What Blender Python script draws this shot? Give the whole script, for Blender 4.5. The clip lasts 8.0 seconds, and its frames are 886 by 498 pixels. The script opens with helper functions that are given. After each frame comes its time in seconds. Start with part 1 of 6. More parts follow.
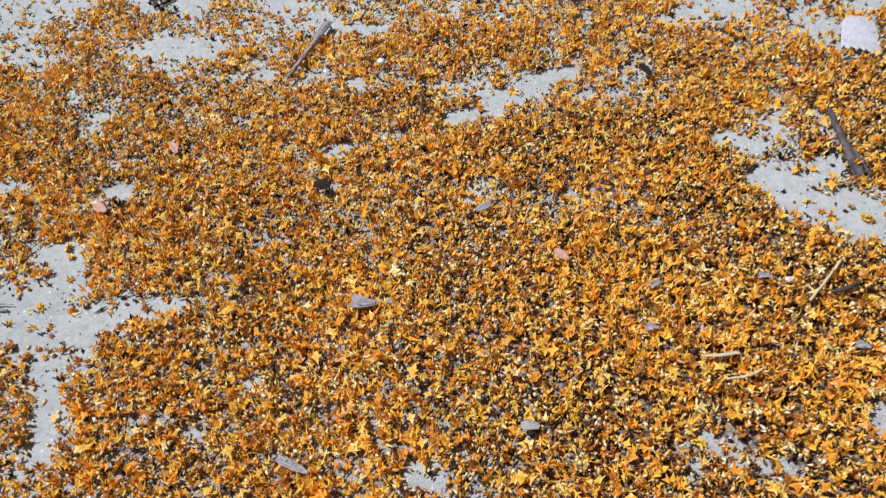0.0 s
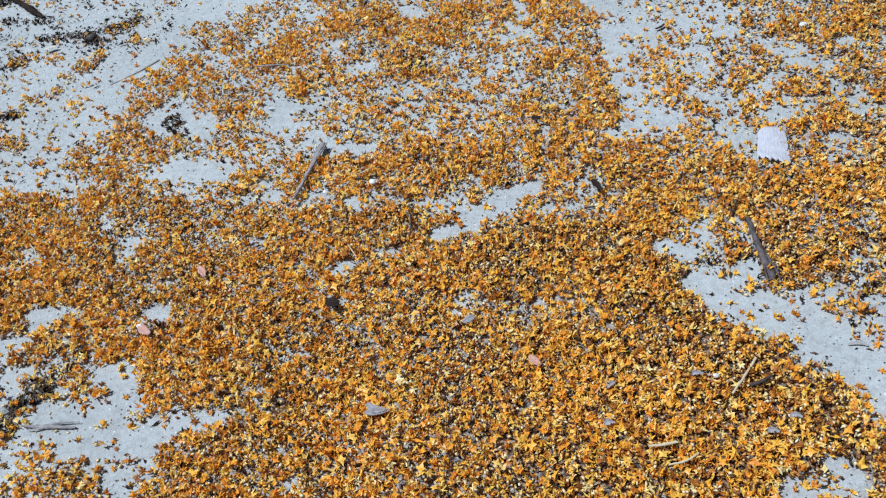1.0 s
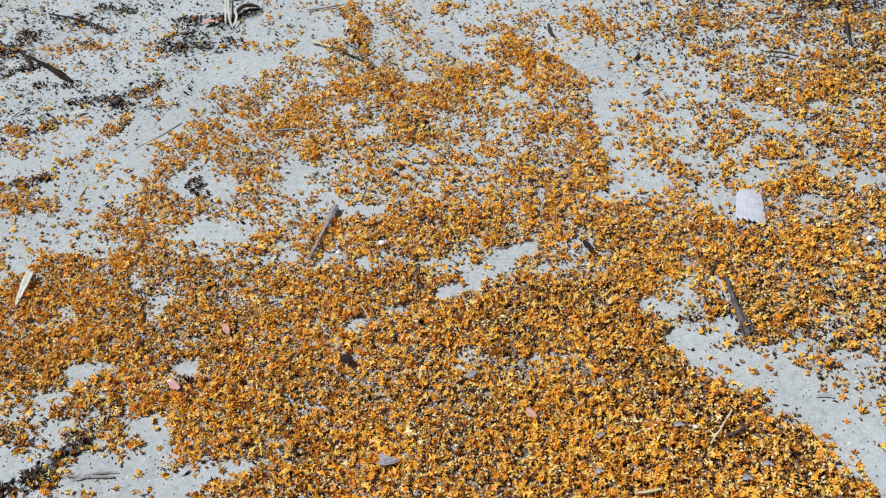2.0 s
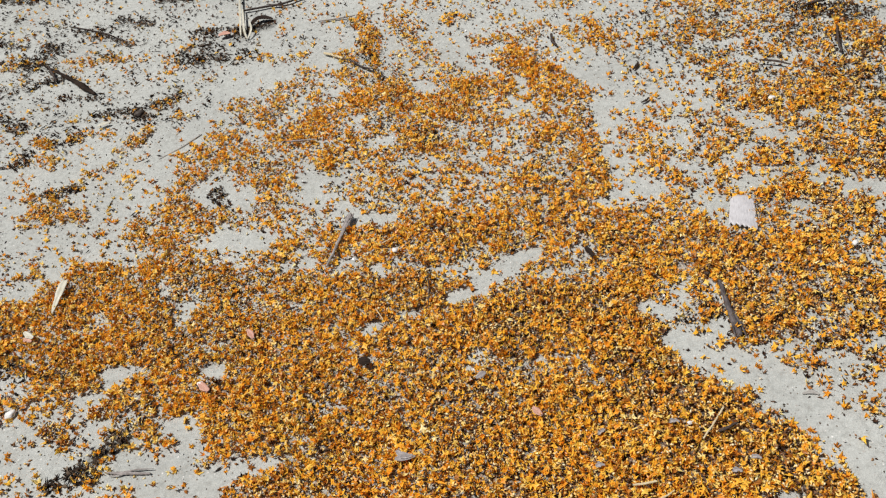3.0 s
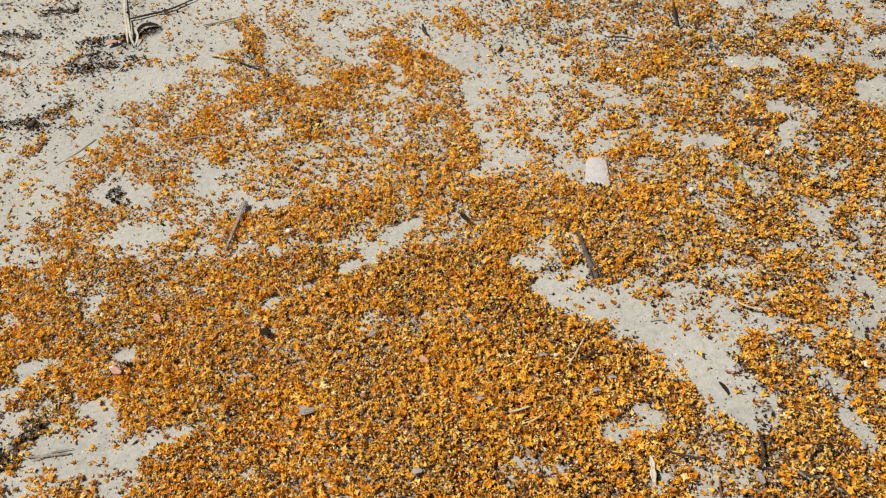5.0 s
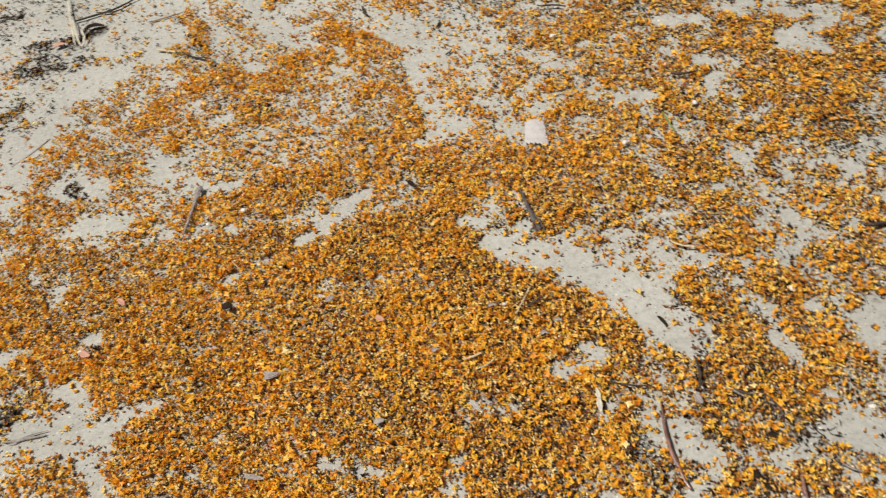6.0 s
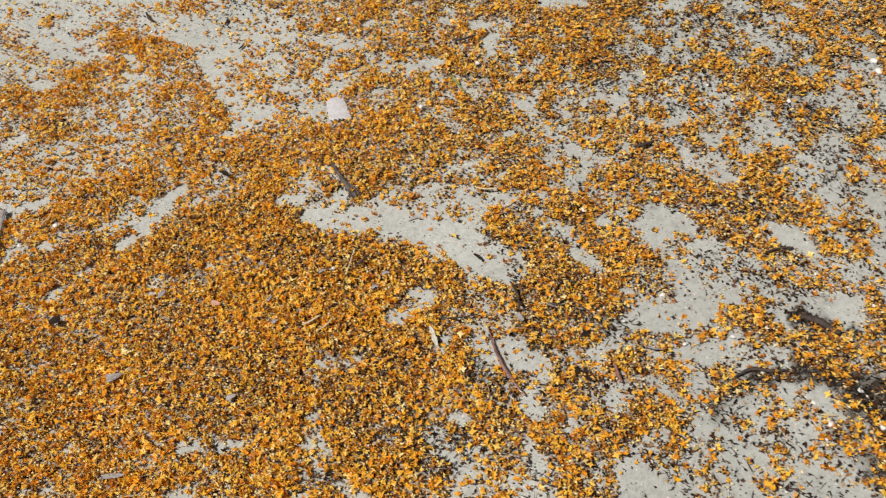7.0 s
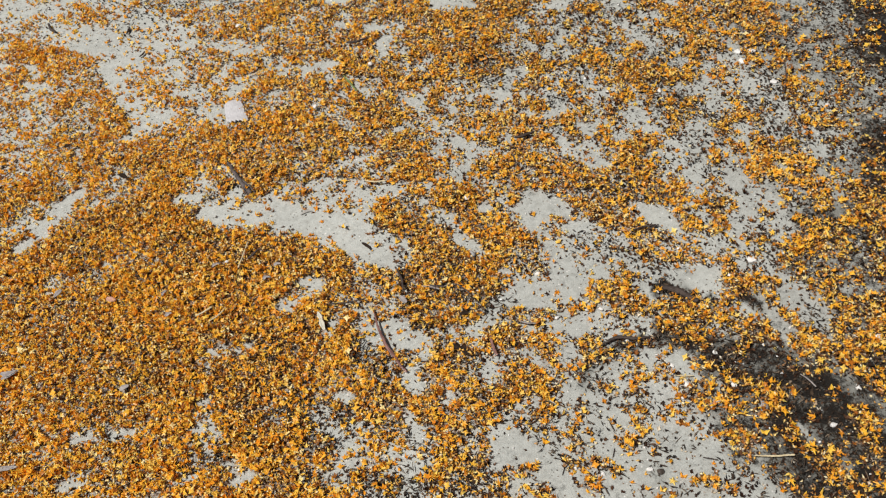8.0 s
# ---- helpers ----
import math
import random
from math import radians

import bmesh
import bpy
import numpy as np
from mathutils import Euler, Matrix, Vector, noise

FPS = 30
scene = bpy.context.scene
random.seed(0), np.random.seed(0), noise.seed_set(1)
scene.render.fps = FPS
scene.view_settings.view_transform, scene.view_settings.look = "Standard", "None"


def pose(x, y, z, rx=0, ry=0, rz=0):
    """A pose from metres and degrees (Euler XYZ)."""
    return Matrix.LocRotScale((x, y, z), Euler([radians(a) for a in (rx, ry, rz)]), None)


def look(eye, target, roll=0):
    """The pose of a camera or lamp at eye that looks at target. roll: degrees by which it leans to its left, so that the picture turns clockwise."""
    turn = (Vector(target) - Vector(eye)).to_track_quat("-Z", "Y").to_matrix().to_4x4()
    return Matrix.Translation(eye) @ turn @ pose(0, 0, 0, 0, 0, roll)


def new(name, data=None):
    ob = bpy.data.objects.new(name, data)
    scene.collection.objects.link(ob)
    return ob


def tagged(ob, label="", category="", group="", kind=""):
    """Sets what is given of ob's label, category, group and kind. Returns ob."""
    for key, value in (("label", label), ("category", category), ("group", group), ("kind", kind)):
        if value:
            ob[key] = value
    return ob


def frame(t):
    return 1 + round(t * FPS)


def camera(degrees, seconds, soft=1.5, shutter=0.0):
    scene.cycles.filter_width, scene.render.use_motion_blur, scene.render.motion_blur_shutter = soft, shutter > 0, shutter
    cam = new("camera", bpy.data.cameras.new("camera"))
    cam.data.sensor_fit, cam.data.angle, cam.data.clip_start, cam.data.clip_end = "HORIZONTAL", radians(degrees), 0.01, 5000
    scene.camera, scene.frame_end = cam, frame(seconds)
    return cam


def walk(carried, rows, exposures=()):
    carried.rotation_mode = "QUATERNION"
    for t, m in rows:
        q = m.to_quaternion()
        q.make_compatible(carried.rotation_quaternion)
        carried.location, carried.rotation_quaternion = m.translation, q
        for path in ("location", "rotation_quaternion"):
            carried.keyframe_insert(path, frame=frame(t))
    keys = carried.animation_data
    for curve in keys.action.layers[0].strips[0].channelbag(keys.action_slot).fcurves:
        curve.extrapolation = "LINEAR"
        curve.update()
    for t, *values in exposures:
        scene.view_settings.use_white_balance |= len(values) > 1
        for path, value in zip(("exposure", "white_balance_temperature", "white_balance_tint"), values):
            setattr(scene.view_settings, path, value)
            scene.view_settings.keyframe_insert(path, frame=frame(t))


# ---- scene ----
# ---- camera and its walk ----
cam = camera(56.7, 8.0, soft=1.2, shutter=0.22)
PATH = [
    (0, (0.048, 0.028, 0.677), (-0.08, 1.36, -0.81), -10.2),
    (0.5, (0.045, 0.019, 0.808), (-0.036, 1.353, -0.68), -10.0),
    (1, (0.058, 0.006, 0.919), (-0.01, 1.335, -0.573), -11.4),
    (1.5, (0.067, -0.007, 0.991), (0.007, 1.363, -0.465), -11.5),
    (3, (0.081, -0.052, 1.131), (-0.017, 1.29, -0.349), -13.6),
    (3.5, (0.074, -0.065, 1.171), (-0.009, 1.276, -0.311), -14.4),
    (4, (0.059, -0.074, 1.187), (0.093, 1.261, -0.302), -12.5),
    (4.5, (0.077, -0.122, 1.174), (0.144, 1.201, -0.324), -12.5),
    (4.7, (0.102, -0.156, 1.184), (0.199, 1.156, -0.323), -11.6),
    (5.8, (0.157, -0.275, 1.2), (0.237, 1.032, -0.312), -14.9),
    (6, (0.153, -0.298, 1.2), (0.303, 0.986, -0.326), -14.4),
    (6.5, (0.113, -0.348, 1.206), (0.509, 0.84, -0.353), -10.9),
    (7, (0.118, -0.415, 1.217), (0.642, 0.708, -0.352), -9.7),
    (7.5, (0.16, -0.5, 1.227), (0.761, 0.588, -0.34), -7.4),
    (8, (0.18, -0.558, 1.233), (0.809, 0.523, -0.327), -7.8),
]
# seconds, stops, kelvin, tint
EXPOSURES = [(0, 0.07, 5600, 13), (0.5, 0.06, 5250, 10), (1, 0.03, 5100, 8), (1.35, 0.03, 5000, 7), (1.7, 0.02, 5250, 8), (2.8, 0.01, 6100, 10),
             (3.5, 0.0, 6600, 10), (4.5, -0.01, 6900, 10), (6, 0.0, 6850, 10), (7, -0.03, 6550, 10), (8, -0.03, 6400, 9)]
walk(cam, [(t, look(eye, target, roll)) for t, eye, target, roll in PATH], EXPOSURES)

# ---- world, sun, exposure ----
SUN_ELEVATION, SUN_AZIMUTH = 62.0, -75.0  # degrees; azimuth clockwise from +y
world = bpy.data.worlds.new("sky")
scene.world = world
world.use_nodes = True
sky = world.node_tree.nodes.new("ShaderNodeTexSky")
sky.sky_type = "NISHITA"
sky.sun_disc = False
sky.air_density, sky.dust_density, sky.ozone_density = 1.0, 4.0, 0.3  # a hazy coast
sky.sun_elevation = radians(SUN_ELEVATION)
sky.sun_rotation = radians(SUN_AZIMUTH)
background = world.node_tree.nodes["Background"]
background.inputs["Strength"].default_value = 0.028
world.node_tree.links.new(sky.outputs["Color"], background.inputs["Color"])
sun = new("sun", bpy.data.lights.new("sun", "SUN"))
sun.data.energy = 4.45
sun.data.angle = radians(1.5)
sun.data.color = (1.0, 0.95, 0.88)
sun_from = Vector((math.sin(radians(SUN_AZIMUTH)) * math.cos(radians(SUN_ELEVATION)),
                   math.cos(radians(SUN_AZIMUTH)) * math.cos(radians(SUN_ELEVATION)),
                   math.sin(radians(SUN_ELEVATION))))
sun.matrix_world = look(sun_from * 10, (0, 0, 0))


# ---- materials ----
def material(name, roughness=0.7, specular=0.3):
    """A node material with its Principled shader. Returns material, nodes, links, shader."""
    mat = bpy.data.materials.new(name)
    mat.use_nodes = True
    nodes, links = mat.node_tree.nodes, mat.node_tree.links
    shader = nodes["Principled BSDF"]
    shader.inputs["Roughness"].default_value = roughness
    shader.inputs["Specular IOR Level"].default_value = specular
    return mat, nodes, links, shader


def noise_node(nodes, links, scale, detail=4, coord=None, rough=0.6):
    n = nodes.new("ShaderNodeTexNoise")
    n.inputs["Scale"].default_value = scale
    n.inputs["Detail"].default_value = detail
    n.inputs["Roughness"].default_value = rough
    if coord is not None:
        links.new(coord, n.inputs["Vector"])
    return n


def ramp_node(nodes, links, source, stops):
    r = nodes.new("ShaderNodeValToRGB")
    while len(r.color_ramp.elements) < len(stops):
        r.color_ramp.elements.new(0.5)
    for e, (p, c) in zip(r.color_ramp.elements, stops):
        e.position, e.color = p, (*c, 1.0)
    links.new(source, r.inputs["Fac"])
    return r


def mix_node(nodes, links, fac, a, b, blend="MIX"):
    m = nodes.new("ShaderNodeMix")
    m.data_type, m.blend_type = "RGBA", blend
    for socket, value in ((m.inputs["Factor"], fac), (m.inputs["A"], a), (m.inputs["B"], b)):
        if isinstance(value, bpy.types.NodeSocket):
            links.new(value, socket)
        elif isinstance(value, tuple):
            socket.default_value = (*value, 1.0)
        else:
            socket.default_value = value
    return m.outputs["Result"]


def bump_node(nodes, links, shader, height, strength, distance):
    b = nodes.new("ShaderNodeBump")
    b.inputs["Strength"].default_value = strength
    b.inputs["Distance"].default_value = distance
    links.new(height, b.inputs["Height"])
    links.new(b.outputs["Normal"], shader.inputs["Normal"])
    return b


def sand_material():
    mat, nodes, links, shader = material("pale_beach_sand", 0.9, 0.1)
    at = nodes.new("ShaderNodeTexCoord").outputs["Object"]
    broad = noise_node(nodes, links, 3.5, 5, at)
    grain = noise_node(nodes, links, 900, 3, at, 0.8)
    tone = ramp_node(nodes, links, broad.outputs["Fac"], [(0.3, (0.414, 0.424, 0.400)), (0.7, (0.504, 0.517, 0.490))])
    grains = ramp_node(nodes, links, grain.outputs["Fac"], [(0.25, (0.52, 0.5, 0.48)), (0.5, (1, 1, 1)), (0.78, (1.25, 1.25, 1.25))])
    colour = mix_node(nodes, links, 1.0, tone.outputs["Color"], grains.outputs["Color"], "MULTIPLY")
    # coarse coloured grains and crumbs
    crumbs = nodes.new("ShaderNodeTexVoronoi")
    crumbs.inputs["Scale"].default_value = 170
    links.new(at, crumbs.inputs["Vector"])
    dark = ramp_node(nodes, links, crumbs.outputs["Distance"], [(0.16, (1, 1, 1)), (0.30, (0, 0, 0))])
    pick = nodes.new("ShaderNodeSeparateColor")
    links.new(crumbs.outputs["Color"], pick.inputs["Color"])
    few = ramp_node(nodes, links, pick.outputs["Red"], [(0.70, (0, 0, 0)), (0.74, (1, 1, 1))])
    mask = mix_node(nodes, links, 1.0, dark.outputs["Color"], few.outputs["Color"], "MULTIPLY")
    shade = ramp_node(nodes, links, pick.outputs["Green"], [(0.0, (0.05, 0.04, 0.03)), (0.6, (0.16, 0.12, 0.09)), (0.85, (0.75, 0.73, 0.7))])
    colour = mix_node(nodes, links, mask, colour, shade.outputs["Color"])
    smudge = noise_node(nodes, links, 80, 6, at, 0.8)
    smudges = ramp_node(nodes, links, smudge.outputs["Fac"], [(0.32, (0.74, 0.73, 0.72)), (0.52, (1, 1, 1)), (0.7, (1.1, 1.1, 1.1))])
    colour = mix_node(nodes, links, 1.0, colour, smudges.outputs["Color"], "MULTIPLY")
    silt_level = nodes.new("ShaderNodeAttribute")
    silt_level.attribute_name = "silt"
    # sand darkens smoothly as the silt value rises
    silt_tone = ramp_node(nodes, links, silt_level.outputs["Fac"], [(0.05, (1, 1, 1)), (0.5, (0.52, 0.51, 0.50)), (1.0, (0.25, 0.24, 0.23))])
    colour = mix_node(nodes, links, 1.0, colour, silt_tone.outputs["Color"], "MULTIPLY")
    # dark organic silt, with a shape of its own
    dirt = nodes.new("ShaderNodeAttribute")
    dirt.attribute_name = "silt"
    patchy = noise_node(nodes, links, 22, 8, at, 0.8)
    edge = nodes.new("ShaderNodeMath")
    edge.operation = "MULTIPLY_ADD"
    links.new(patchy.outputs["Fac"], edge.inputs[0])
    edge.inputs[1].default_value = 4.0
    edge.inputs[2].default_value = -3.1
    fine = noise_node(nodes, links, 120, 5, at, 0.8)
    fleck = nodes.new("ShaderNodeMath")
    fleck.operation = "MULTIPLY_ADD"
    links.new(fine.outputs["Fac"], fleck.inputs[0])
    fleck.inputs[1].default_value = 2.0
    links.new(edge.outputs[0], fleck.inputs[2])
    plus = nodes.new("ShaderNodeMath")
    plus.operation = "ADD"
    links.new(fleck.outputs[0], plus.inputs[0])
    links.new(dirt.outputs["Fac"], plus.inputs[1])
    amount = ramp_node(nodes, links, plus.outputs[0], [(0.25, (0, 0, 0)), (0.72, (1, 1, 1))])
    silt = ramp_node(nodes, links, grain.outputs["Fac"], [(0.3, (0.006, 0.005, 0.0045)), (0.58, (0.021, 0.018, 0.0155)), (0.8, (0.085, 0.08, 0.075))])
    where = nodes.new("ShaderNodeMath")
    where.operation = "MULTIPLY_ADD"
    where.use_clamp = True
    links.new(dirt.outputs["Fac"], where.inputs[0])
    where.inputs[1].default_value = 3.0
    where.inputs[2].default_value = 0.15
    amount = mix_node(nodes, links, 1.0, amount.outputs["Color"], where.outputs[0], "MULTIPLY")
    colour = mix_node(nodes, links, amount, colour, silt.outputs["Color"])
    # brown crumbs of rotted petals under the carpet, with shade between flowers put into their colour
    rot = nodes.new("ShaderNodeAttribute")
    rot.attribute_name = "rotted"
    crumbly = noise_node(nodes, links, 260, 4, at, 0.8)
    spread_out = nodes.new("ShaderNodeMath")
    spread_out.operation = "MULTIPLY_ADD"
    links.new(crumbly.outputs["Fac"], spread_out.inputs[0])
    spread_out.inputs[1].default_value = 2.4
    spread_out.inputs[2].default_value = -1.3
    rotted = nodes.new("ShaderNodeMath")
    rotted.operation = "ADD"
    links.new(spread_out.outputs[0], rotted.inputs[0])
    links.new(rot.outputs["Fac"], rotted.inputs[1])
    crumb_shade = ramp_node(nodes, links, rotted.outputs[0], [(0.25, (0, 0, 0)), (0.75, (0.9, 0.9, 0.9))])
    bits = nodes.new("ShaderNodeTexVoronoi")
    bits.inputs["Scale"].default_value = 230
    links.new(at, bits.inputs["Vector"])
    kind = nodes.new("ShaderNodeSeparateColor")
    links.new(bits.outputs["Color"], kind.inputs["Color"])
    browns = ramp_node(nodes, links, kind.outputs["Red"], [(0.0, (0.028, 0.014, 0.008)), (0.34, (0.13, 0.052, 0.018)), (0.6, (0.32, 0.14, 0.038)), (0.84, (0.50, 0.27, 0.08)), (0.93, (0.38, 0.32, 0.25)), (1.0, (0.66, 0.52, 0.32))])
    # bits darken towards their edges: shade between crumbs, put into the colour
    gaps = ramp_node(nodes, links, bits.outputs["Distance"], [(0.25, (1, 1, 1)), (0.75, (0.3, 0.28, 0.26))])
    layer = mix_node(nodes, links, 1.0, browns.outputs["Color"], gaps.outputs["Color"], "MULTIPLY")
    colour = mix_node(nodes, links, crumb_shade.outputs["Color"], colour, layer)
    links.new(colour, shader.inputs["Base Color"])
    relief = noise_node(nodes, links, 320, 6, at, 0.75)
    bump_node(nodes, links, shader, relief.outputs["Fac"], 0.55, 0.003)
    return mat


def petal_material(name, stops, tip, through_light=0.25, roughness=0.45, specular=0.4):
    """Colour by the flower (an island or an object of its own), paler towards the tips."""
    mat, nodes, links, shader = material(name, roughness, specular)
    geo = nodes.new("ShaderNodeNewGeometry")
    info = nodes.new("ShaderNodeObjectInfo")
    add = nodes.new("ShaderNodeMath")
    add.operation = "ADD"
    links.new(geo.outputs["Random Per Island"], add.inputs[0])
    links.new(info.outputs["Random"], add.inputs[1])
    wrap = nodes.new("ShaderNodeMath")
    wrap.operation = "FRACT"
    links.new(add.outputs[0], wrap.inputs[0])
    base = ramp_node(nodes, links, wrap.outputs[0], stops)
    along = nodes.new("ShaderNodeAttribute")
    along.attribute_name = "along"
    colour = mix_node(nodes, links, along.outputs["Fac"], base.outputs["Color"], tip, "MULTIPLY")
    at = nodes.new("ShaderNodeTexCoord").outputs["Object"]
    spots = noise_node(nodes, links, 420, 3, at)
    wear = ramp_node(nodes, links, spots.outputs["Fac"], [(0.28, (0.55, 0.45, 0.35)), (0.46, (1, 1, 1))])
    colour = mix_node(nodes, links, 1.0, colour, wear.outputs["Color"], "MULTIPLY")
    links.new(colour, shader.inputs["Base Color"])
    if through_light:
        trans = nodes.new("ShaderNodeBsdfTranslucent")
        links.new(colour, trans.inputs["Color"])
        both = nodes.new("ShaderNodeMixShader")
        both.inputs["Fac"].default_value = through_light
        links.new(shader.outputs["BSDF"], both.inputs[1])
        links.new(trans.outputs["BSDF"], both.inputs[2])
        links.new(both.outputs["Shader"], nodes["Material Output"].inputs["Surface"])
    return mat


def island_material(name, stops, roughness=0.9, specular=0.05):
    """One colour for each crumb of a scatter."""
    mat, nodes, links, shader = material(name, roughness, specular)
    geo = nodes.new("ShaderNodeNewGeometry")
    base = ramp_node(nodes, links, geo.outputs["Random Per Island"], stops)
    at = nodes.new("ShaderNodeTexCoord").outputs["Object"]
    spots = noise_node(nodes, links, 500, 3, at)
    wear = ramp_node(nodes, links, spots.outputs["Fac"], [(0.3, (0.6, 0.6, 0.6)), (0.6, (1.1, 1.1, 1.1))])
    links.new(mix_node(nodes, links, 1.0, base.outputs["Color"], wear.outputs["Color"], "MULTIPLY"), shader.inputs["Base Color"])
    return mat


def fibre_material(name, dark, light, scale=60, roughness=0.8, specular=0.25, bump=0.6):
    """Wood, bark and dry leaf: streaks along the thing (its own first axis) and blotches."""
    mat, nodes, links, shader = material(name, roughness, specular)
    coord = nodes.new("ShaderNodeTexCoord").outputs["Object"]
    stretch = nodes.new("ShaderNodeMapping")
    stretch.inputs["Scale"].default_value = (0.12, 1, 1)
    links.new(coord, stretch.inputs["Vector"])
    streaks = noise_node(nodes, links, scale * 12, 4, stretch.outputs["Vector"], 0.7)
    blotch = noise_node(nodes, links, scale, 3, coord)
    add = nodes.new("ShaderNodeMath")
    add.operation = "MULTIPLY_ADD"
    links.new(streaks.outputs["Fac"], add.inputs[0])
    add.inputs[1].default_value = 0.65
    half = nodes.new("ShaderNodeMath")
    half.operation = "MULTIPLY"
    links.new(blotch.outputs["Fac"], half.inputs[0])
    half.inputs[1].default_value = 0.35
    links.new(half.outputs[0], add.inputs[2])
    tone = ramp_node(nodes, links, add.outputs[0], [(0.36, dark), (0.62, light)])
    links.new(tone.outputs["Color"], shader.inputs["Base Color"])
    bump_node(nodes, links, shader, streaks.outputs["Fac"], bump, 0.001)
    return mat


SAND = sand_material()
PETAL = petal_material("golden_petal", [(0.0, (0.30, 0.10, 0.016)), (0.10, (0.58, 0.20, 0.02)), (0.24, (0.91, 0.36, 0.024)), (0.5, (0.95, 0.465, 0.032)),
                                        (0.82, (0.93, 0.545, 0.06)), (0.95, (0.94, 0.64, 0.14)), (1.0, (0.94, 0.75, 0.32))], (1.05, 1.28, 1.8), 0.22, 0.40)
BUD = petal_material("dried_bud", [(0.0, (0.032, 0.018, 0.011)), (0.20, (0.11, 0.046, 0.016)), (0.36, (0.44, 0.17, 0.03)), (0.62, (0.76, 0.40, 0.075)), (0.84, (0.87, 0.59, 0.19)), (1.0, (0.92, 0.79, 0.48))],
                     (1.08, 1.2, 1.4), 0.12, 0.32, 0.45)
WITHERED = petal_material("withered_petal", [(0.0, (0.020, 0.010, 0.007)), (0.5, (0.060, 0.028, 0.016)), (0.76, (0.17, 0.085, 0.045)),
                                             (0.88, (0.40, 0.23, 0.11)), (0.96, (0.55, 0.44, 0.31)), (1.0, (0.78, 0.72, 0.6))], (1.0, 1.0, 1.0), 0.10, 0.7, 0.10)
SPECK = island_material("dark_seed_husk", [(0.0, (0.02, 0.016, 0.010)), (0.5, (0.055, 0.042, 0.026)), (0.85, (0.12, 0.09, 0.055)), (1.0, (0.2, 0.14, 0.075))])
FIBRE = island_material("dark_plant_fibre", [(0.0, (0.014, 0.011, 0.009)), (0.5, (0.045, 0.032, 0.024)), (0.85, (0.11, 0.078, 0.054)), (1.0, (0.24, 0.19, 0.14))])
SHELL_BIT = island_material("shell_fragment", [(0.0, (0.55, 0.52, 0.48)), (0.6, (0.78, 0.76, 0.73)), (1.0, (0.85, 0.84, 0.84))], 0.35, 0.5)
DRIFTWOOD = fibre_material("grey_driftwood", (0.11, 0.094, 0.088), (0.42, 0.38, 0.36))
DARKWOOD = fibre_material("dark_driftwood", (0.022, 0.017, 0.015), (0.10, 0.078, 0.068), 60, 0.85, 0.1)
GREYBROWN = fibre_material("grey_brown_driftwood", (0.024, 0.019, 0.018), (0.155, 0.132, 0.13))
STRAW = fibre_material("dry_straw", (0.42, 0.33, 0.18), (0.72, 0.62, 0.42))
REDBARK = fibre_material("red_bark", (0.07, 0.028, 0.024), (0.30, 0.16, 0.135), 40, 0.25, 0.6)
PALELEAF = fibre_material("bleached_leaf", (0.42, 0.40, 0.31), (0.68, 0.65, 0.55), 40, 0.5)
GREYLEAF = fibre_material("grey_leaf", (0.16, 0.14, 0.135), (0.46, 0.42, 0.41), 90, 0.7)
SILVERWOOD = fibre_material("silvered_wood", (0.26, 0.245, 0.225), (0.46, 0.44, 0.41))
BROWNLEAF = fibre_material("brown_leaf", (0.010, 0.0075, 0.006), (0.045, 0.03, 0.022), 50, 0.8, 0.08)
PINKLEAF = fibre_material("pinkish_leaf", (0.42, 0.2, 0.14), (0.62, 0.38, 0.3), 50, 0.6)
GREENLEAF = fibre_material("green_blade", (0.10, 0.16, 0.05), (0.24, 0.32, 0.12), 50, 0.5)
FLAKE = fibre_material("bleached_shell", (0.39, 0.38, 0.39), (0.58, 0.568, 0.582), 60, 0.5, 0.5, 0.15)
PEBBLE_WHITE = fibre_material("white_pebble", (0.62, 0.60, 0.57), (0.84, 0.83, 0.81), 90, 0.45)
PEBBLE_GREY = fibre_material("grey_pebble", (0.26, 0.26, 0.265), (0.42, 0.42, 0.425), 90, 0.6)
PEBBLE_DARK = fibre_material("dark_pebble", (0.03, 0.024, 0.02), (0.11, 0.085, 0.07), 90, 0.5)


# ---- plan of what covers the sand ----
def lattice(ix, iy, seed):
    h = (ix.astype(np.int64) * 374761393 + iy.astype(np.int64) * 668265263 + seed * 974634777) & 0xFFFFFFFF
    h = ((h ^ (h >> 13)) * 1274126177) & 0xFFFFFFFF
    return ((h ^ (h >> 16)) & 0xFFFF) / 65535.0


def soft_noise(x, y, size, seed, octaves=3):
    """Smooth noise in 0..1 with features about size metres wide."""
    total, weight, amp = 0.0, 0.0, 1.0
    for o in range(octaves):
        u, v = x / size, y / size
        iu, iv = np.floor(u), np.floor(v)
        fu, fv = u - iu, v - iv
        fu, fv = fu * fu * (3 - 2 * fu), fv * fv * (3 - 2 * fv)
        s = seed + 17 * o
        a, b = lattice(iu, iv, s), lattice(iu + 1, iv, s)
        c, d = lattice(iu, iv + 1, s), lattice(iu + 1, iv + 1, s)
        total = total + amp * ((a * (1 - fu) + b * fu) * (1 - fv) + (c * (1 - fu) + d * fu) * fv)
        weight, amp, size = weight + amp, amp * 0.5, size * 0.5
    return total / weight


flowers, litter, stain = [], [], []


def spread(layer, a, b, radius_a, radius_b, amount):
    """A patch from a to b, so wide at its ends, that sets how much of the sand a layer covers."""
    layer.append((a, b, radius_a, radius_b, amount))


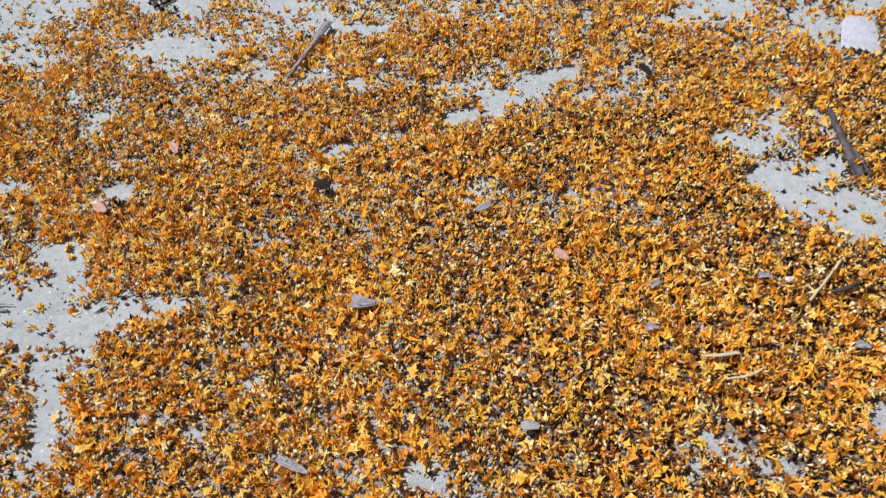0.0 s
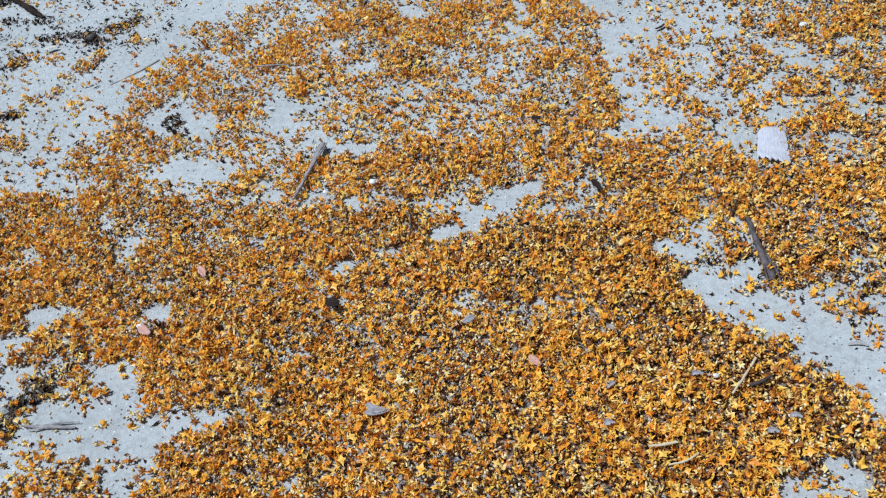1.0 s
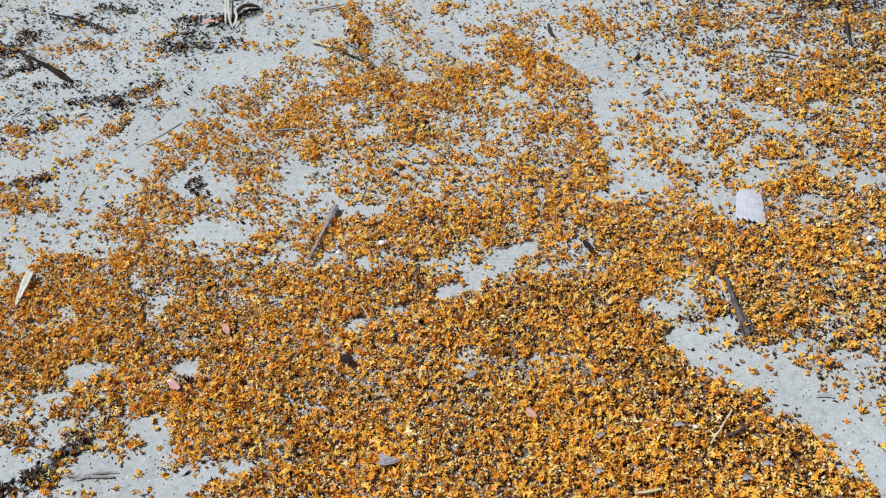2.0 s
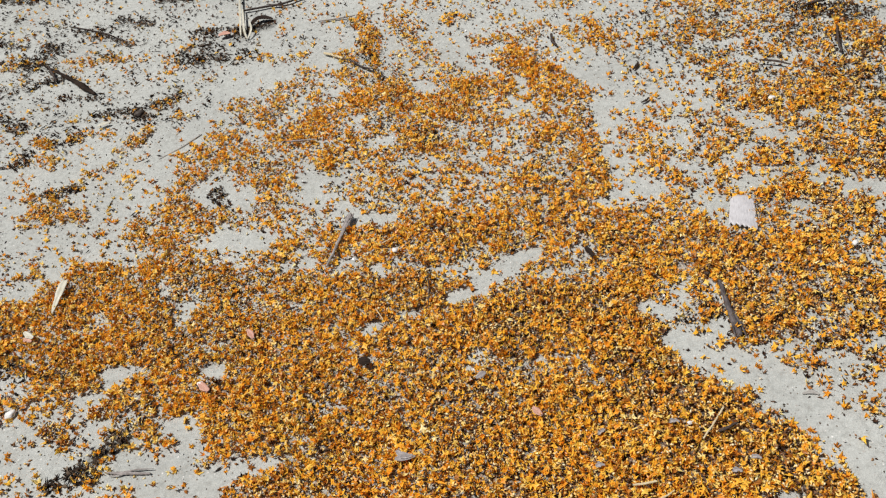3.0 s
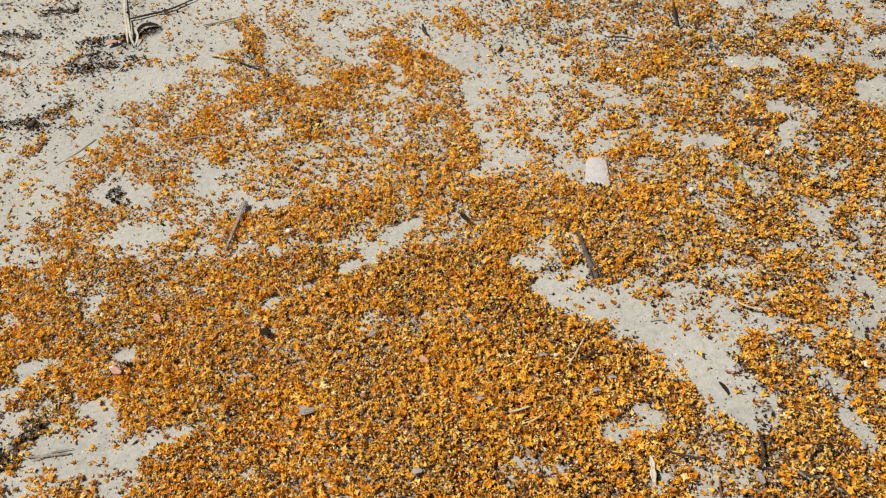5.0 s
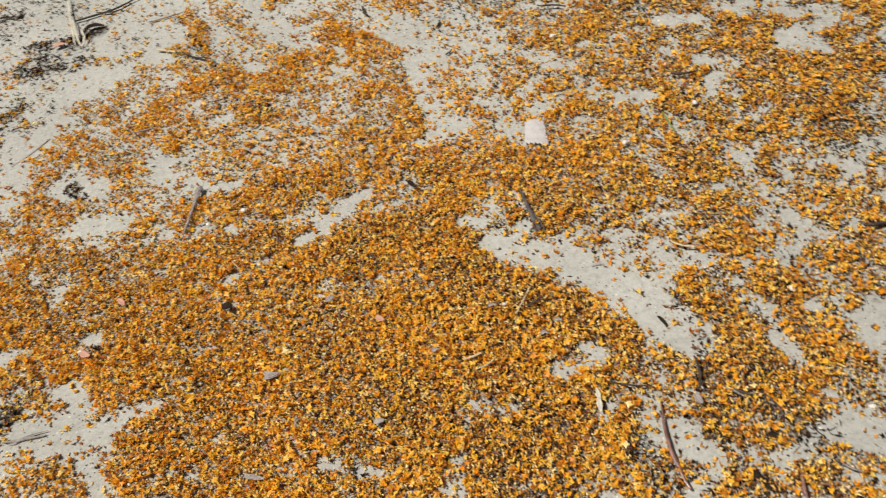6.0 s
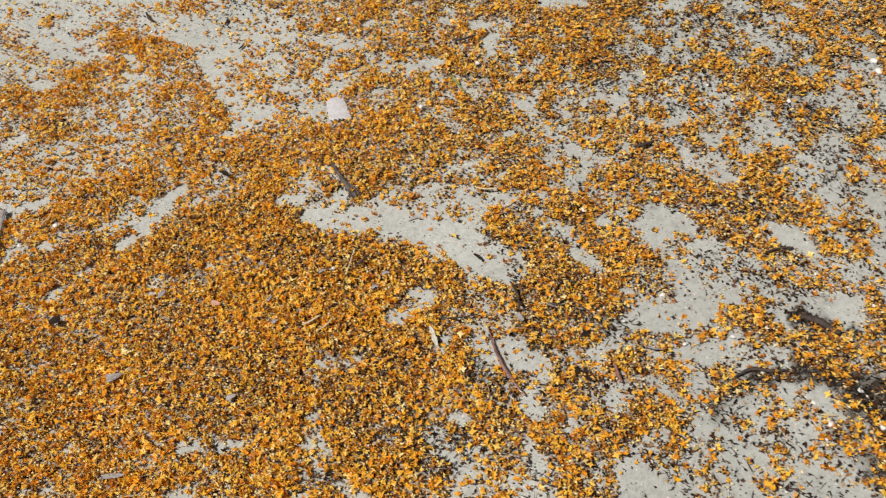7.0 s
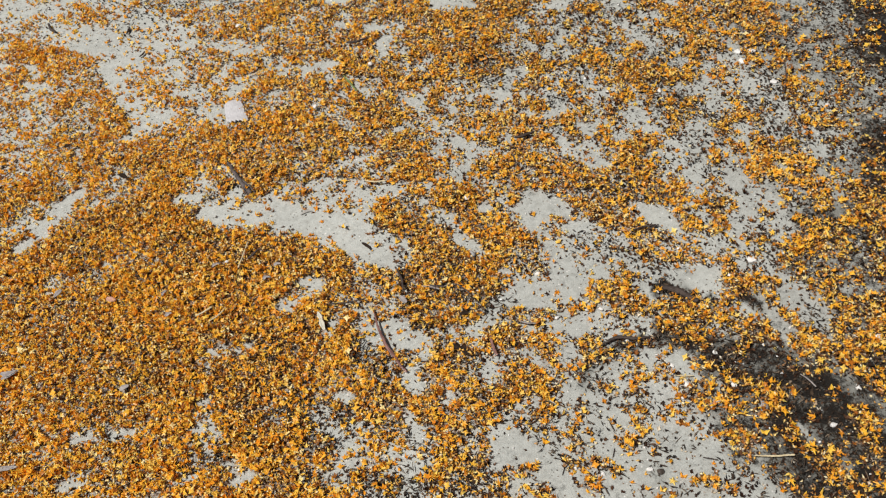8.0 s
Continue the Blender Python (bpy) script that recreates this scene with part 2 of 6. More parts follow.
# the carpet
spread(flowers, (-0.818, 1.023), (-0.096, 0.860), 0.090, 0.082, 0.86)
spread(flowers, (-0.851, 0.962), (-0.632, 0.870), 0.057, 0.054, 0.85)
spread(flowers, (-0.854, 0.885), (-0.624, 0.819), 0.017, 0.016, 0.85)
spread(flowers, (-0.634, 0.883), (-0.107, 0.733), 0.089, 0.082, 0.93)
spread(flowers, (-0.333, 1.072), (-0.084, 1.003), 0.051, 0.049, 0.86)
spread(flowers, (-0.081, 1.032), (0.339, 0.929), 0.077, 0.073, 0.9)
spread(flowers, (-0.097, 0.854), (0.288, 0.743), 0.087, 0.082, 0.96)
spread(flowers, (-0.406, 0.706), (0.315, 0.524), 0.096, 0.086, 0.97)
spread(flowers, (-0.251, 0.554), (0.476, 0.398), 0.049, 0.044, 0.97)
spread(flowers, (0.273, 0.688), (0.324, 0.609), 0.047, 0.045, 0.97)
spread(flowers, (0.353, 0.561), (0.456, 0.447), 0.042, 0.039, 0.98)
spread(flowers, (0.279, 0.903), (0.745, 0.774), 0.067, 0.063, 0.87)
spread(flowers, (0.504, 0.725), (0.702, 0.685), 0.059, 0.057, 0.8)
# broad cover to the east
spread(flowers, (0.828, -0.032), (0.911, -0.494), 0.189, 0.160, 0.28)
spread(flowers, (0.474, 0.026), (0.648, -0.087), 0.103, 0.103, 0.5)
spread(flowers, (-0.102, 0.607), (0.308, 0.273), 0.134, 0.130, 0.97)
spread(flowers, (-0.167, 0.395), (0.253, 0.062), 0.103, 0.100, 0.93)
spread(flowers, (0.302, 0.263), (0.377, 0.051), 0.089, 0.084, 0.88)
spread(flowers, (0.272, 0.023), (0.380, -0.074), 0.054, 0.053, 0.7)
spread(flowers, (0.776, 1.197), (1.173, 0.706), 0.159, 0.148, 0.86)
spread(flowers, (0.677, 0.988), (0.812, 0.612), 0.121, 0.111, 0.84)
spread(flowers, (0.923, 0.821), (0.903, 0.375), 0.120, 0.105, 0.76)
spread(flowers, (0.614, 0.670), (0.874, 0.338), 0.048, 0.046, 0.72)
spread(flowers, (1.246, 0.668), (1.401, 0.525), 0.094, 0.093, 0.52)
spread(flowers, (1.090, 0.486), (1.244, 0.348), 0.087, 0.086, 0.55)
spread(flowers, (1.476, 0.455), (1.526, 0.144), 0.132, 0.121, 0.38)
spread(flowers, (1.674, 0.217), (1.453, -0.102), 0.127, 0.111, 0.24)
spread(flowers, (1.160, 0.152), (1.189, -0.102), 0.091, 0.084, 0.32)
spread(flowers, (0.947, 0.337), (1.037, 0.138), 0.081, 0.077, 0.8)
# far sand
spread(flowers, (-1.196, 2.261), (-0.347, 1.955), 0.273, 0.246, 0.05)
spread(flowers, (-1.046, 1.656), (-0.685, 1.603), 0.227, 0.222, 0.06)
spread(flowers, (-0.966, 1.334), (-0.695, 1.291), 0.140, 0.137, 0.08)
spread(flowers, (-0.602, 1.642), (-0.255, 1.708), 0.112, 0.114, 0.045)
spread(flowers, (-0.222, 1.877), (0.205, 1.683), 0.150, 0.140, 0.09)
spread(flowers, (0.312, 1.718), (0.519, 1.445), 0.155, 0.141, 0.17)
# flowers strewn on the far sand
spread(flowers, (-1.085, 2.014), (-0.975, 1.960), 0.022, 0.022, 0.3)
spread(flowers, (-0.921, 1.849), (-0.882, 1.810), 0.021, 0.021, 0.3)
spread(flowers, (-0.875, 1.618), (-0.739, 1.582), 0.013, 0.012, 0.35)
spread(flowers, (-0.626, 1.592), (-0.599, 1.605), 0.018, 0.018, 0.5)
spread(flowers, (-0.571, 1.543), (-0.543, 1.538), 0.016, 0.016, 0.5)
spread(flowers, (-0.565, 1.629), (-0.544, 1.633), 0.014, 0.014, 0.5)
spread(flowers, (-0.917, 1.550), (-0.879, 1.525), 0.016, 0.016, 0.5)
spread(flowers, (-0.817, 1.535), (-0.734, 1.529), 0.020, 0.020, 0.65)
spread(flowers, (-0.694, 1.447), (-0.646, 1.501), 0.021, 0.021, 0.8)
spread(flowers, (-1.009, 1.507), (-0.872, 1.459), 0.019, 0.019, 0.28)
spread(flowers, (-0.773, 1.368), (-0.706, 1.408), 0.018, 0.018, 0.5)
spread(flowers, (-0.843, 1.348), (-0.770, 1.349), 0.017, 0.017, 0.45)
spread(flowers, (-0.670, 1.345), (-0.645, 1.356), 0.016, 0.017, 0.55)
spread(flowers, (-0.873, 1.334), (-0.813, 1.298), 0.025, 0.025, 0.6)
spread(flowers, (-0.947, 1.259), (-0.873, 1.272), 0.025, 0.025, 0.5)
spread(flowers, (-0.873, 1.272), (-0.760, 1.257), 0.032, 0.032, 0.72)
spread(flowers, (-0.725, 1.197), (-0.682, 1.205), 0.022, 0.022, 0.3)
spread(flowers, (-0.746, 1.288), (-0.637, 1.239), 0.025, 0.024, 0.12)
spread(flowers, (-0.373, 1.707), (-0.270, 1.689), 0.020, 0.020, 0.4)
spread(flowers, (-0.271, 1.618), (-0.229, 1.580), 0.019, 0.019, 0.45)
spread(flowers, (-0.547, 1.669), (-0.489, 1.677), 0.014, 0.014, 0.3)
spread(flowers, (-0.617, 1.786), (-0.575, 1.821), 0.021, 0.021, 0.5)
spread(flowers, (-0.660, 1.732), (-0.613, 1.745), 0.017, 0.017, 0.3)
spread(flowers, (-0.432, 1.724), (-0.403, 1.738), 0.017, 0.017, 0.4)
spread(flowers, (-0.170, 1.652), (-0.094, 1.606), 0.020, 0.019, 0.6)
spread(flowers, (-0.119, 1.796), (-0.099, 1.638), 0.029, 0.028, 0.85)
spread(flowers, (-0.030, 1.788), (0.021, 1.630), 0.038, 0.036, 0.6)
spread(flowers, (-0.013, 1.808), (0.047, 1.811), 0.026, 0.026, 0.45)
spread(flowers, (0.017, 1.527), (0.139, 1.440), 0.040, 0.039, 0.55)
spread(flowers, (0.086, 1.823), (0.137, 1.816), 0.026, 0.026, 0.25)
spread(flowers, (0.102, 1.718), (0.152, 1.714), 0.021, 0.021, 0.55)
spread(flowers, (0.157, 1.603), (0.190, 1.591), 0.019, 0.019, 0.6)
spread(flowers, (0.236, 1.578), (0.316, 1.600), 0.024, 0.024, 0.8)
spread(flowers, (0.389, 1.587), (0.446, 1.490), 0.038, 0.036, 0.55)
spread(flowers, (0.325, 1.713), (0.391, 1.687), 0.020, 0.020, 0.3)
# rim and inside of the dome
spread(flowers, (-0.222, 1.292), (0.247, 1.095), 0.105, 0.096, 0.72)
spread(flowers, (-0.369, 1.338), (-0.310, 1.145), 0.060, 0.056, 0.85)
spread(flowers, (0.145, 1.316), (0.283, 1.232), 0.055, 0.053, 0.86)
spread(flowers, (-0.181, 1.365), (0.158, 1.242), 0.048, 0.045, 0.84)
spread(flowers, (0.213, 1.414), (0.272, 1.322), 0.033, 0.032, 0.9)
spread(flowers, (-0.389, 1.354), (-0.234, 1.343), 0.035, 0.035, 0.7)
spread(flowers, (-0.353, 1.467), (-0.306, 1.567), 0.029, 0.030, 0.8)
spread(flowers, (-0.459, 1.473), (-0.393, 1.464), 0.016, 0.016, 0.4)
spread(flowers, (-0.265, 1.398), (-0.151, 1.449), 0.041, 0.042, 0.93)
spread(flowers, (-0.151, 1.456), (-0.044, 1.451), 0.047, 0.047, 0.95)
spread(flowers, (-0.047, 1.421), (0.148, 1.334), 0.054, 0.052, 0.88)
spread(flowers, (0.062, 1.452), (0.178, 1.437), 0.023, 0.023, 0.9)
spread(flowers, (0.224, 1.509), (0.325, 1.334), 0.042, 0.039, 0.92)
spread(flowers, (0.301, 1.313), (0.343, 1.204), 0.034, 0.033, 0.9)
spread(flowers, (0.246, 1.199), (0.320, 1.065), 0.053, 0.050, 0.88)
spread(flowers, (0.223, 1.432), (0.231, 1.373), 0.013, 0.013, 0.1)
spread(flowers, (0.003, 1.456), (0.050, 1.461), 0.018, 0.018, 0.5)
spread(flowers, (-0.261, 1.259), (-0.235, 1.153), 0.022, 0.021, 0.1)
spread(flowers, (-0.234, 1.215), (-0.187, 1.231), 0.016, 0.016, 0.25)
spread(flowers, (-0.190, 1.140), (-0.146, 1.094), 0.012, 0.011, 0.25)
spread(flowers, (-0.146, 1.088), (-0.086, 1.077), 0.016, 0.016, 0.05)
spread(flowers, (-0.108, 1.301), (-0.078, 1.302), 0.017, 0.017, 0.15)
spread(flowers, (-0.078, 1.211), (-0.040, 1.218), 0.019, 0.019, 0.45)
spread(flowers, (-0.023, 1.212), (0.002, 1.111), 0.031, 0.030, 0.42)
spread(flowers, (0.046, 1.139), (0.110, 1.100), 0.030, 0.029, 0.42)
spread(flowers, (0.054, 1.068), (0.091, 1.051), 0.020, 0.020, 0.4)
spread(flowers, (0.041, 1.283), (0.105, 1.300), 0.022, 0.022, 0.55)
spread(flowers, (-0.177, 1.172), (-0.067, 1.191), 0.023, 0.024, 0.8)
spread(flowers, (-0.199, 1.240), (-0.037, 1.253), 0.014, 0.014, 0.75)
# left of the dome
spread(flowers, (-0.526, 1.267), (-0.345, 1.091), 0.061, 0.057, 0.72)
spread(flowers, (-0.602, 1.179), (-0.515, 1.221), 0.043, 0.043, 0.92)
spread(flowers, (-0.512, 1.183), (-0.442, 1.142), 0.031, 0.030, 0.75)
spread(flowers, (-0.537, 1.253), (-0.508, 1.280), 0.022, 0.022, 0.75)
spread(flowers, (-0.518, 1.328), (-0.442, 1.357), 0.025, 0.025, 0.75)
spread(flowers, (-0.440, 1.332), (-0.376, 1.340), 0.023, 0.023, 0.65)
spread(flowers, (-0.485, 1.268), (-0.403, 1.219), 0.032, 0.031, 0.08)
spread(flowers, (-0.470, 1.295), (-0.444, 1.278), 0.015, 0.015, 0.1)
spread(flowers, (-0.429, 1.114), (-0.344, 1.078), 0.025, 0.025, 0.08)
spread(flowers, (-0.460, 1.089), (-0.404, 1.089), 0.014, 0.014, 0.2)
spread(flowers, (-0.269, 1.024), (-0.241, 0.988), 0.016, 0.015, 0.2)
spread(flowers, (-0.251, 1.057), (-0.229, 1.036), 0.011, 0.011, 0.3)
spread(flowers, (-0.759, 1.145), (-0.609, 1.117), 0.028, 0.028, 0.22)
spread(flowers, (-0.610, 1.125), (-0.565, 1.105), 0.016, 0.016, 0.35)
spread(flowers, (-0.921, 1.154), (-0.797, 1.152), 0.031, 0.031, 0.28)
spread(flowers, (-0.903, 1.081), (-0.828, 1.069), 0.023, 0.023, 0.15)
spread(flowers, (-0.789, 1.111), (-0.765, 1.083), 0.014, 0.014, 0.2)
# far right, beyond the strip of sand
spread(flowers, (0.602, 1.505), (0.770, 1.534), 0.078, 0.079, 0.5)
spread(flowers, (0.837, 1.437), (0.985, 1.271), 0.089, 0.083, 0.66)
spread(flowers, (0.848, 1.127), (0.836, 0.962), 0.067, 0.063, 0.8)
spread(flowers, (0.417, 1.216), (0.469, 1.077), 0.059, 0.056, 0.48)
spread(flowers, (0.575, 1.338), (0.690, 1.218), 0.068, 0.064, 0.88)
spread(flowers, (0.774, 1.438), (0.812, 1.315), 0.038, 0.036, 0.6)
spread(flowers, (0.814, 1.233), (0.904, 1.250), 0.041, 0.041, 0.8)
spread(flowers, (0.940, 1.227), (0.981, 1.252), 0.028, 0.028, 0.8)
spread(flowers, (0.546, 1.138), (0.863, 1.018), 0.085, 0.080, 0.76)
spread(flowers, (0.471, 1.011), (0.780, 0.845), 0.065, 0.060, 0.72)
spread(flowers, (0.611, 1.411), (0.714, 1.416), 0.018, 0.018, 0.2)
spread(flowers, (0.690, 1.349), (0.799, 1.282), 0.015, 0.014, 0.25)
spread(flowers, (0.397, 1.424), (0.434, 1.277), 0.038, 0.036, 0.1)
spread(flowers, (0.490, 1.433), (0.538, 1.300), 0.057, 0.055, 0.18)
spread(flowers, (0.391, 1.302), (0.386, 1.190), 0.027, 0.026, 0.08)
spread(flowers, (0.394, 1.265), (0.396, 1.253), 0.012, 0.012, 0.5)
spread(flowers, (0.525, 1.256), (0.573, 1.239), 0.021, 0.021, 0.25)
spread(flowers, (0.366, 1.051), (0.421, 1.026), 0.026, 0.026, 0.1)
spread(flowers, (0.365, 1.109), (0.374, 1.057), 0.018, 0.018, 0.2)
spread(flowers, (0.474, 1.092), (0.515, 1.014), 0.018, 0.017, 0.35)
spread(flowers, (0.634, 1.177), (0.678, 1.112), 0.021, 0.020, 0.2)
spread(flowers, (0.746, 1.152), (0.778, 1.147), 0.013, 0.012, 0.08)
spread(flowers, (0.819, 1.151), (0.902, 1.135), 0.016, 0.016, 0.2)
spread(flowers, (0.922, 1.214), (0.944, 1.187), 0.014, 0.014, 0.2)
spread(flowers, (0.702, 0.969), (0.747, 0.951), 0.017, 0.017, 0.15)
spread(flowers, (0.779, 0.941), (0.806, 0.922), 0.015, 0.014, 0.12)
spread(flowers, (0.564, 0.999), (0.621, 1.021), 0.019, 0.019, 0.35)
spread(flowers, (0.510, 1.015), (0.508, 0.924), 0.022, 0.021, 0.35)
spread(flowers, (0.647, 0.913), (0.675, 0.869), 0.019, 0.018, 0.3)
spread(flowers, (0.565, 1.063), (0.606, 1.084), 0.015, 0.016, 0.4)
spread(flowers, (0.421, 1.187), (0.485, 1.203), 0.023, 0.023, 0.6)
# sand showing within the carpet
spread(flowers, (0.016, 0.853), (0.062, 0.865), 0.015, 0.015, 0.03)
spread(flowers, (0.063, 0.876), (0.114, 0.895), 0.020, 0.020, 0.03)
spread(flowers, (0.111, 0.909), (0.165, 0.920), 0.015, 0.015, 0.04)
spread(flowers, (0.172, 0.870), (0.213, 0.866), 0.010, 0.010, 0.3)
spread(flowers, (-0.437, 0.792), (-0.408, 0.785), 0.012, 0.012, 0.08)
spread(flowers, (-0.489, 0.913), (-0.483, 0.973), 0.014, 0.014, 0.3)
spread(flowers, (-0.475, 0.950), (-0.471, 0.929), 0.009, 0.009, 0.1)
spread(flowers, (-0.146, 0.818), (-0.129, 0.821), 0.010, 0.010, 0.2)
spread(flowers, (-0.083, 0.835), (-0.057, 0.831), 0.009, 0.009, 0.35)
spread(flowers, (-0.121, 0.948), (-0.106, 0.937), 0.010, 0.010, 0.2)
spread(flowers, (-0.379, 1.057), (-0.367, 1.063), 0.009, 0.009, 0.2)
spread(flowers, (-0.308, 0.928), (-0.286, 0.902), 0.011, 0.011, 0.55)
spread(flowers, (-0.539, 1.023), (-0.515, 0.960), 0.013, 0.013, 0.55)
spread(flowers, (-0.657, 0.962), (-0.636, 0.936), 0.011, 0.011, 0.5)
spread(flowers, (-0.709, 0.934), (-0.679, 0.923), 0.011, 0.011, 0.4)
spread(flowers, (-0.278, 0.614), (-0.259, 0.615), 0.013, 0.013, 0.45)
spread(flowers, (-0.219, 0.669), (-0.190, 0.668), 0.009, 0.009, 0.6)
spread(flowers, (-0.102, 0.681), (-0.087, 0.683), 0.008, 0.009, 0.4)
# near left sand
spread(flowers, (-0.843, 0.839), (-0.777, 0.836), 0.017, 0.017, 0.15)
spread(flowers, (-0.818, 0.828), (-0.736, 0.791), 0.014, 0.014, 0.3)
spread(flowers, (-0.813, 0.718), (-0.691, 0.671), 0.055, 0.054, 0.05)
spread(flowers, (-0.657, 0.762), (-0.607, 0.777), 0.024, 0.024, 0.12)
spread(flowers, (-0.618, 0.818), (-0.550, 0.809), 0.016, 0.016, 0.14)
spread(flowers, (-0.711, 0.774), (-0.650, 0.721), 0.020, 0.020, 0.25)
spread(flowers, (-0.566, 0.629), (-0.467, 0.609), 0.037, 0.037, 0.1)
spread(flowers, (-0.480, 0.695), (-0.427, 0.651), 0.025, 0.024, 0.07)
spread(flowers, (-0.419, 0.593), (-0.325, 0.591), 0.022, 0.022, 0.08)
spread(flowers, (-0.440, 0.623), (-0.428, 0.590), 0.017, 0.016, 0.2)
spread(flowers, (-0.829, 0.783), (-0.731, 0.767), 0.022, 0.022, 0.7)
spread(flowers, (-0.737, 0.800), (-0.668, 0.764), 0.012, 0.012, 0.65)
spread(flowers, (-0.700, 0.719), (-0.664, 0.689), 0.016, 0.015, 0.6)
spread(flowers, (-0.653, 0.684), (-0.597, 0.641), 0.015, 0.015, 0.55)
spread(flowers, (-0.592, 0.747), (-0.522, 0.784), 0.034, 0.034, 0.92)
spread(flowers, (-0.514, 0.782), (-0.469, 0.737), 0.030, 0.029, 0.93)
spread(flowers, (-0.567, 0.708), (-0.519, 0.682), 0.016, 0.015, 0.6)
spread(flowers, (-0.410, 0.679), (-0.391, 0.613), 0.017, 0.017, 0.92)
spread(flowers, (-0.374, 0.640), (-0.287, 0.621), 0.021, 0.020, 0.9)
spread(flowers, (-0.466, 0.702), (-0.453, 0.689), 0.008, 0.008, 0.5)
spread(flowers, (-0.650, 0.723), (-0.599, 0.719), 0.008, 0.008, 0.45)
spread(flowers, (-0.544, 0.645), (-0.536, 0.641), 0.008, 0.008, 0.5)
spread(flowers, (-0.495, 0.602), (-0.457, 0.601), 0.007, 0.007, 0.4)
spread(flowers, (-0.420, 0.619), (-0.400, 0.599), 0.007, 0.007, 0.6)
spread(flowers, (-0.752, 0.721), (-0.717, 0.701), 0.006, 0.006, 0.4)
# nearest left edge of the carpet
spread(flowers, (-0.351, 0.540), (-0.204, 0.525), 0.034, 0.034, 0.93)
spread(flowers, (-0.350, 0.487), (-0.199, 0.472), 0.050, 0.049, 0.95)
spread(flowers, (-0.348, 0.418), (-0.193, 0.401), 0.045, 0.044, 0.95)
spread(flowers, (-0.514, 0.592), (-0.410, 0.586), 0.025, 0.025, 0.08)
spread(flowers, (-0.401, 0.605), (-0.377, 0.574), 0.010, 0.009, 0.12)
spread(flowers, (-0.444, 0.530), (-0.408, 0.425), 0.015, 0.013, 0.12)
spread(flowers, (-0.497, 0.537), (-0.458, 0.443), 0.027, 0.025, 0.74)
spread(flowers, (-0.434, 0.613), (-0.413, 0.612), 0.009, 0.009, 0.7)
spread(flowers, (-0.470, 0.582), (-0.457, 0.577), 0.006, 0.006, 0.45)
spread(flowers, (-0.215, 0.479), (-0.206, 0.482), 0.008, 0.008, 0.1)
spread(flowers, (-0.270, 0.433), (-0.252, 0.428), 0.008, 0.008, 0.14)
spread(flowers, (-0.239, 0.449), (-0.228, 0.451), 0.006, 0.006, 0.25)
# the tongue of sand
spread(flowers, (0.333, 0.763), (0.368, 0.721), 0.016, 0.016, 0.3)
spread(flowers, (0.357, 0.685), (0.429, 0.696), 0.019, 0.019, 0.05)
spread(flowers, (0.382, 0.661), (0.453, 0.592), 0.028, 0.027, 0.05)
spread(flowers, (0.454, 0.595), (0.522, 0.503), 0.028, 0.027, 0.05)
spread(flowers, (0.524, 0.507), (0.566, 0.401), 0.032, 0.030, 0.05)
spread(flowers, (0.474, 0.648), (0.550, 0.588), 0.016, 0.016, 0.58)
spread(flowers, (0.569, 0.573), (0.614, 0.501), 0.021, 0.020, 0.36)
spread(flowers, (0.397, 0.734), (0.417, 0.723), 0.011, 0.011, 0.5)
spread(flowers, (0.375, 0.698), (0.407, 0.692), 0.005, 0.005, 0.5)
spread(flowers, (0.407, 0.664), (0.415, 0.658), 0.006, 0.006, 0.6)
spread(flowers, (0.589, 0.679), (0.642, 0.598), 0.028, 0.027, 0.66)
spread(flowers, (0.636, 0.621), (0.640, 0.556), 0.020, 0.019, 0.5)
spread(flowers, (0.543, 0.949), (0.546, 0.902), 0.017, 0.016, 0.03)
spread(flowers, (0.522, 0.965), (0.511, 0.909), 0.011, 0.010, 0.25)
# east of the tongue
spread(flowers, (0.944, 1.138), (1.012, 1.108), 0.026, 0.026, 0.1)
spread(flowers, (1.158, 0.936), (1.198, 0.965), 0.029, 0.029, 0.1)
spread(flowers, (0.837, 1.188), (0.867, 1.138), 0.015, 0.014, 0.35)
spread(flowers, (0.646, 1.167), (0.697, 1.097), 0.022, 0.022, 0.25)
spread(flowers, (0.714, 0.998), (0.734, 0.951), 0.019, 0.019, 0.2)
spread(flowers, (0.786, 0.946), (0.810, 0.919), 0.015, 0.015, 0.04)
spread(flowers, (1.147, 0.957), (1.180, 0.905), 0.034, 0.034, 0.04)
spread(flowers, (1.332, 0.865), (1.338, 0.834), 0.016, 0.016, 0.1)
spread(flowers, (0.756, 1.155), (0.806, 1.132), 0.016, 0.016, 0.2)
spread(flowers, (0.955, 0.971), (1.001, 0.925), 0.017, 0.017, 0.3)
spread(flowers, (0.941, 0.920), (0.967, 0.910), 0.012, 0.012, 0.1)
spread(flowers, (0.880, 0.712), (0.892, 0.650), 0.018, 0.018, 0.3)
spread(flowers, (0.741, 0.663), (0.793, 0.629), 0.015, 0.015, 0.35)
spread(flowers, (0.712, 0.642), (0.724, 0.615), 0.010, 0.010, 0.15)
spread(flowers, (0.810, 0.526), (0.821, 0.479), 0.014, 0.014, 0.25)
spread(flowers, (0.878, 0.512), (0.895, 0.488), 0.013, 0.013, 0.04)
spread(flowers, (1.079, 0.611), (1.114, 0.593), 0.021, 0.021, 0.25)
spread(flowers, (1.020, 0.599), (1.057, 0.605), 0.013, 0.013, 0.4)
spread(flowers, (1.254, 0.720), (1.309, 0.700), 0.019, 0.019, 0.3)
spread(flowers, (1.299, 0.648), (1.305, 0.556), 0.024, 0.024, 0.25)
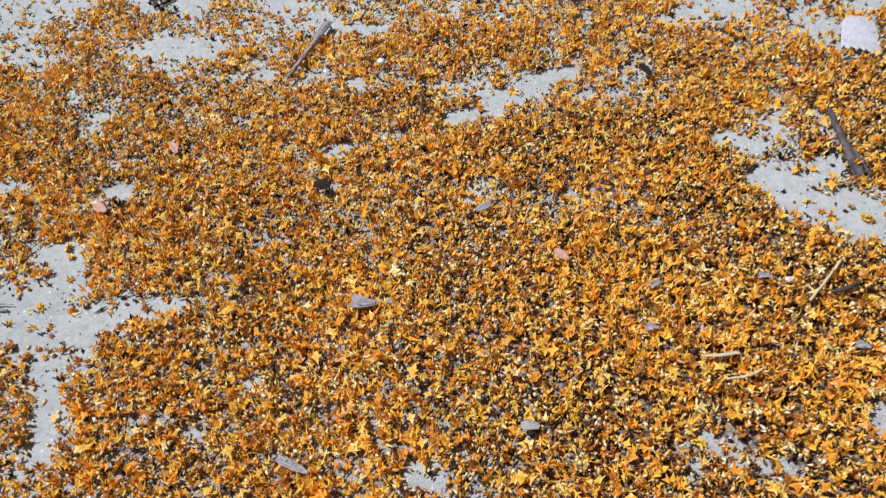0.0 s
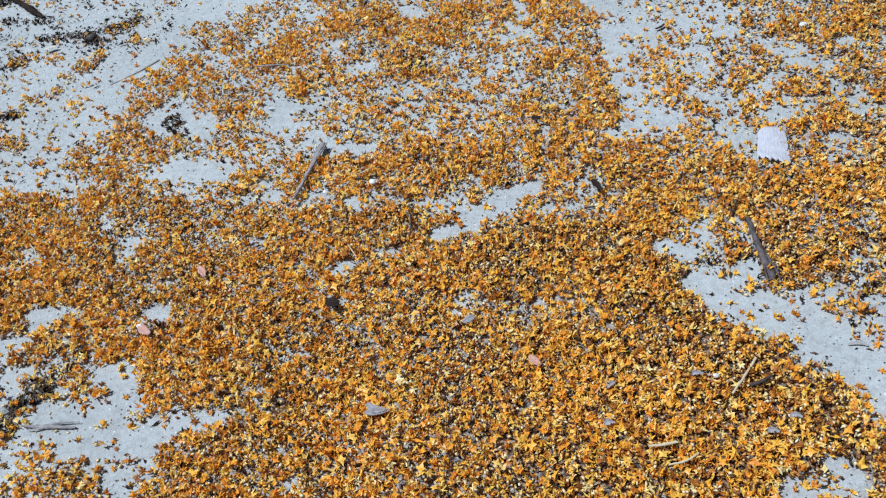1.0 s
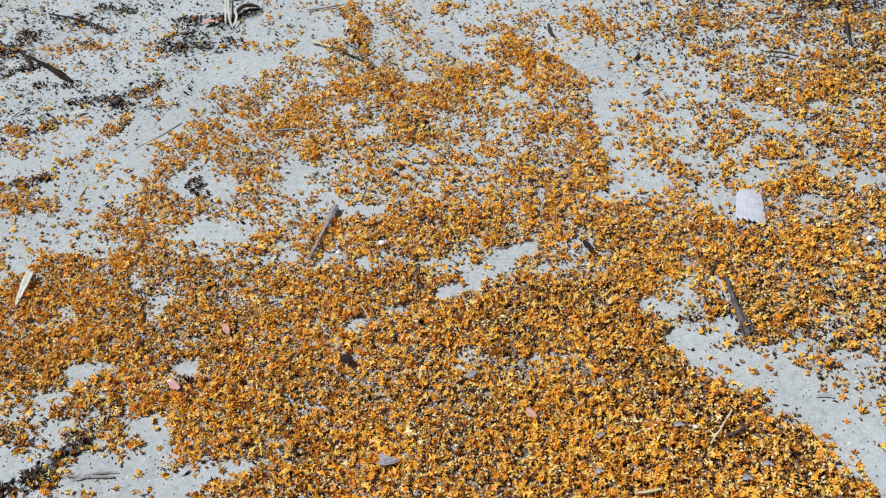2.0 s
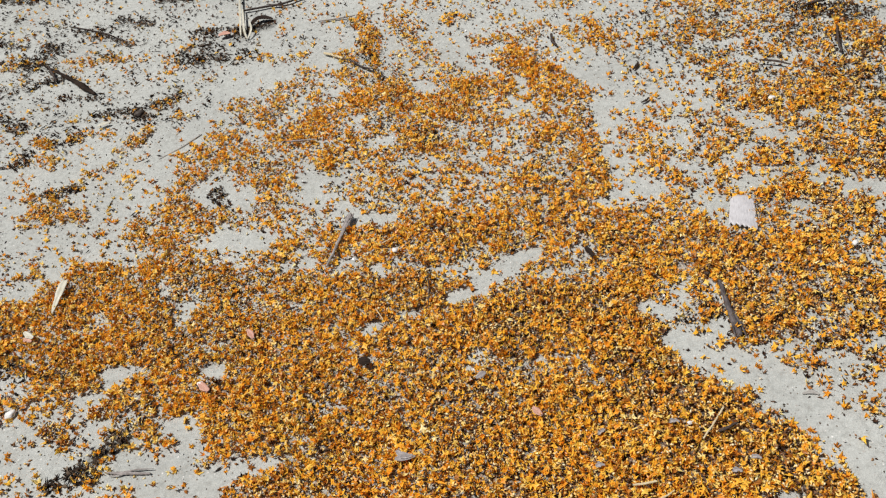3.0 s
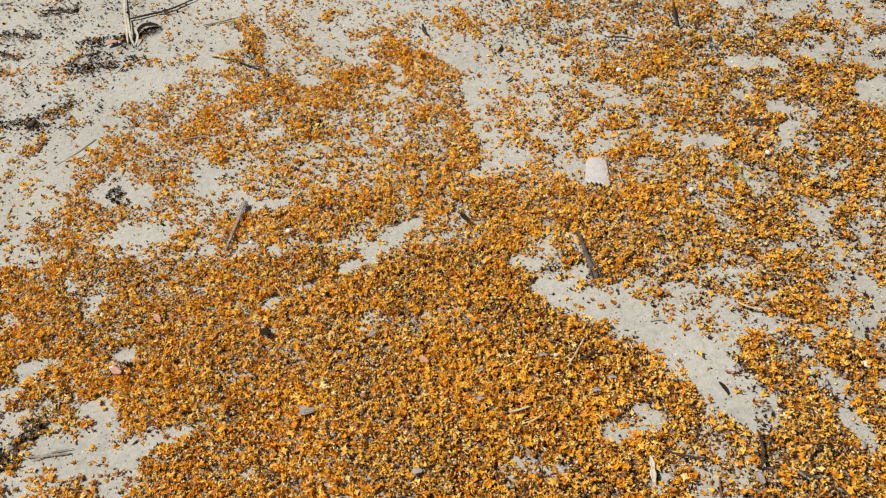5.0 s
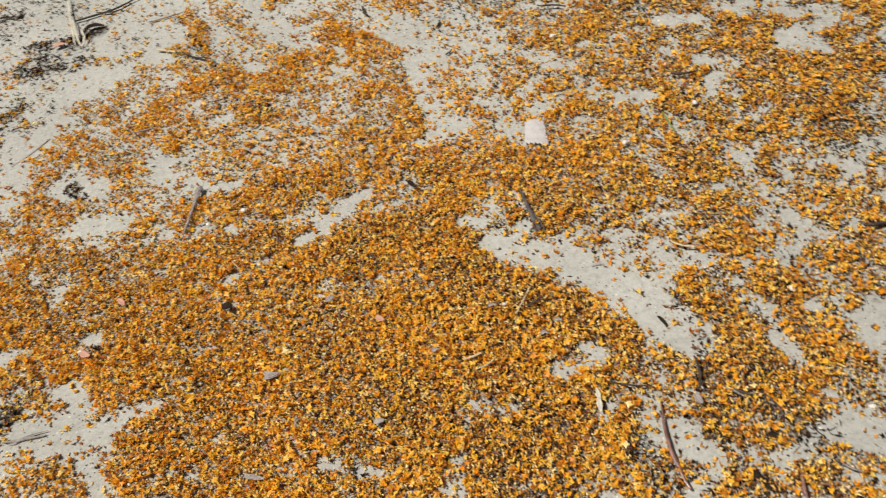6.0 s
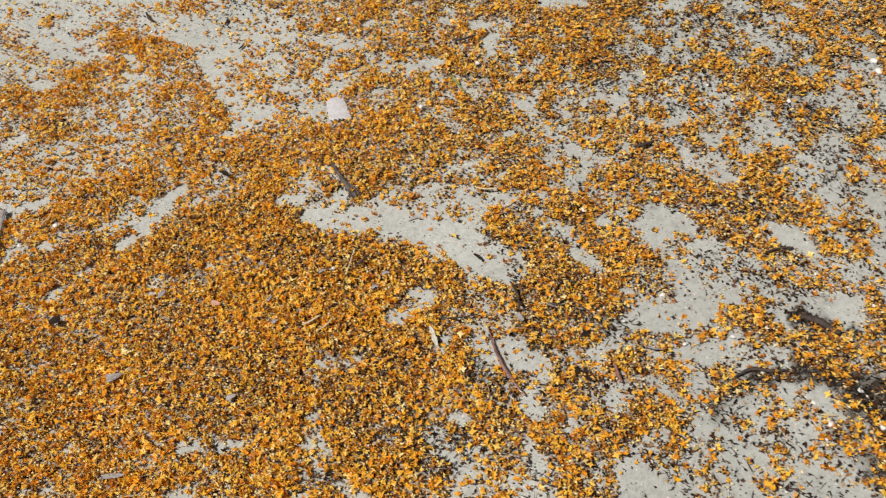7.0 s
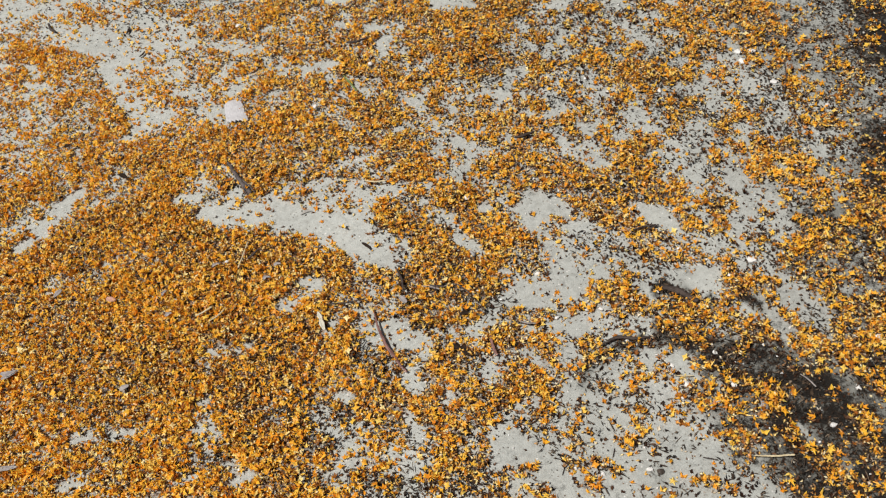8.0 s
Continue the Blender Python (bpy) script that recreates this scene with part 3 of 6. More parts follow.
spread(flowers, (1.202, 0.519), (1.266, 0.486), 0.026, 0.026, 0.18)
spread(flowers, (1.108, 0.433), (1.191, 0.415), 0.022, 0.022, 0.22)
spread(flowers, (1.210, 0.454), (1.225, 0.415), 0.015, 0.015, 0.35)
spread(flowers, (1.200, 0.425), (1.213, 0.316), 0.020, 0.019, 0.28)
spread(flowers, (1.118, 0.354), (1.218, 0.288), 0.022, 0.022, 0.22)
spread(flowers, (1.008, 0.427), (1.068, 0.405), 0.014, 0.015, 0.25)
spread(flowers, (1.045, 0.343), (1.053, 0.266), 0.021, 0.021, 0.22)
spread(flowers, (0.974, 0.423), (0.997, 0.414), 0.012, 0.012, 0.4)
spread(flowers, (0.995, 0.546), (1.035, 0.498), 0.012, 0.012, 0.5)
spread(flowers, (1.091, 0.413), (1.142, 0.379), 0.017, 0.017, 0.85)
spread(flowers, (1.012, 0.470), (1.043, 0.450), 0.012, 0.012, 0.8)
spread(flowers, (1.333, 0.474), (1.369, 0.336), 0.047, 0.045, 0.72)
spread(flowers, (1.384, 0.401), (1.365, 0.314), 0.023, 0.022, 0.7)
spread(flowers, (1.374, 0.306), (1.359, 0.221), 0.027, 0.027, 0.78)
spread(flowers, (1.382, 0.543), (1.454, 0.433), 0.029, 0.029, 0.55)
spread(flowers, (1.203, 0.410), (1.226, 0.364), 0.017, 0.017, 0.7)
spread(flowers, (1.315, 0.334), (1.347, 0.331), 0.011, 0.011, 0.08)
spread(flowers, (1.272, 0.275), (1.296, 0.218), 0.017, 0.017, 0.6)
spread(flowers, (1.167, 0.253), (1.247, 0.251), 0.024, 0.024, 0.8)
spread(flowers, (1.092, 0.308), (1.153, 0.288), 0.017, 0.017, 0.6)
spread(flowers, (1.113, 0.214), (1.160, 0.152), 0.028, 0.027, 0.85)
spread(flowers, (0.968, 0.257), (1.113, 0.122), 0.050, 0.049, 0.86)
spread(flowers, (0.905, 0.203), (1.006, 0.107), 0.026, 0.026, 0.82)
spread(flowers, (0.885, 0.370), (0.935, 0.306), 0.023, 0.023, 0.85)
spread(flowers, (1.239, 0.212), (1.235, 0.087), 0.042, 0.041, 0.12)
spread(flowers, (1.154, 0.116), (1.162, 0.050), 0.025, 0.024, 0.2)
spread(flowers, (1.046, 0.101), (1.028, 0.025), 0.024, 0.023, 0.15)
spread(flowers, (1.037, 0.138), (1.038, 0.108), 0.011, 0.011, 0.2)
spread(flowers, (1.103, 0.053), (1.156, 0.017), 0.022, 0.022, 0.6)
spread(flowers, (1.022, -0.023), (1.091, -0.041), 0.019, 0.019, 0.6)
spread(flowers, (1.157, 0.134), (1.185, 0.100), 0.014, 0.013, 0.55)
spread(flowers, (1.261, 0.171), (1.234, 0.130), 0.016, 0.016, 0.5)
spread(flowers, (1.634, 0.426), (1.652, 0.292), 0.038, 0.036, 0.7)
spread(flowers, (1.476, 0.385), (1.517, 0.347), 0.013, 0.013, 0.7)
spread(flowers, (1.541, 0.498), (1.600, 0.413), 0.024, 0.024, 0.45)
spread(flowers, (1.481, 0.339), (1.500, 0.243), 0.028, 0.027, 0.1)
spread(flowers, (1.408, 0.226), (1.474, 0.191), 0.037, 0.037, 0.12)
spread(flowers, (1.327, 0.081), (1.329, 0.026), 0.023, 0.023, 0.82)
spread(flowers, (1.257, 0.007), (1.273, -0.026), 0.018, 0.018, 0.6)
spread(flowers, (1.526, 0.181), (1.480, 0.114), 0.020, 0.019, 0.82)
spread(flowers, (1.365, 0.158), (1.411, 0.094), 0.021, 0.021, 0.55)
spread(flowers, (1.747, 0.306), (1.715, 0.234), 0.026, 0.026, 0.35)
spread(flowers, (1.747, 0.290), (1.804, 0.152), 0.039, 0.038, 0.15)
spread(flowers, (1.471, 0.071), (1.497, 0.016), 0.026, 0.025, 0.6)
spread(flowers, (1.396, 0.026), (1.428, -0.044), 0.034, 0.034, 0.12)
spread(flowers, (1.226, -0.005), (1.249, -0.066), 0.024, 0.024, 0.15)
spread(flowers, (1.177, -0.020), (1.160, -0.061), 0.011, 0.011, 0.4)
spread(flowers, (1.313, -0.041), (1.365, -0.153), 0.033, 0.032, 0.72)
spread(flowers, (1.199, -0.120), (1.288, -0.221), 0.040, 0.039, 0.78)
spread(flowers, (1.223, -0.087), (1.260, -0.109), 0.015, 0.015, 0.6)
spread(flowers, (1.122, -0.132), (1.202, -0.191), 0.018, 0.018, 0.72)
spread(flowers, (1.071, -0.072), (1.089, -0.121), 0.023, 0.022, 0.22)
spread(flowers, (1.300, -0.116), (1.289, -0.112), 0.011, 0.011, 0.15)
spread(flowers, (1.153, -0.027), (1.178, -0.111), 0.015, 0.015, 0.55)
# round the end of the tongue
spread(flowers, (0.555, 0.571), (0.680, 0.484), 0.033, 0.032, 0.42)
spread(flowers, (0.612, 0.574), (0.660, 0.561), 0.023, 0.024, 0.35)
spread(flowers, (0.626, 0.507), (0.665, 0.461), 0.021, 0.021, 0.18)
spread(flowers, (0.466, 0.603), (0.532, 0.531), 0.025, 0.025, 0.06)
spread(flowers, (0.508, 0.536), (0.570, 0.441), 0.030, 0.029, 0.05)
spread(flowers, (0.553, 0.436), (0.597, 0.361), 0.036, 0.035, 0.05)
spread(flowers, (0.556, 0.369), (0.582, 0.338), 0.015, 0.015, 0.08)
spread(flowers, (0.511, 0.589), (0.538, 0.542), 0.012, 0.011, 0.4)
spread(flowers, (0.551, 0.475), (0.559, 0.461), 0.007, 0.007, 0.5)
spread(flowers, (0.668, 0.425), (0.690, 0.230), 0.057, 0.053, 0.86)
spread(flowers, (0.720, 0.450), (0.787, 0.413), 0.028, 0.028, 0.75)
spread(flowers, (0.717, 0.377), (0.735, 0.335), 0.020, 0.020, 0.1)
spread(flowers, (0.724, 0.329), (0.711, 0.284), 0.009, 0.009, 0.15)
spread(flowers, (0.774, 0.340), (0.814, 0.300), 0.018, 0.018, 0.2)
spread(flowers, (0.836, 0.310), (0.869, 0.262), 0.018, 0.018, 0.35)
spread(flowers, (0.723, 0.283), (0.727, 0.243), 0.011, 0.011, 0.2)
spread(flowers, (0.770, 0.289), (0.797, 0.193), 0.037, 0.036, 0.88)
spread(flowers, (0.592, 0.295), (0.682, 0.185), 0.038, 0.038, 0.86)
spread(flowers, (0.547, 0.231), (0.651, 0.146), 0.025, 0.025, 0.84)
spread(flowers, (0.539, 0.183), (0.578, 0.150), 0.014, 0.014, 0.8)
spread(flowers, (0.730, 0.162), (0.783, 0.160), 0.017, 0.017, 0.75)
spread(flowers, (0.580, 0.436), (0.598, 0.343), 0.029, 0.028, 0.05)
# sand branching from there
spread(flowers, (0.888, 0.285), (0.916, 0.232), 0.025, 0.024, 0.08)
spread(flowers, (0.854, 0.227), (0.872, 0.166), 0.024, 0.024, 0.15)
spread(flowers, (0.851, 0.166), (0.805, 0.083), 0.028, 0.027, 0.05)
spread(flowers, (0.801, 0.086), (0.694, 0.118), 0.027, 0.027, 0.05)
spread(flowers, (0.682, 0.111), (0.591, 0.101), 0.022, 0.022, 0.06)
spread(flowers, (0.579, 0.134), (0.575, 0.096), 0.012, 0.012, 0.2)
spread(flowers, (0.492, 0.205), (0.526, 0.147), 0.022, 0.022, 0.06)
spread(flowers, (0.543, 0.180), (0.552, 0.149), 0.010, 0.010, 0.3)
spread(flowers, (0.460, 0.106), (0.467, 0.073), 0.015, 0.015, 0.15)
spread(flowers, (0.469, 0.264), (0.459, 0.210), 0.008, 0.008, 0.3)
spread(flowers, (0.880, 0.159), (0.975, -0.026), 0.045, 0.043, 0.28)
spread(flowers, (0.965, -0.035), (1.030, -0.055), 0.020, 0.021, 0.15)
spread(flowers, (0.914, 0.149), (0.916, 0.119), 0.011, 0.011, 0.6)
spread(flowers, (0.934, 0.078), (0.966, 0.051), 0.011, 0.011, 0.55)
spread(flowers, (0.873, 0.043), (0.958, -0.028), 0.010, 0.010, 0.5)
# east of the bark strip
spread(flowers, (0.541, 0.083), (0.540, -0.027), 0.045, 0.043, 0.92)
spread(flowers, (0.630, 0.070), (0.609, 0.028), 0.020, 0.019, 0.88)
spread(flowers, (0.676, 0.096), (0.778, -0.014), 0.020, 0.020, 0.68)
spread(flowers, (0.645, 0.057), (0.773, -0.062), 0.020, 0.019, 0.55)
spread(flowers, (0.609, 0.013), (0.720, -0.091), 0.033, 0.032, 0.6)
spread(flowers, (0.710, 0.042), (0.744, 0.021), 0.012, 0.012, 0.8)
spread(flowers, (0.617, -0.000), (0.661, -0.029), 0.015, 0.015, 0.15)
spread(flowers, (0.698, -0.030), (0.717, -0.038), 0.012, 0.012, 0.2)
spread(flowers, (0.778, -0.029), (0.813, -0.048), 0.012, 0.012, 0.3)
spread(flowers, (0.720, -0.063), (0.749, -0.101), 0.019, 0.019, 0.7)
spread(flowers, (0.827, 0.024), (0.904, -0.080), 0.022, 0.022, 0.8)
spread(flowers, (0.883, -0.101), (1.003, -0.207), 0.026, 0.025, 0.93)
spread(flowers, (0.854, 0.009), (0.915, -0.042), 0.012, 0.012, 0.8)
spread(flowers, (0.958, -0.069), (1.018, -0.119), 0.010, 0.010, 0.55)
spread(flowers, (0.844, -0.099), (0.894, -0.155), 0.008, 0.008, 0.7)
spread(flowers, (0.776, -0.087), (0.824, -0.182), 0.025, 0.024, 0.18)
spread(flowers, (0.779, -0.097), (0.812, -0.117), 0.010, 0.010, 0.55)
spread(flowers, (0.756, -0.134), (0.798, -0.195), 0.011, 0.011, 0.35)
spread(flowers, (0.851, -0.170), (0.889, -0.221), 0.017, 0.017, 0.72)
spread(flowers, (0.892, -0.157), (0.929, -0.198), 0.013, 0.013, 0.6)
spread(flowers, (0.392, 0.039), (0.499, -0.065), 0.037, 0.036, 0.84)
spread(flowers, (0.421, 0.049), (0.412, 0.004), 0.012, 0.012, 0.2)
spread(flowers, (0.449, 0.007), (0.457, -0.013), 0.007, 0.007, 0.4)
spread(flowers, (0.441, -0.050), (0.482, -0.143), 0.033, 0.032, 0.72)
spread(flowers, (0.582, -0.020), (0.684, -0.116), 0.017, 0.017, 0.5)
spread(flowers, (0.560, -0.076), (0.635, -0.155), 0.031, 0.031, 0.38)
spread(flowers, (0.670, -0.131), (0.729, -0.224), 0.031, 0.031, 0.08)
spread(flowers, (0.506, -0.114), (0.708, -0.339), 0.050, 0.048, 0.06)
spread(flowers, (0.750, -0.216), (0.773, -0.302), 0.031, 0.030, 0.1)
spread(flowers, (0.526, -0.118), (0.560, -0.133), 0.016, 0.016, 0.15)
spread(flowers, (0.645, -0.118), (0.622, -0.176), 0.011, 0.011, 0.65)
spread(flowers, (0.670, -0.177), (0.667, -0.212), 0.012, 0.012, 0.55)
spread(flowers, (0.581, -0.176), (0.625, -0.218), 0.008, 0.008, 0.65)
spread(flowers, (0.626, -0.227), (0.621, -0.235), 0.007, 0.007, 0.7)
spread(flowers, (0.581, -0.227), (0.574, -0.250), 0.009, 0.009, 0.7)
spread(flowers, (0.524, -0.185), (0.521, -0.194), 0.007, 0.007, 0.7)
spread(flowers, (0.525, -0.153), (0.525, -0.160), 0.005, 0.005, 0.5)
spread(flowers, (0.635, -0.281), (0.639, -0.290), 0.005, 0.005, 0.5)
spread(flowers, (0.711, -0.324), (0.735, -0.364), 0.011, 0.011, 0.75)
spread(flowers, (0.744, -0.210), (0.757, -0.234), 0.007, 0.007, 0.6)
spread(flowers, (0.728, -0.291), (0.711, -0.313), 0.006, 0.006, 0.5)
spread(flowers, (0.861, -0.246), (0.835, -0.315), 0.020, 0.020, 0.5)
spread(flowers, (0.786, -0.325), (0.771, -0.348), 0.011, 0.011, 0.75)
spread(flowers, (0.861, -0.304), (0.861, -0.348), 0.013, 0.012, 0.5)
spread(flowers, (0.454, -0.121), (0.521, -0.150), 0.012, 0.012, 0.65)
# silty side
spread(flowers, (1.088, -0.185), (1.086, -0.246), 0.036, 0.035, 0.06)
spread(flowers, (1.026, -0.211), (1.028, -0.257), 0.016, 0.015, 0.1)
spread(flowers, (0.951, -0.251), (0.945, -0.301), 0.019, 0.018, 0.12)
spread(flowers, (1.017, -0.158), (1.033, -0.194), 0.014, 0.014, 0.15)
spread(flowers, (1.028, -0.257), (1.038, -0.349), 0.027, 0.026, 0.85)
spread(flowers, (0.915, -0.303), (0.898, -0.372), 0.024, 0.023, 0.72)
spread(flowers, (1.108, -0.286), (1.165, -0.310), 0.023, 0.023, 0.66)
spread(flowers, (1.069, -0.347), (1.055, -0.390), 0.019, 0.018, 0.82)
spread(flowers, (1.014, -0.357), (1.069, -0.388), 0.013, 0.013, 0.55)
spread(flowers, (0.939, -0.361), (0.933, -0.418), 0.023, 0.023, 0.12)
spread(flowers, (0.985, -0.410), (0.961, -0.453), 0.016, 0.016, 0.9)
spread(flowers, (0.881, -0.447), (0.913, -0.492), 0.015, 0.015, 0.8)
spread(flowers, (0.837, -0.389), (0.840, -0.459), 0.022, 0.022, 0.2)
spread(flowers, (0.839, -0.419), (0.838, -0.430), 0.007, 0.007, 0.6)
spread(flowers, (1.171, -0.238), (1.224, -0.267), 0.018, 0.018, 0.25)
spread(flowers, (0.980, -0.329), (0.991, -0.364), 0.013, 0.013, 0.25)
# near middle
spread(flowers, (0.272, 0.189), (0.320, 0.084), 0.038, 0.037, 0.62)
spread(flowers, (0.263, 0.079), (0.388, -0.092), 0.041, 0.040, 0.6)
spread(flowers, (0.095, 0.198), (0.143, 0.168), 0.020, 0.020, 0.65)
spread(flowers, (0.372, 0.377), (0.445, 0.375), 0.017, 0.017, 0.16)
spread(flowers, (0.427, 0.398), (0.434, 0.367), 0.013, 0.013, 0.1)
spread(flowers, (0.422, 0.287), (0.402, 0.272), 0.010, 0.010, 0.35)
spread(flowers, (0.473, 0.309), (0.479, 0.280), 0.013, 0.012, 0.4)
spread(flowers, (0.214, 0.377), (0.271, 0.333), 0.014, 0.014, 0.35)
spread(flowers, (0.188, 0.371), (0.199, 0.347), 0.012, 0.012, 0.5)
spread(flowers, (0.159, 0.287), (0.133, 0.208), 0.015, 0.014, 0.35)
spread(flowers, (0.130, 0.249), (0.155, 0.203), 0.012, 0.012, 0.4)
spread(flowers, (-0.048, 0.367), (-0.025, 0.360), 0.010, 0.010, 0.3)
spread(flowers, (0.013, 0.327), (0.038, 0.312), 0.010, 0.010, 0.3)
spread(flowers, (0.055, 0.405), (0.059, 0.388), 0.006, 0.006, 0.2)
spread(flowers, (-0.089, 0.294), (-0.055, 0.282), 0.013, 0.013, 0.22)
spread(flowers, (0.070, 0.189), (0.091, 0.178), 0.013, 0.013, 0.3)
spread(flowers, (0.136, 0.125), (0.159, 0.119), 0.010, 0.010, 0.3)
spread(flowers, (-0.045, 0.244), (-0.028, 0.236), 0.007, 0.007, 0.3)
spread(flowers, (-0.114, 0.378), (-0.089, 0.365), 0.011, 0.011, 0.5)
spread(flowers, (0.303, 0.110), (0.313, 0.090), 0.010, 0.010, 0.25)
spread(flowers, (0.239, 0.189), (0.256, 0.181), 0.010, 0.010, 0.4)
spread(flowers, (0.346, -0.059), (0.381, -0.086), 0.014, 0.014, 0.2)
spread(flowers, (0.377, -0.030), (0.396, -0.051), 0.011, 0.011, 0.4)
spread(flowers, (0.351, 0.152), (0.361, 0.131), 0.010, 0.010, 0.4)
# litter
spread(litter, (-1.180, 2.193), (-0.347, 1.955), 0.251, 0.231, 0.17)
spread(litter, (-1.064, 1.730), (-0.691, 1.650), 0.204, 0.197, 0.2)
spread(litter, (-1.114, 2.138), (-0.836, 2.003), 0.010, 0.009, 0.5)
spread(litter, (-1.140, 2.034), (-0.920, 1.926), 0.019, 0.019, 0.5)
spread(litter, (-0.735, 2.109), (-0.598, 2.084), 0.016, 0.016, 0.5)
spread(litter, (-0.925, 1.511), (-0.953, 1.451), 0.009, 0.009, 0.6)
spread(litter, (-1.001, 1.475), (-0.931, 1.473), 0.009, 0.009, 0.6)
spread(litter, (-0.222, 1.877), (0.201, 1.659), 0.120, 0.111, 0.14)
spread(litter, (0.393, 1.635), (0.525, 1.336), 0.082, 0.074, 0.18)
spread(litter, (-1.214, 2.331), (-1.091, 2.266), 0.042, 0.041, 0.75)
spread(litter, (-1.111, 1.917), (-0.992, 1.887), 0.020, 0.020, 0.6)
spread(litter, (-0.985, 1.785), (-0.910, 1.796), 0.018, 0.018, 0.6)
spread(litter, (-0.894, 1.714), (-0.792, 1.684), 0.013, 0.013, 0.8)
spread(litter, (-1.055, 1.692), (-0.975, 1.607), 0.019, 0.018, 0.7)
spread(litter, (-0.787, 1.610), (-0.663, 1.600), 0.011, 0.011, 0.9)
spread(litter, (-0.654, 1.610), (-0.572, 1.627), 0.014, 0.014, 0.8)
spread(litter, (-0.674, 1.577), (-0.659, 1.568), 0.014, 0.014, 1)
spread(litter, (-0.858, 1.527), (-0.803, 1.534), 0.008, 0.008, 0.7)
spread(litter, (-0.849, 1.345), (-0.789, 1.345), 0.015, 0.015, 0.7)
spread(litter, (-0.587, 1.792), (-0.417, 1.718), 0.024, 0.023, 0.6)
spread(litter, (-0.565, 1.887), (-0.438, 1.853), 0.027, 0.027, 0.95)
spread(litter, (-0.528, 1.808), (-0.403, 1.725), 0.024, 0.023, 0.7)
spread(litter, (-0.423, 1.860), (-0.361, 1.863), 0.018, 0.018, 0.9)
spread(litter, (-0.730, 2.005), (-0.706, 1.988), 0.014, 0.014, 1)
spread(litter, (-0.942, 2.044), (-0.740, 1.900), 0.013, 0.012, 0.55)
spread(litter, (-0.868, 1.907), (-0.763, 1.843), 0.012, 0.012, 0.4)
spread(litter, (-0.801, 2.047), (-0.774, 2.031), 0.013, 0.013, 0.8)
spread(litter, (-0.455, 1.246), (-0.434, 1.206), 0.015, 0.014, 0.95)
spread(litter, (-0.134, 1.789), (-0.095, 1.590), 0.023, 0.022, 0.5)
spread(litter, (0.602, 1.505), (0.968, 1.237), 0.091, 0.082, 0.34)
spread(litter, (0.868, 1.483), (0.977, 1.439), 0.039, 0.038, 0.9)
spread(litter, (0.894, 1.392), (0.891, 1.328), 0.017, 0.017, 0.7)
spread(litter, (1.035, 1.428), (1.047, 1.400), 0.023, 0.022, 0.6)
spread(litter, (-0.645, 0.635), (-0.573, 0.683), 0.017, 0.017, 1)
spread(litter, (-0.573, 0.683), (-0.524, 0.732), 0.015, 0.016, 0.85)
spread(litter, (-0.677, 0.622), (-0.605, 0.627), 0.013, 0.013, 1)
spread(litter, (-0.781, 0.856), (-0.623, 0.813), 0.008, 0.008, 0.6)
spread(litter, (0.423, 0.740), (0.452, 0.714), 0.011, 0.011, 0.8)
spread(litter, (0.466, 0.675), (0.496, 0.656), 0.009, 0.009, 0.7)
spread(litter, (-0.080, 1.341), (-0.007, 1.299), 0.032, 0.032, 0.5)
spread(litter, (-0.861, 0.912), (-0.781, 0.856), 0.021, 0.021, 0.4)
spread(litter, (1.246, 0.668), (1.405, -0.061), 0.216, 0.178, 0.36)
spread(litter, (0.616, 0.022), (0.809, -0.413), 0.146, 0.128, 0.13)
spread(litter, (0.866, -0.063), (0.978, -0.216), 0.040, 0.038, 0.6)
spread(litter, (0.655, 0.426), (0.666, 0.165), 0.056, 0.052, 0.45)
spread(litter, (1.171, -0.052), (1.165, -0.310), 0.117, 0.106, 0.38)
spread(litter, (1.338, 0.443), (1.378, 0.327), 0.033, 0.032, 0.7)
spread(litter, (0.981, 0.451), (1.064, 0.401), 0.012, 0.012, 0.8)
spread(litter, (1.097, 0.419), (1.121, 0.374), 0.015, 0.015, 0.6)
spread(litter, (1.565, 0.236), (1.479, 0.091), 0.023, 0.021, 0.6)
spread(litter, (1.769, 0.185), (1.559, -0.025), 0.044, 0.039, 0.7)
spread(litter, (1.438, 0.175), (1.392, 0.078), 0.022, 0.021, 0.5)
spread(litter, (1.580, 0.446), (1.611, 0.274), 0.035, 0.033, 0.5)
spread(litter, (1.620, 0.380), (1.606, 0.335), 0.018, 0.018, 0.8)
spread(litter, (0.935, 0.306), (1.083, 0.138), 0.034, 0.033, 0.4)
spread(litter, (0.672, 0.451), (0.547, 0.231), 0.011, 0.010, 0.8)
spread(litter, (0.563, 0.218), (0.643, 0.169), 0.014, 0.014, 0.8)
spread(litter, (0.539, 0.183), (0.574, 0.162), 0.010, 0.010, 0.8)
spread(litter, (0.419, 0.205), (0.444, 0.133), 0.026, 0.025, 0.8)
spread(litter, (0.265, 0.236), (0.380, -0.074), 0.058, 0.053, 0.4)
spread(litter, (0.272, 0.189), (0.326, 0.112), 0.029, 0.028, 0.85)
spread(litter, (0.283, 0.113), (0.297, 0.064), 0.015, 0.015, 0.8)
spread(litter, (0.286, 0.012), (0.325, -0.043), 0.023, 0.023, 0.9)
spread(litter, (0.368, -0.059), (0.409, -0.079), 0.018, 0.018, 0.9)
spread(litter, (0.086, 0.201), (0.135, 0.174), 0.018, 0.018, 0.5)
spread(litter, (0.229, 0.057), (0.262, 0.007), 0.018, 0.018, 0.6)
spread(litter, (0.435, -0.058), (0.456, -0.134), 0.027, 0.026, 0.8)
spread(litter, (0.498, -0.020), (0.553, -0.011), 0.024, 0.025, 0.5)
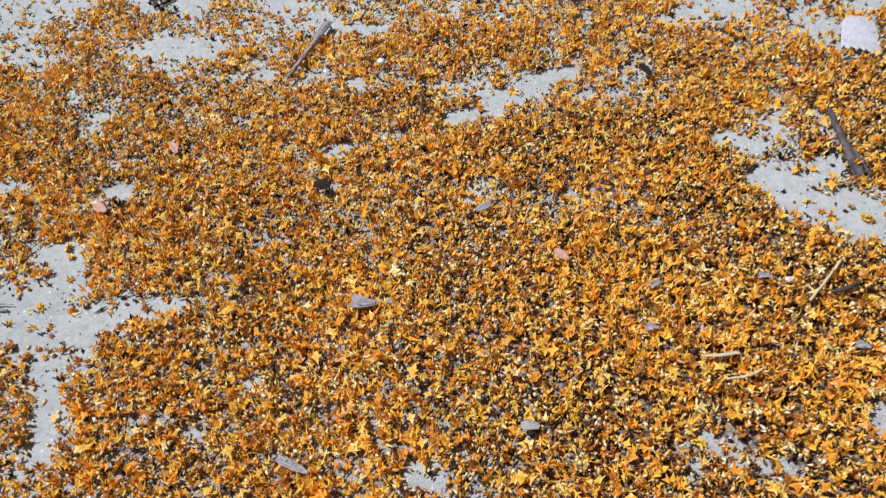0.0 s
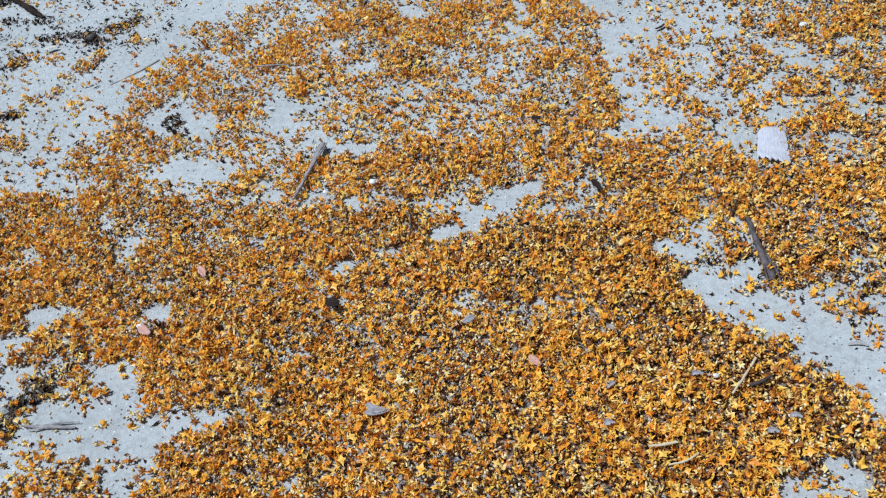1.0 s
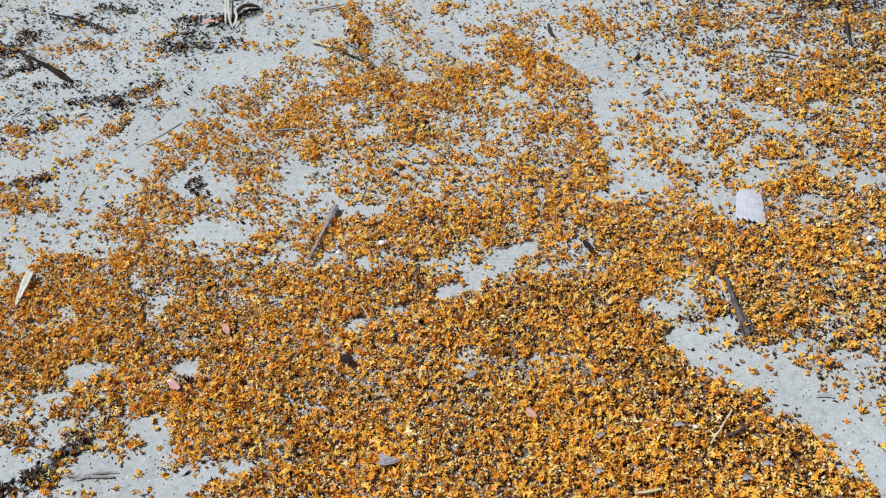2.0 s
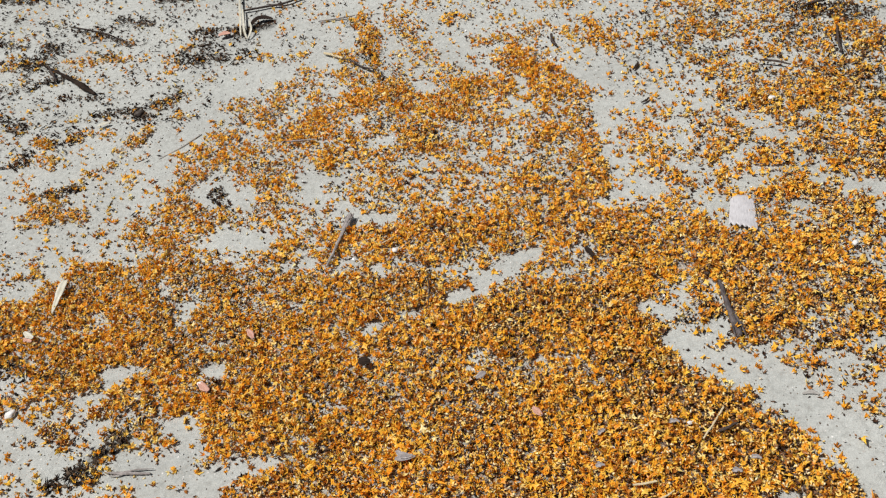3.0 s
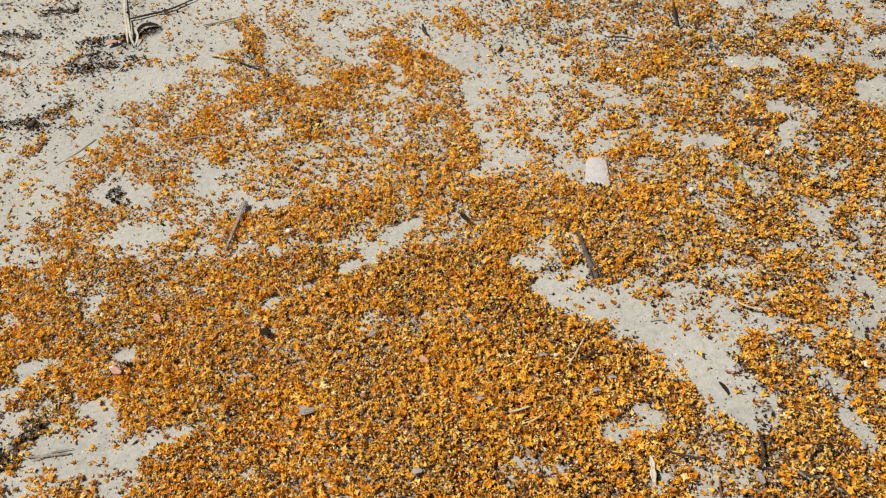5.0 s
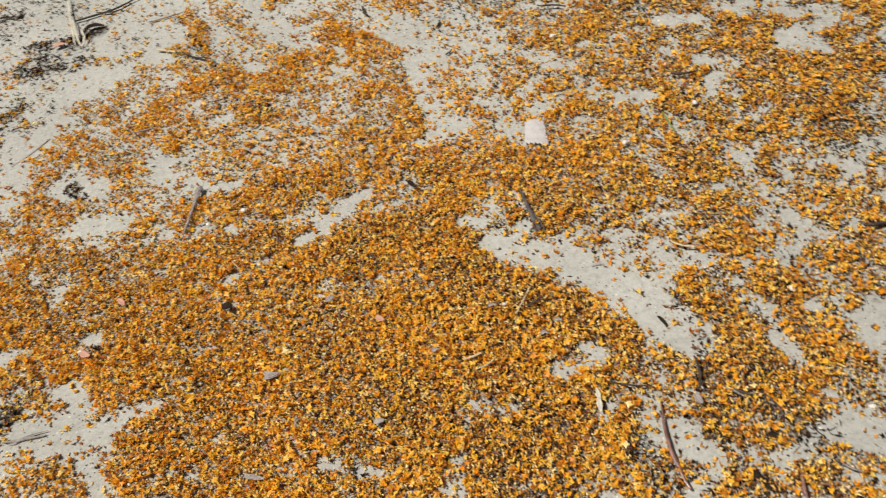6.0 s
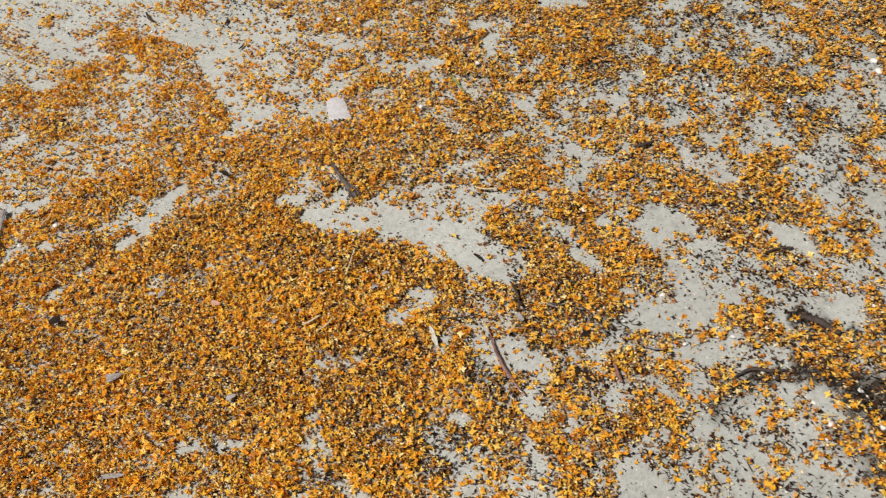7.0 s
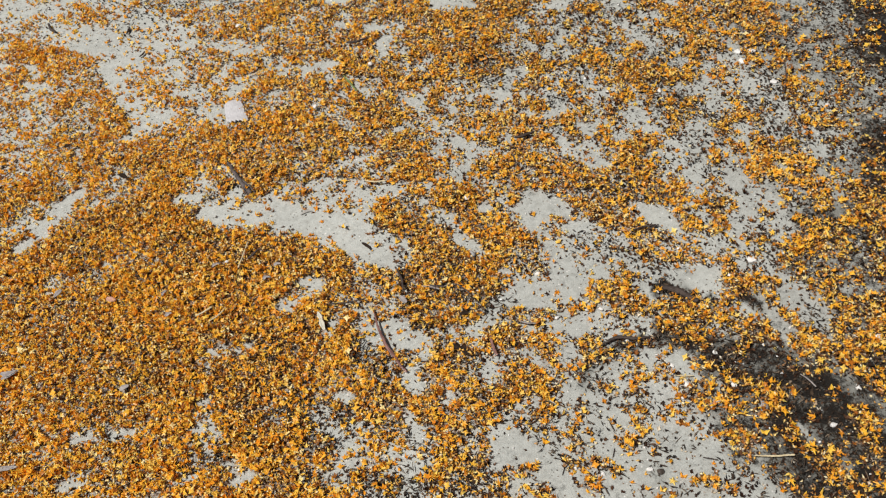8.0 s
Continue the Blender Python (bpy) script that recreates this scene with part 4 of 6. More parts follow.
spread(litter, (0.735, -0.075), (0.789, -0.073), 0.012, 0.012, 0.9)
spread(litter, (0.789, -0.073), (0.884, -0.139), 0.010, 0.010, 0.95)
spread(litter, (0.705, -0.065), (0.698, -0.101), 0.011, 0.011, 0.8)
spread(litter, (0.862, -0.121), (0.988, -0.267), 0.014, 0.013, 0.9)
spread(litter, (0.918, -0.025), (0.949, -0.070), 0.008, 0.008, 1)
spread(litter, (0.946, -0.067), (1.000, -0.135), 0.009, 0.009, 1)
spread(litter, (1.030, -0.121), (1.023, -0.178), 0.009, 0.009, 1)
spread(litter, (0.873, -0.187), (0.937, -0.308), 0.032, 0.031, 0.8)
spread(litter, (0.811, -0.219), (0.807, -0.305), 0.020, 0.020, 0.6)
spread(litter, (0.867, -0.264), (0.867, -0.365), 0.031, 0.030, 0.6)
spread(litter, (0.972, -0.268), (0.963, -0.342), 0.026, 0.025, 0.9)
spread(litter, (0.940, -0.349), (0.944, -0.450), 0.036, 0.035, 0.9)
spread(litter, (0.830, -0.395), (0.859, -0.474), 0.038, 0.037, 0.85)
spread(litter, (1.279, -0.144), (1.230, -0.272), 0.038, 0.036, 0.7)
spread(litter, (1.183, -0.132), (1.211, -0.207), 0.027, 0.026, 0.6)
spread(litter, (1.050, -0.216), (1.047, -0.287), 0.014, 0.013, 0.5)
spread(litter, (1.085, -0.303), (1.021, -0.414), 0.029, 0.027, 0.6)
spread(litter, (0.884, -0.329), (0.866, -0.377), 0.016, 0.016, 0.7)
spread(litter, (0.582, -0.020), (0.636, -0.168), 0.038, 0.036, 0.2)
spread(litter, (0.604, -0.216), (0.624, -0.244), 0.009, 0.009, 0.5)
# stained sand
spread(stain, (1.463, 0.356), (1.227, -0.135), 0.166, 0.136, 0.14)
spread(stain, (1.782, 0.318), (1.966, 0.269), 0.133, 0.135, 0.28)
spread(stain, (0.779, -0.111), (0.827, -0.205), 0.029, 0.028, 0.12)
spread(stain, (1.352, -0.113), (0.918, -0.499), 0.097, 0.076, 0.5)
spread(stain, (1.059, -0.208), (1.122, -0.275), 0.069, 0.068, 0.18)
spread(stain, (1.760, 0.193), (1.459, -0.108), 0.077, 0.066, 0.38)
spread(stain, (1.787, 0.168), (1.511, -0.070), 0.028, 0.025, 0.7)
spread(stain, (1.221, -0.164), (1.230, -0.272), 0.041, 0.040, 0.35)
spread(stain, (0.791, -0.071), (0.884, -0.139), 0.010, 0.010, 0.8)
spread(stain, (0.735, -0.075), (0.786, -0.076), 0.011, 0.011, 0.7)
spread(stain, (0.702, -0.069), (0.694, -0.098), 0.008, 0.008, 0.7)
spread(stain, (0.866, -0.130), (0.986, -0.268), 0.013, 0.012, 0.85)
spread(stain, (0.918, -0.025), (0.949, -0.070), 0.007, 0.007, 1)
spread(stain, (0.944, -0.069), (0.999, -0.136), 0.008, 0.008, 0.8)
spread(stain, (1.030, -0.121), (1.023, -0.178), 0.008, 0.008, 0.9)
spread(stain, (0.880, -0.193), (0.937, -0.308), 0.032, 0.031, 0.75)
spread(stain, (0.860, -0.096), (0.986, -0.244), 0.013, 0.012, 0.9)
spread(stain, (1.007, -0.297), (0.984, -0.358), 0.022, 0.022, 0.8)
spread(stain, (0.972, -0.268), (0.963, -0.342), 0.024, 0.024, 0.95)
spread(stain, (0.826, -0.218), (0.815, -0.299), 0.017, 0.016, 0.5)
spread(stain, (0.873, -0.282), (0.859, -0.371), 0.037, 0.035, 0.62)
spread(stain, (0.786, -0.325), (0.815, -0.429), 0.026, 0.025, 0.36)
spread(stain, (1.158, -0.305), (0.897, -0.504), 0.035, 0.030, 0.8)
spread(stain, (0.884, -0.329), (0.873, -0.382), 0.014, 0.014, 0.9)
spread(stain, (0.940, -0.349), (0.944, -0.450), 0.036, 0.035, 0.85)
spread(stain, (0.851, -0.400), (0.859, -0.474), 0.040, 0.039, 0.85)
spread(stain, (1.156, -0.273), (1.026, -0.419), 0.027, 0.025, 0.6)
spread(stain, (0.944, -0.450), (0.939, -0.481), 0.026, 0.026, 0.8)
spread(stain, (-0.575, 1.826), (-0.436, 1.813), 0.033, 0.032, 0.16)
spread(stain, (-0.423, 1.860), (-0.361, 1.863), 0.015, 0.015, 0.6)
spread(stain, (-0.645, 0.635), (-0.573, 0.677), 0.013, 0.013, 0.5)
spread(flowers, (0.889, 0.160), (0.967, 0.024), 0.041, 0.039, 0.34)
spread(litter, (0.889, 0.160), (0.967, 0.024), 0.041, 0.039, 0.3)
spread(flowers, (1.009, 0.037), (1.070, -0.054), 0.034, 0.033, 0.4)
spread(flowers, (0.720, 0.034), (0.838, -0.012), 0.024, 0.024, 0.62)
spread(flowers, (0.842, 0.030), (0.905, -0.059), 0.025, 0.024, 0.7)
spread(litter, (0.930, -0.036), (0.956, -0.083), 0.013, 0.013, 0.9)
spread(stain, (0.930, -0.036), (0.956, -0.083), 0.013, 0.013, 0.8)
spread(flowers, (0.592, 0.039), (0.605, -0.079), 0.042, 0.040, 0.62)
spread(flowers, (0.673, -0.056), (0.597, -0.161), 0.027, 0.025, 0.34)
spread(litter, (0.585, 0.044), (0.597, -0.161), 0.042, 0.039, 0.3)
spread(flowers, (0.729, -0.072), (0.816, -0.207), 0.036, 0.034, 0.28)
spread(litter, (0.729, -0.072), (0.809, -0.213), 0.045, 0.043, 0.36)
spread(flowers, (0.715, -0.191), (0.702, -0.225), 0.019, 0.018, 0.38)
spread(flowers, (0.801, -0.241), (0.806, -0.298), 0.034, 0.033, 0.42)
spread(flowers, (0.911, -0.077), (0.963, -0.167), 0.028, 0.027, 0.78)
spread(litter, (0.906, -0.139), (0.923, -0.200), 0.036, 0.035, 0.9)
spread(flowers, (1.236, 0.510), (1.168, 0.344), 0.053, 0.050, 0.42)
spread(flowers, (1.432, 0.627), (1.469, 0.462), 0.065, 0.062, 0.45)
spread(flowers, (1.430, 0.396), (1.389, 0.314), 0.036, 0.035, 0.6)
spread(flowers, (1.376, 0.259), (1.342, 0.163), 0.039, 0.037, 0.4)
spread(flowers, (1.185, 0.330), (1.237, 0.247), 0.034, 0.033, 0.38)
spread(flowers, (1.210, 0.605), (1.297, 0.507), 0.030, 0.029, 0.5)
spread(stain, (1.860, 0.215), (1.427, -0.139), 0.047, 0.039, 0.85)
spread(stain, (1.629, 0.371), (1.612, 0.067), 0.092, 0.084, 0.36)
spread(stain, (1.284, 0.044), (1.353, -0.075), 0.045, 0.044, 0.22)
spread(flowers, (0.766, -0.012), (0.779, -0.111), 0.024, 0.023, 0.5)
spread(flowers, (1.055, -0.125), (1.032, -0.170), 0.016, 0.016, 0.3)
spread(flowers, (0.860, -0.028), (0.990, -0.181), 0.022, 0.021, 0.85)
spread(flowers, (0.906, -0.157), (0.915, -0.222), 0.019, 0.019, 0.6)
spread(flowers, (1.235, 0.087), (1.163, -0.045), 0.023, 0.021, 0.2)
spread(flowers, (1.371, 0.118), (1.483, -0.002), 0.028, 0.028, 0.28)
spread(flowers, (1.613, 0.245), (1.769, 0.185), 0.063, 0.064, 0.28)
spread(flowers, (1.429, 0.498), (1.403, 0.384), 0.026, 0.026, 0.3)
spread(flowers, (1.160, 0.152), (1.159, 0.033), 0.030, 0.028, 0.25)
spread(litter, (1.819, 0.253), (1.422, -0.135), 0.066, 0.054, 0.62)
spread(litter, (1.679, 0.267), (1.537, 0.039), 0.052, 0.047, 0.42)
spread(stain, (0.678, -0.286), (0.672, -0.327), 0.026, 0.026, 0.3)
spread(stain, (0.705, -0.260), (0.757, -0.383), 0.035, 0.034, 0.16)
spread(litter, (0.705, -0.260), (0.757, -0.383), 0.044, 0.042, 0.3)
spread(flowers, (0.833, -0.223), (0.764, -0.377), 0.024, 0.022, 0.4)
spread(stain, (1.162, -0.149), (1.245, -0.252), 0.031, 0.030, 0.45)
spread(flowers, (0.913, -0.327), (0.848, -0.443), 0.027, 0.025, 0.5)


def cover(layer, x, y, start):
    """How much of the sand a layer covers at the places x, y: later patches lie over earlier ones, with ragged edges."""
    c = np.array(start, float) + np.zeros_like(x)
    ragged = soft_noise(x, y, 0.045, 5, 3) - 0.5
    broad = soft_noise(x, y, 0.16, 9, 2) - 0.5
    for (ax, ay), (bx, by), ra, rb, amount in layer:
        reach = max(ra, rb) + 0.12
        inside = np.nonzero((x > min(ax, bx) - reach) & (x < max(ax, bx) + reach) & (y > min(ay, by) - reach) & (y < max(ay, by) + reach))[0]
        px, py = x[inside], y[inside]
        dx, dy = bx - ax, by - ay
        k = np.clip(((px - ax) * dx + (py - ay) * dy) / max(dx * dx + dy * dy, 1e-9), 0, 1)
        r = ra + (rb - ra) * k
        d = np.hypot(px - ax - k * dx, py - ay - k * dy)
        d = d + ragged[inside] * np.minimum(0.055, r * 1.1) + broad[inside] * np.minimum(0.03, r * 0.3)
        soft = np.minimum(0.7 * r, 0.035) + 1e-4
        w = np.clip((r + 0.5 * soft - d) / soft, 0, 1)
        c[inside] += (amount - c[inside]) * w * w * (3 - 2 * w)
    return c


def ground_height(x, y):
    """Trodden sand: low swells and small dimples."""
    return (soft_noise(x, y, 0.5, 31, 2) - 0.5) * 0.010 + (soft_noise(x, y, 0.085, 37, 3) - 0.5) * 0.007


FALL = ((-1.6, 2.75), (0.3, 2.40), (1.45, 1.65), (2.2, 0.30), (1.0, -0.80), (-0.9, 0.15), (-1.5, 1.3))  # round the stretch under the tree


def fall_distance(x, y):
    """How far outside the stretch under the tree a place lies."""
    out = np.full_like(x, -9.0)
    for (ax, ay), (bx, by) in zip(FALL, FALL[1:] + FALL[:1]):
        ln = math.hypot(bx - ax, by - ay)
        out = np.maximum(out, ((by - ay) * (x - ax) - (bx - ax) * (y - ay)) / -ln)
    return out


def fall_edge(x, y, seed):
    """1 under the tree where the flowers come down, thinning to 0 away from it, with an uneven edge."""
    out = fall_distance(x, y) + (soft_noise(x, y, 0.4, seed, 3) - 0.5) * 0.7
    return np.clip((0.22 - out) / 0.25, 0, 0.88) + np.clip((0.75 - out) / 0.6, 0, 1) * 0.12


def seaward(x, y):
    """Grows towards the darker, dirtier side."""
    return np.clip((x - 0.35 * y - 0.26) * 1.4, 0, 0.55)


def fresh(x, y):
    """Less than 1 where fewer of the flowers have withered: farther up the sand and to the west."""
    return 1 - np.maximum(0.7 * np.clip((y - 0.85) * 3, 0, 1) * np.clip((0.75 - x) * 4, 0, 1), 0.35 * np.clip((0.22 - x) * 4, 0, 1))


def brown_patches(x, y):
    """Where more of the flowers have dried."""
    return np.clip(soft_noise(x, y, 0.10, 83, 3) * 2.8 - 1.0 + 1.2 * seaward(x, y), 0, 1)


def flower_cover(x, y):
    start = 0.15 + 0.75 * np.clip(soft_noise(x, y, 0.3, 3, 3) * 2.2 - 0.6, 0, 1)
    far = np.clip((y - 0.55) * 1.5, 0, 1) * np.clip(soft_noise(x, y, 0.13, 91, 3) * 2.6 - 0.8, 0, 1)
    return cover(flowers, x, y, start) * fall_edge(x, y, 12) * (1 - 0.28 * far)


def litter_cover(x, y):
    return cover(litter, x, y, 0.10) * fall_edge(x, y, 14)


def clumped(c, x, y, size, seed, force=5.0):
    """Breaks an even half-cover up into clumps and gaps."""
    n = soft_noise(x, y, size, seed, 2) - 0.5
    return np.clip(c + n * force * c * (1 - c), 0, 1)


def clumps(c, x, y):
    """Drifts a hand wide, and tufts of a few flowers within them."""
    return clumped(clumped(c, x, y, 0.085, 57, 1.8), x, y, 0.030, 51, 3.6 + 9.0 * seaward(x, y)) * (1 - 0.15 * seaward(x, y))


# ---- the ground: one sheet of sand ----
def axis(low, high, step, reach):
    """Even steps over the trodden part, then ever wider ones out to the horizon."""
    inner = np.arange(low, high + step / 2, step)
    outer = step * np.cumsum(1.32 ** np.arange(1, 45))
    outer = outer[outer < reach]
    return np.concatenate((low - outer[::-1], inner, inner[-1] + outer))


def arrays_to_mesh(name, verts, faces, mat, smooth=False, along=None):
    """A mesh out of arrays of corners and of triangles or quads."""
    mesh = bpy.data.meshes.new(name)
    count, sides = faces.shape
    mesh.vertices.add(len(verts))
    mesh.vertices.foreach_set("co", verts.astype(np.float32).ravel())
    mesh.loops.add(count * sides)
    mesh.loops.foreach_set("vertex_index", faces.astype(np.int32).ravel())
    mesh.polygons.add(count)
    mesh.polygons.foreach_set("loop_start", np.arange(0, count * sides, sides, dtype=np.int32))
    mesh.polygons.foreach_set("use_smooth", np.full(count, smooth, dtype=bool))
    if along is not None:
        mesh.attributes.new("along", "FLOAT", "POINT").data.foreach_set("value", along.astype(np.float32))
    mesh.materials.append(mat)
    mesh.update(calc_edges=True)
    return mesh


def build_ground():
    xs, ys = axis(-1.8, 2.4, 0.019, 400.0), axis(-1.0, 3.0, 0.019, 400.0)
    gx, gy = np.meshgrid(xs, ys)
    x, y = gx.ravel(), gy.ravel()
    near = np.clip(4.0 - np.hypot(x - 0.3, y - 0.9) / 1.5, 0, 1)
    z = ground_height(x, y) * near + (soft_noise(x, y, 9.0, 41, 2) - 0.5) * 0.5 * (1 - near)
    nx, ny = len(xs), len(ys)
    i = (np.arange(ny - 1)[:, None] * nx + np.arange(nx - 1)[None, :]).ravel()
    faces = np.stack((i, i + 1, i + nx + 1, i + nx), axis=1)
    mesh = arrays_to_mesh("ground", np.stack((x, y, z), axis=1), faces, SAND, smooth=True)
    silt = cover(stain, x, y, 0.2 * seaward(x, y))
    mesh.attributes.new("silt", "FLOAT", "POINT").data.foreach_set("value", silt.astype(np.float32))
    # follows the flower cover: petal crumbs plus painted shade in its gaps
    rotted = np.clip(clumps(flower_cover(x, y), x, y) * 1.6 - 0.62, 0, 0.95) * fresh(x, y)
    mesh.attributes.new("rotted", "FLOAT", "POINT").data.foreach_set("value", rotted.astype(np.float32))
    tagged(new("ground", mesh), "pale grey trodden beach sand with dark silt stains", "ground", kind="structure")


build_ground()


# ---- the fallen flowers ----
def flower_shape(rng, lobes, radius, notch, cup, curl, tube, fine=False):
    """One flower: a star of pointed lobes joined round its middle, and a short tube under it where it has one.
    Corners, triangles, and how far out each corner lies."""
    verts, faces, along = [(0, 0, 0)], [], [0.0]
    ends, valleys, keels = [], [], []
    start = rng.uniform(0, 6.28)
    for p in range(lobes):
        turn = start + 2 * math.pi * (p + rng.uniform(-0.14, 0.14)) / lobes
        gap = start + 2 * math.pi * (p + 0.5) / lobes
        r = radius * rng.uniform(0.78, 1.12)
        n = radius * notch * rng.uniform(1.0, 1.3)
        zn = n * math.tan(cup) - rng.uniform(0.08, 0.34) * radius
        zt = n * math.tan(cup) + (r - n) * math.tan(max(min(cup + curl + rng.uniform(-0.35, 0.35), 1.1), -1.0))
        side = rng.uniform(-0.12, 0.12)
        ends.append(len(verts))
        verts.append((r * math.cos(turn + side), r * math.sin(turn + side), zt))
        along.append(1.0)
        valleys.append(len(verts))
        verts.append((n * math.cos(gap), n * math.sin(gap), zn))
        along.append(0.25)
        if fine:
            m = 0.58 * r
            keels.append(len(verts))
            verts.append((m * math.cos(turn), m * math.sin(turn), 0.5 * n * math.tan(cup) + 0.5 * zt + 0.10 * radius))
            along.append(0.6)
    for p in range(lobes):
        a, b, c = valleys[p - 1], ends[p], valleys[p]
        if fine:
            k = keels[p]
            faces += [(0, a, k), (0, k, c), (a, b, k), (k, b, c)]
        else:
            faces += [(0, a, b), (0, b, c)]
    if tube:
        first = len(verts)
        wide = 0.0012
        for k in range(3):
            a = 2 * math.pi * k / 3
            verts.append((wide * math.cos(a), wide * math.sin(a), 0.0))
            along.append(0.0)
        verts.append((rng.uniform(-0.001, 0.001), rng.uniform(-0.001, 0.001), -tube))
        along.append(0.0)
        faces += [(first, first + 1, first + 3), (first + 1, first + 2, first + 3), (first + 2, first, first + 3), (0, first, first + 1)]
    fold = np.array((1.0, rng.uniform(0.65, 1.0), rng.uniform(0.9, 1.4)))
    return np.array(verts) * fold, np.array(faces), np.array(along)


def bud_shape(rng, length, width, sides=4):
    """A shut bud, seed or strand: a bent, plump spindle."""
    verts, along = [(0, 0, 0)], [0.0]
    bend = rng.uniform(-0.2, 0.2)
    mid = rng.uniform(0.4, 0.62)
    for x, r in ((mid - 0.22, 0.92), (mid + 0.22, 0.85)):
        for k in range(sides):
            a = 2 * math.pi * (k + 0.5) / sides
            verts.append((length * x, width * r * math.cos(a) * rng.uniform(0.85, 1.15) + bend * length * x * x, width * r * math.sin(a) * rng.uniform(0.85, 1.15)))
            along.append(x)
    verts.append((length, bend * length, 0))
    along.append(1.0)
    faces = []
    for k in range(sides):
        n = (k + 1) % sides
        faces += [(0, 1 + n, 1 + k), (1 + k, 1 + n, 1 + sides + n), (1 + k, 1 + sides + n, 1 + sides + k), (1 + sides + k, 1 + sides + n, 1 + 2 * sides)]
    return np.array(verts) - np.array((length / 2, 0, 0)), np.array(faces), np.array(along)


def grain_shape(rng, length, width):
    """A small plump grain: one ring between two points."""
    verts = [(-length / 2, 0, 0)]
    for k in range(4):
        a = math.pi * (k / 2 + 0.25)
        verts.append((length * rng.uniform(-0.12, 0.12), width * math.cos(a) * rng.uniform(0.8, 1.2), width * math.sin(a) * rng.uniform(0.8, 1.2)))
    verts.append((length / 2, length * rng.uniform(-0.12, 0.12), 0))
    faces = [(0, 1 + (k + 1) % 4, 1 + k) for k in range(4)] + [(5, 1 + k, 1 + (k + 1) % 4) for k in range(4)]
    return np.array(verts), np.array(faces), np.array((0, 0.4, 0.4, 0.4, 0.4, 1.0))


def crumb_shape(rng, length, width):
    """A small dry crumb: an uneven three-sided spindle."""
    verts = [(-length / 2, 0, 0)]
    for k in range(3):
        a = 2 * math.pi * k / 3 + rng.uniform(-0.3, 0.3)
        verts.append((length * rng.uniform(-0.2, 0.2), width * math.cos(a) * rng.uniform(0.7, 1.3), width * math.sin(a) * rng.uniform(0.7, 1.2)))
    verts.append((length / 2, length * rng.uniform(-0.2, 0.2), 0))
    faces = [(0, 2, 1), (0, 3, 2), (0, 1, 3), (4, 1, 2), (4, 2, 3), (4, 3, 1)]
    return np.array(verts), np.array(faces), np.array((0, 0.5, 0.5, 0.5, 1.0))


def turns(rng, n, tilt):
    """n random rotation matrices: any heading, leaning by up to about tilt radians."""
    yaw = rng.uniform(0, 2 * math.pi, n)
    head = rng.uniform(0, 2 * math.pi, n)
    lean = np.abs(rng.normal(0, tilt, n))
    ax, ay = np.cos(head), np.sin(head)
    c, s = np.cos(lean), np.sin(lean)
    zero = np.zeros(n)
    tip = np.stack((np.stack((c + ax * ax * (1 - c), ax * ay * (1 - c), ay * s), -1),
                    np.stack((ax * ay * (1 - c), c + ay * ay * (1 - c), -ax * s), -1),
                    np.stack((-ay * s, ax * s, c), -1)), 1)
    cy, sy = np.cos(yaw), np.sin(yaw)
    spin = np.stack((np.stack((cy, -sy, zero), -1), np.stack((sy, cy, zero), -1), np.stack((zero, zero, zero + 1), -1)), 1)
    return tip @ spin


def scatter(name, shapes, x, y, z, sizes, tilt, mat, rng, smooth=False):
    """One mesh of many small pieces, each turned and sized by chance, resting on the place given."""
    pick = rng.integers(0, len(shapes), len(x))
    rot = turns(rng, len(x), tilt)
    all_v, all_f, all_a, base = [], [], [], 0
    for k, (v, f, a) in enumerate(shapes):
        chosen = np.nonzero(pick == k)[0]
        if not len(chosen):
            continue
        pts = np.einsum("nij,vj->nvi", rot[chosen], v) * sizes[chosen, None, None]
        low = pts[:, :, 2].min(axis=1)
        pts[:, :, 0] += x[chosen, None]
        pts[:, :, 1] += y[chosen, None]
        pts[:, :, 2] += (z[chosen] - low)[:, None]
        all_v.append(pts.reshape(-1, 3))
        all_f.append((f[None] + base + (np.arange(len(chosen)) * len(v))[:, None, None]).reshape(-1, 3))
        all_a.append(np.tile(a, len(chosen)))
        base += len(chosen) * len(v)
    return arrays_to_mesh(name, np.concatenate(all_v), np.concatenate(all_f), mat, smooth, np.concatenate(all_a))


rng = np.random.default_rng(7)
FLOWER_FORMS = ((5, 1.0, 0.40, 0.25, 0.1, 0), (5, 1.05, 0.36, 0.5, 0.0, 0.004), (5, 0.95, 0.42, 0.10, -0.5, 0.004), (4, 1.05, 0.40, 0.35, -0.6, 0.005), (5, 1.0, 0.38, 0.70, -0.2, 0),
                (4, 0.95, 0.36, 0.8, 0.1, 0.005), (5, 1.1, 0.35, -0.15, -0.3, 0.004), (5, 0.9, 0.45, 0.2, 0.5, 0), (3, 1.0, 0.40, 0.6, 0.2, 0.005), (5, 1.05, 0.38, 0.4, -0.9, 0.004),
                (4, 0.9, 0.42, 0.9, 0.0, 0.005), (5, 0.95, 0.40, -0.3, 0.4, 0.005), (3, 1.1, 0.45, 0.3, 0.5, 0), (5, 1.0, 0.44, 0.6, 0.3, 0.004))
OPEN_FLOWERS = [flower_shape(rng, p, 0.0070 * k, notch, cup, curl, length) for p, k, notch, cup, curl, length in FLOWER_FORMS]
CRUMPLED = [flower_shape(rng, p, 0.0054, 0.45, cup, curl, 0) for p, cup, curl in ((4, 0.7, 0.3), (3, 0.5, 0.6), (4, 0.9, -0.6))]
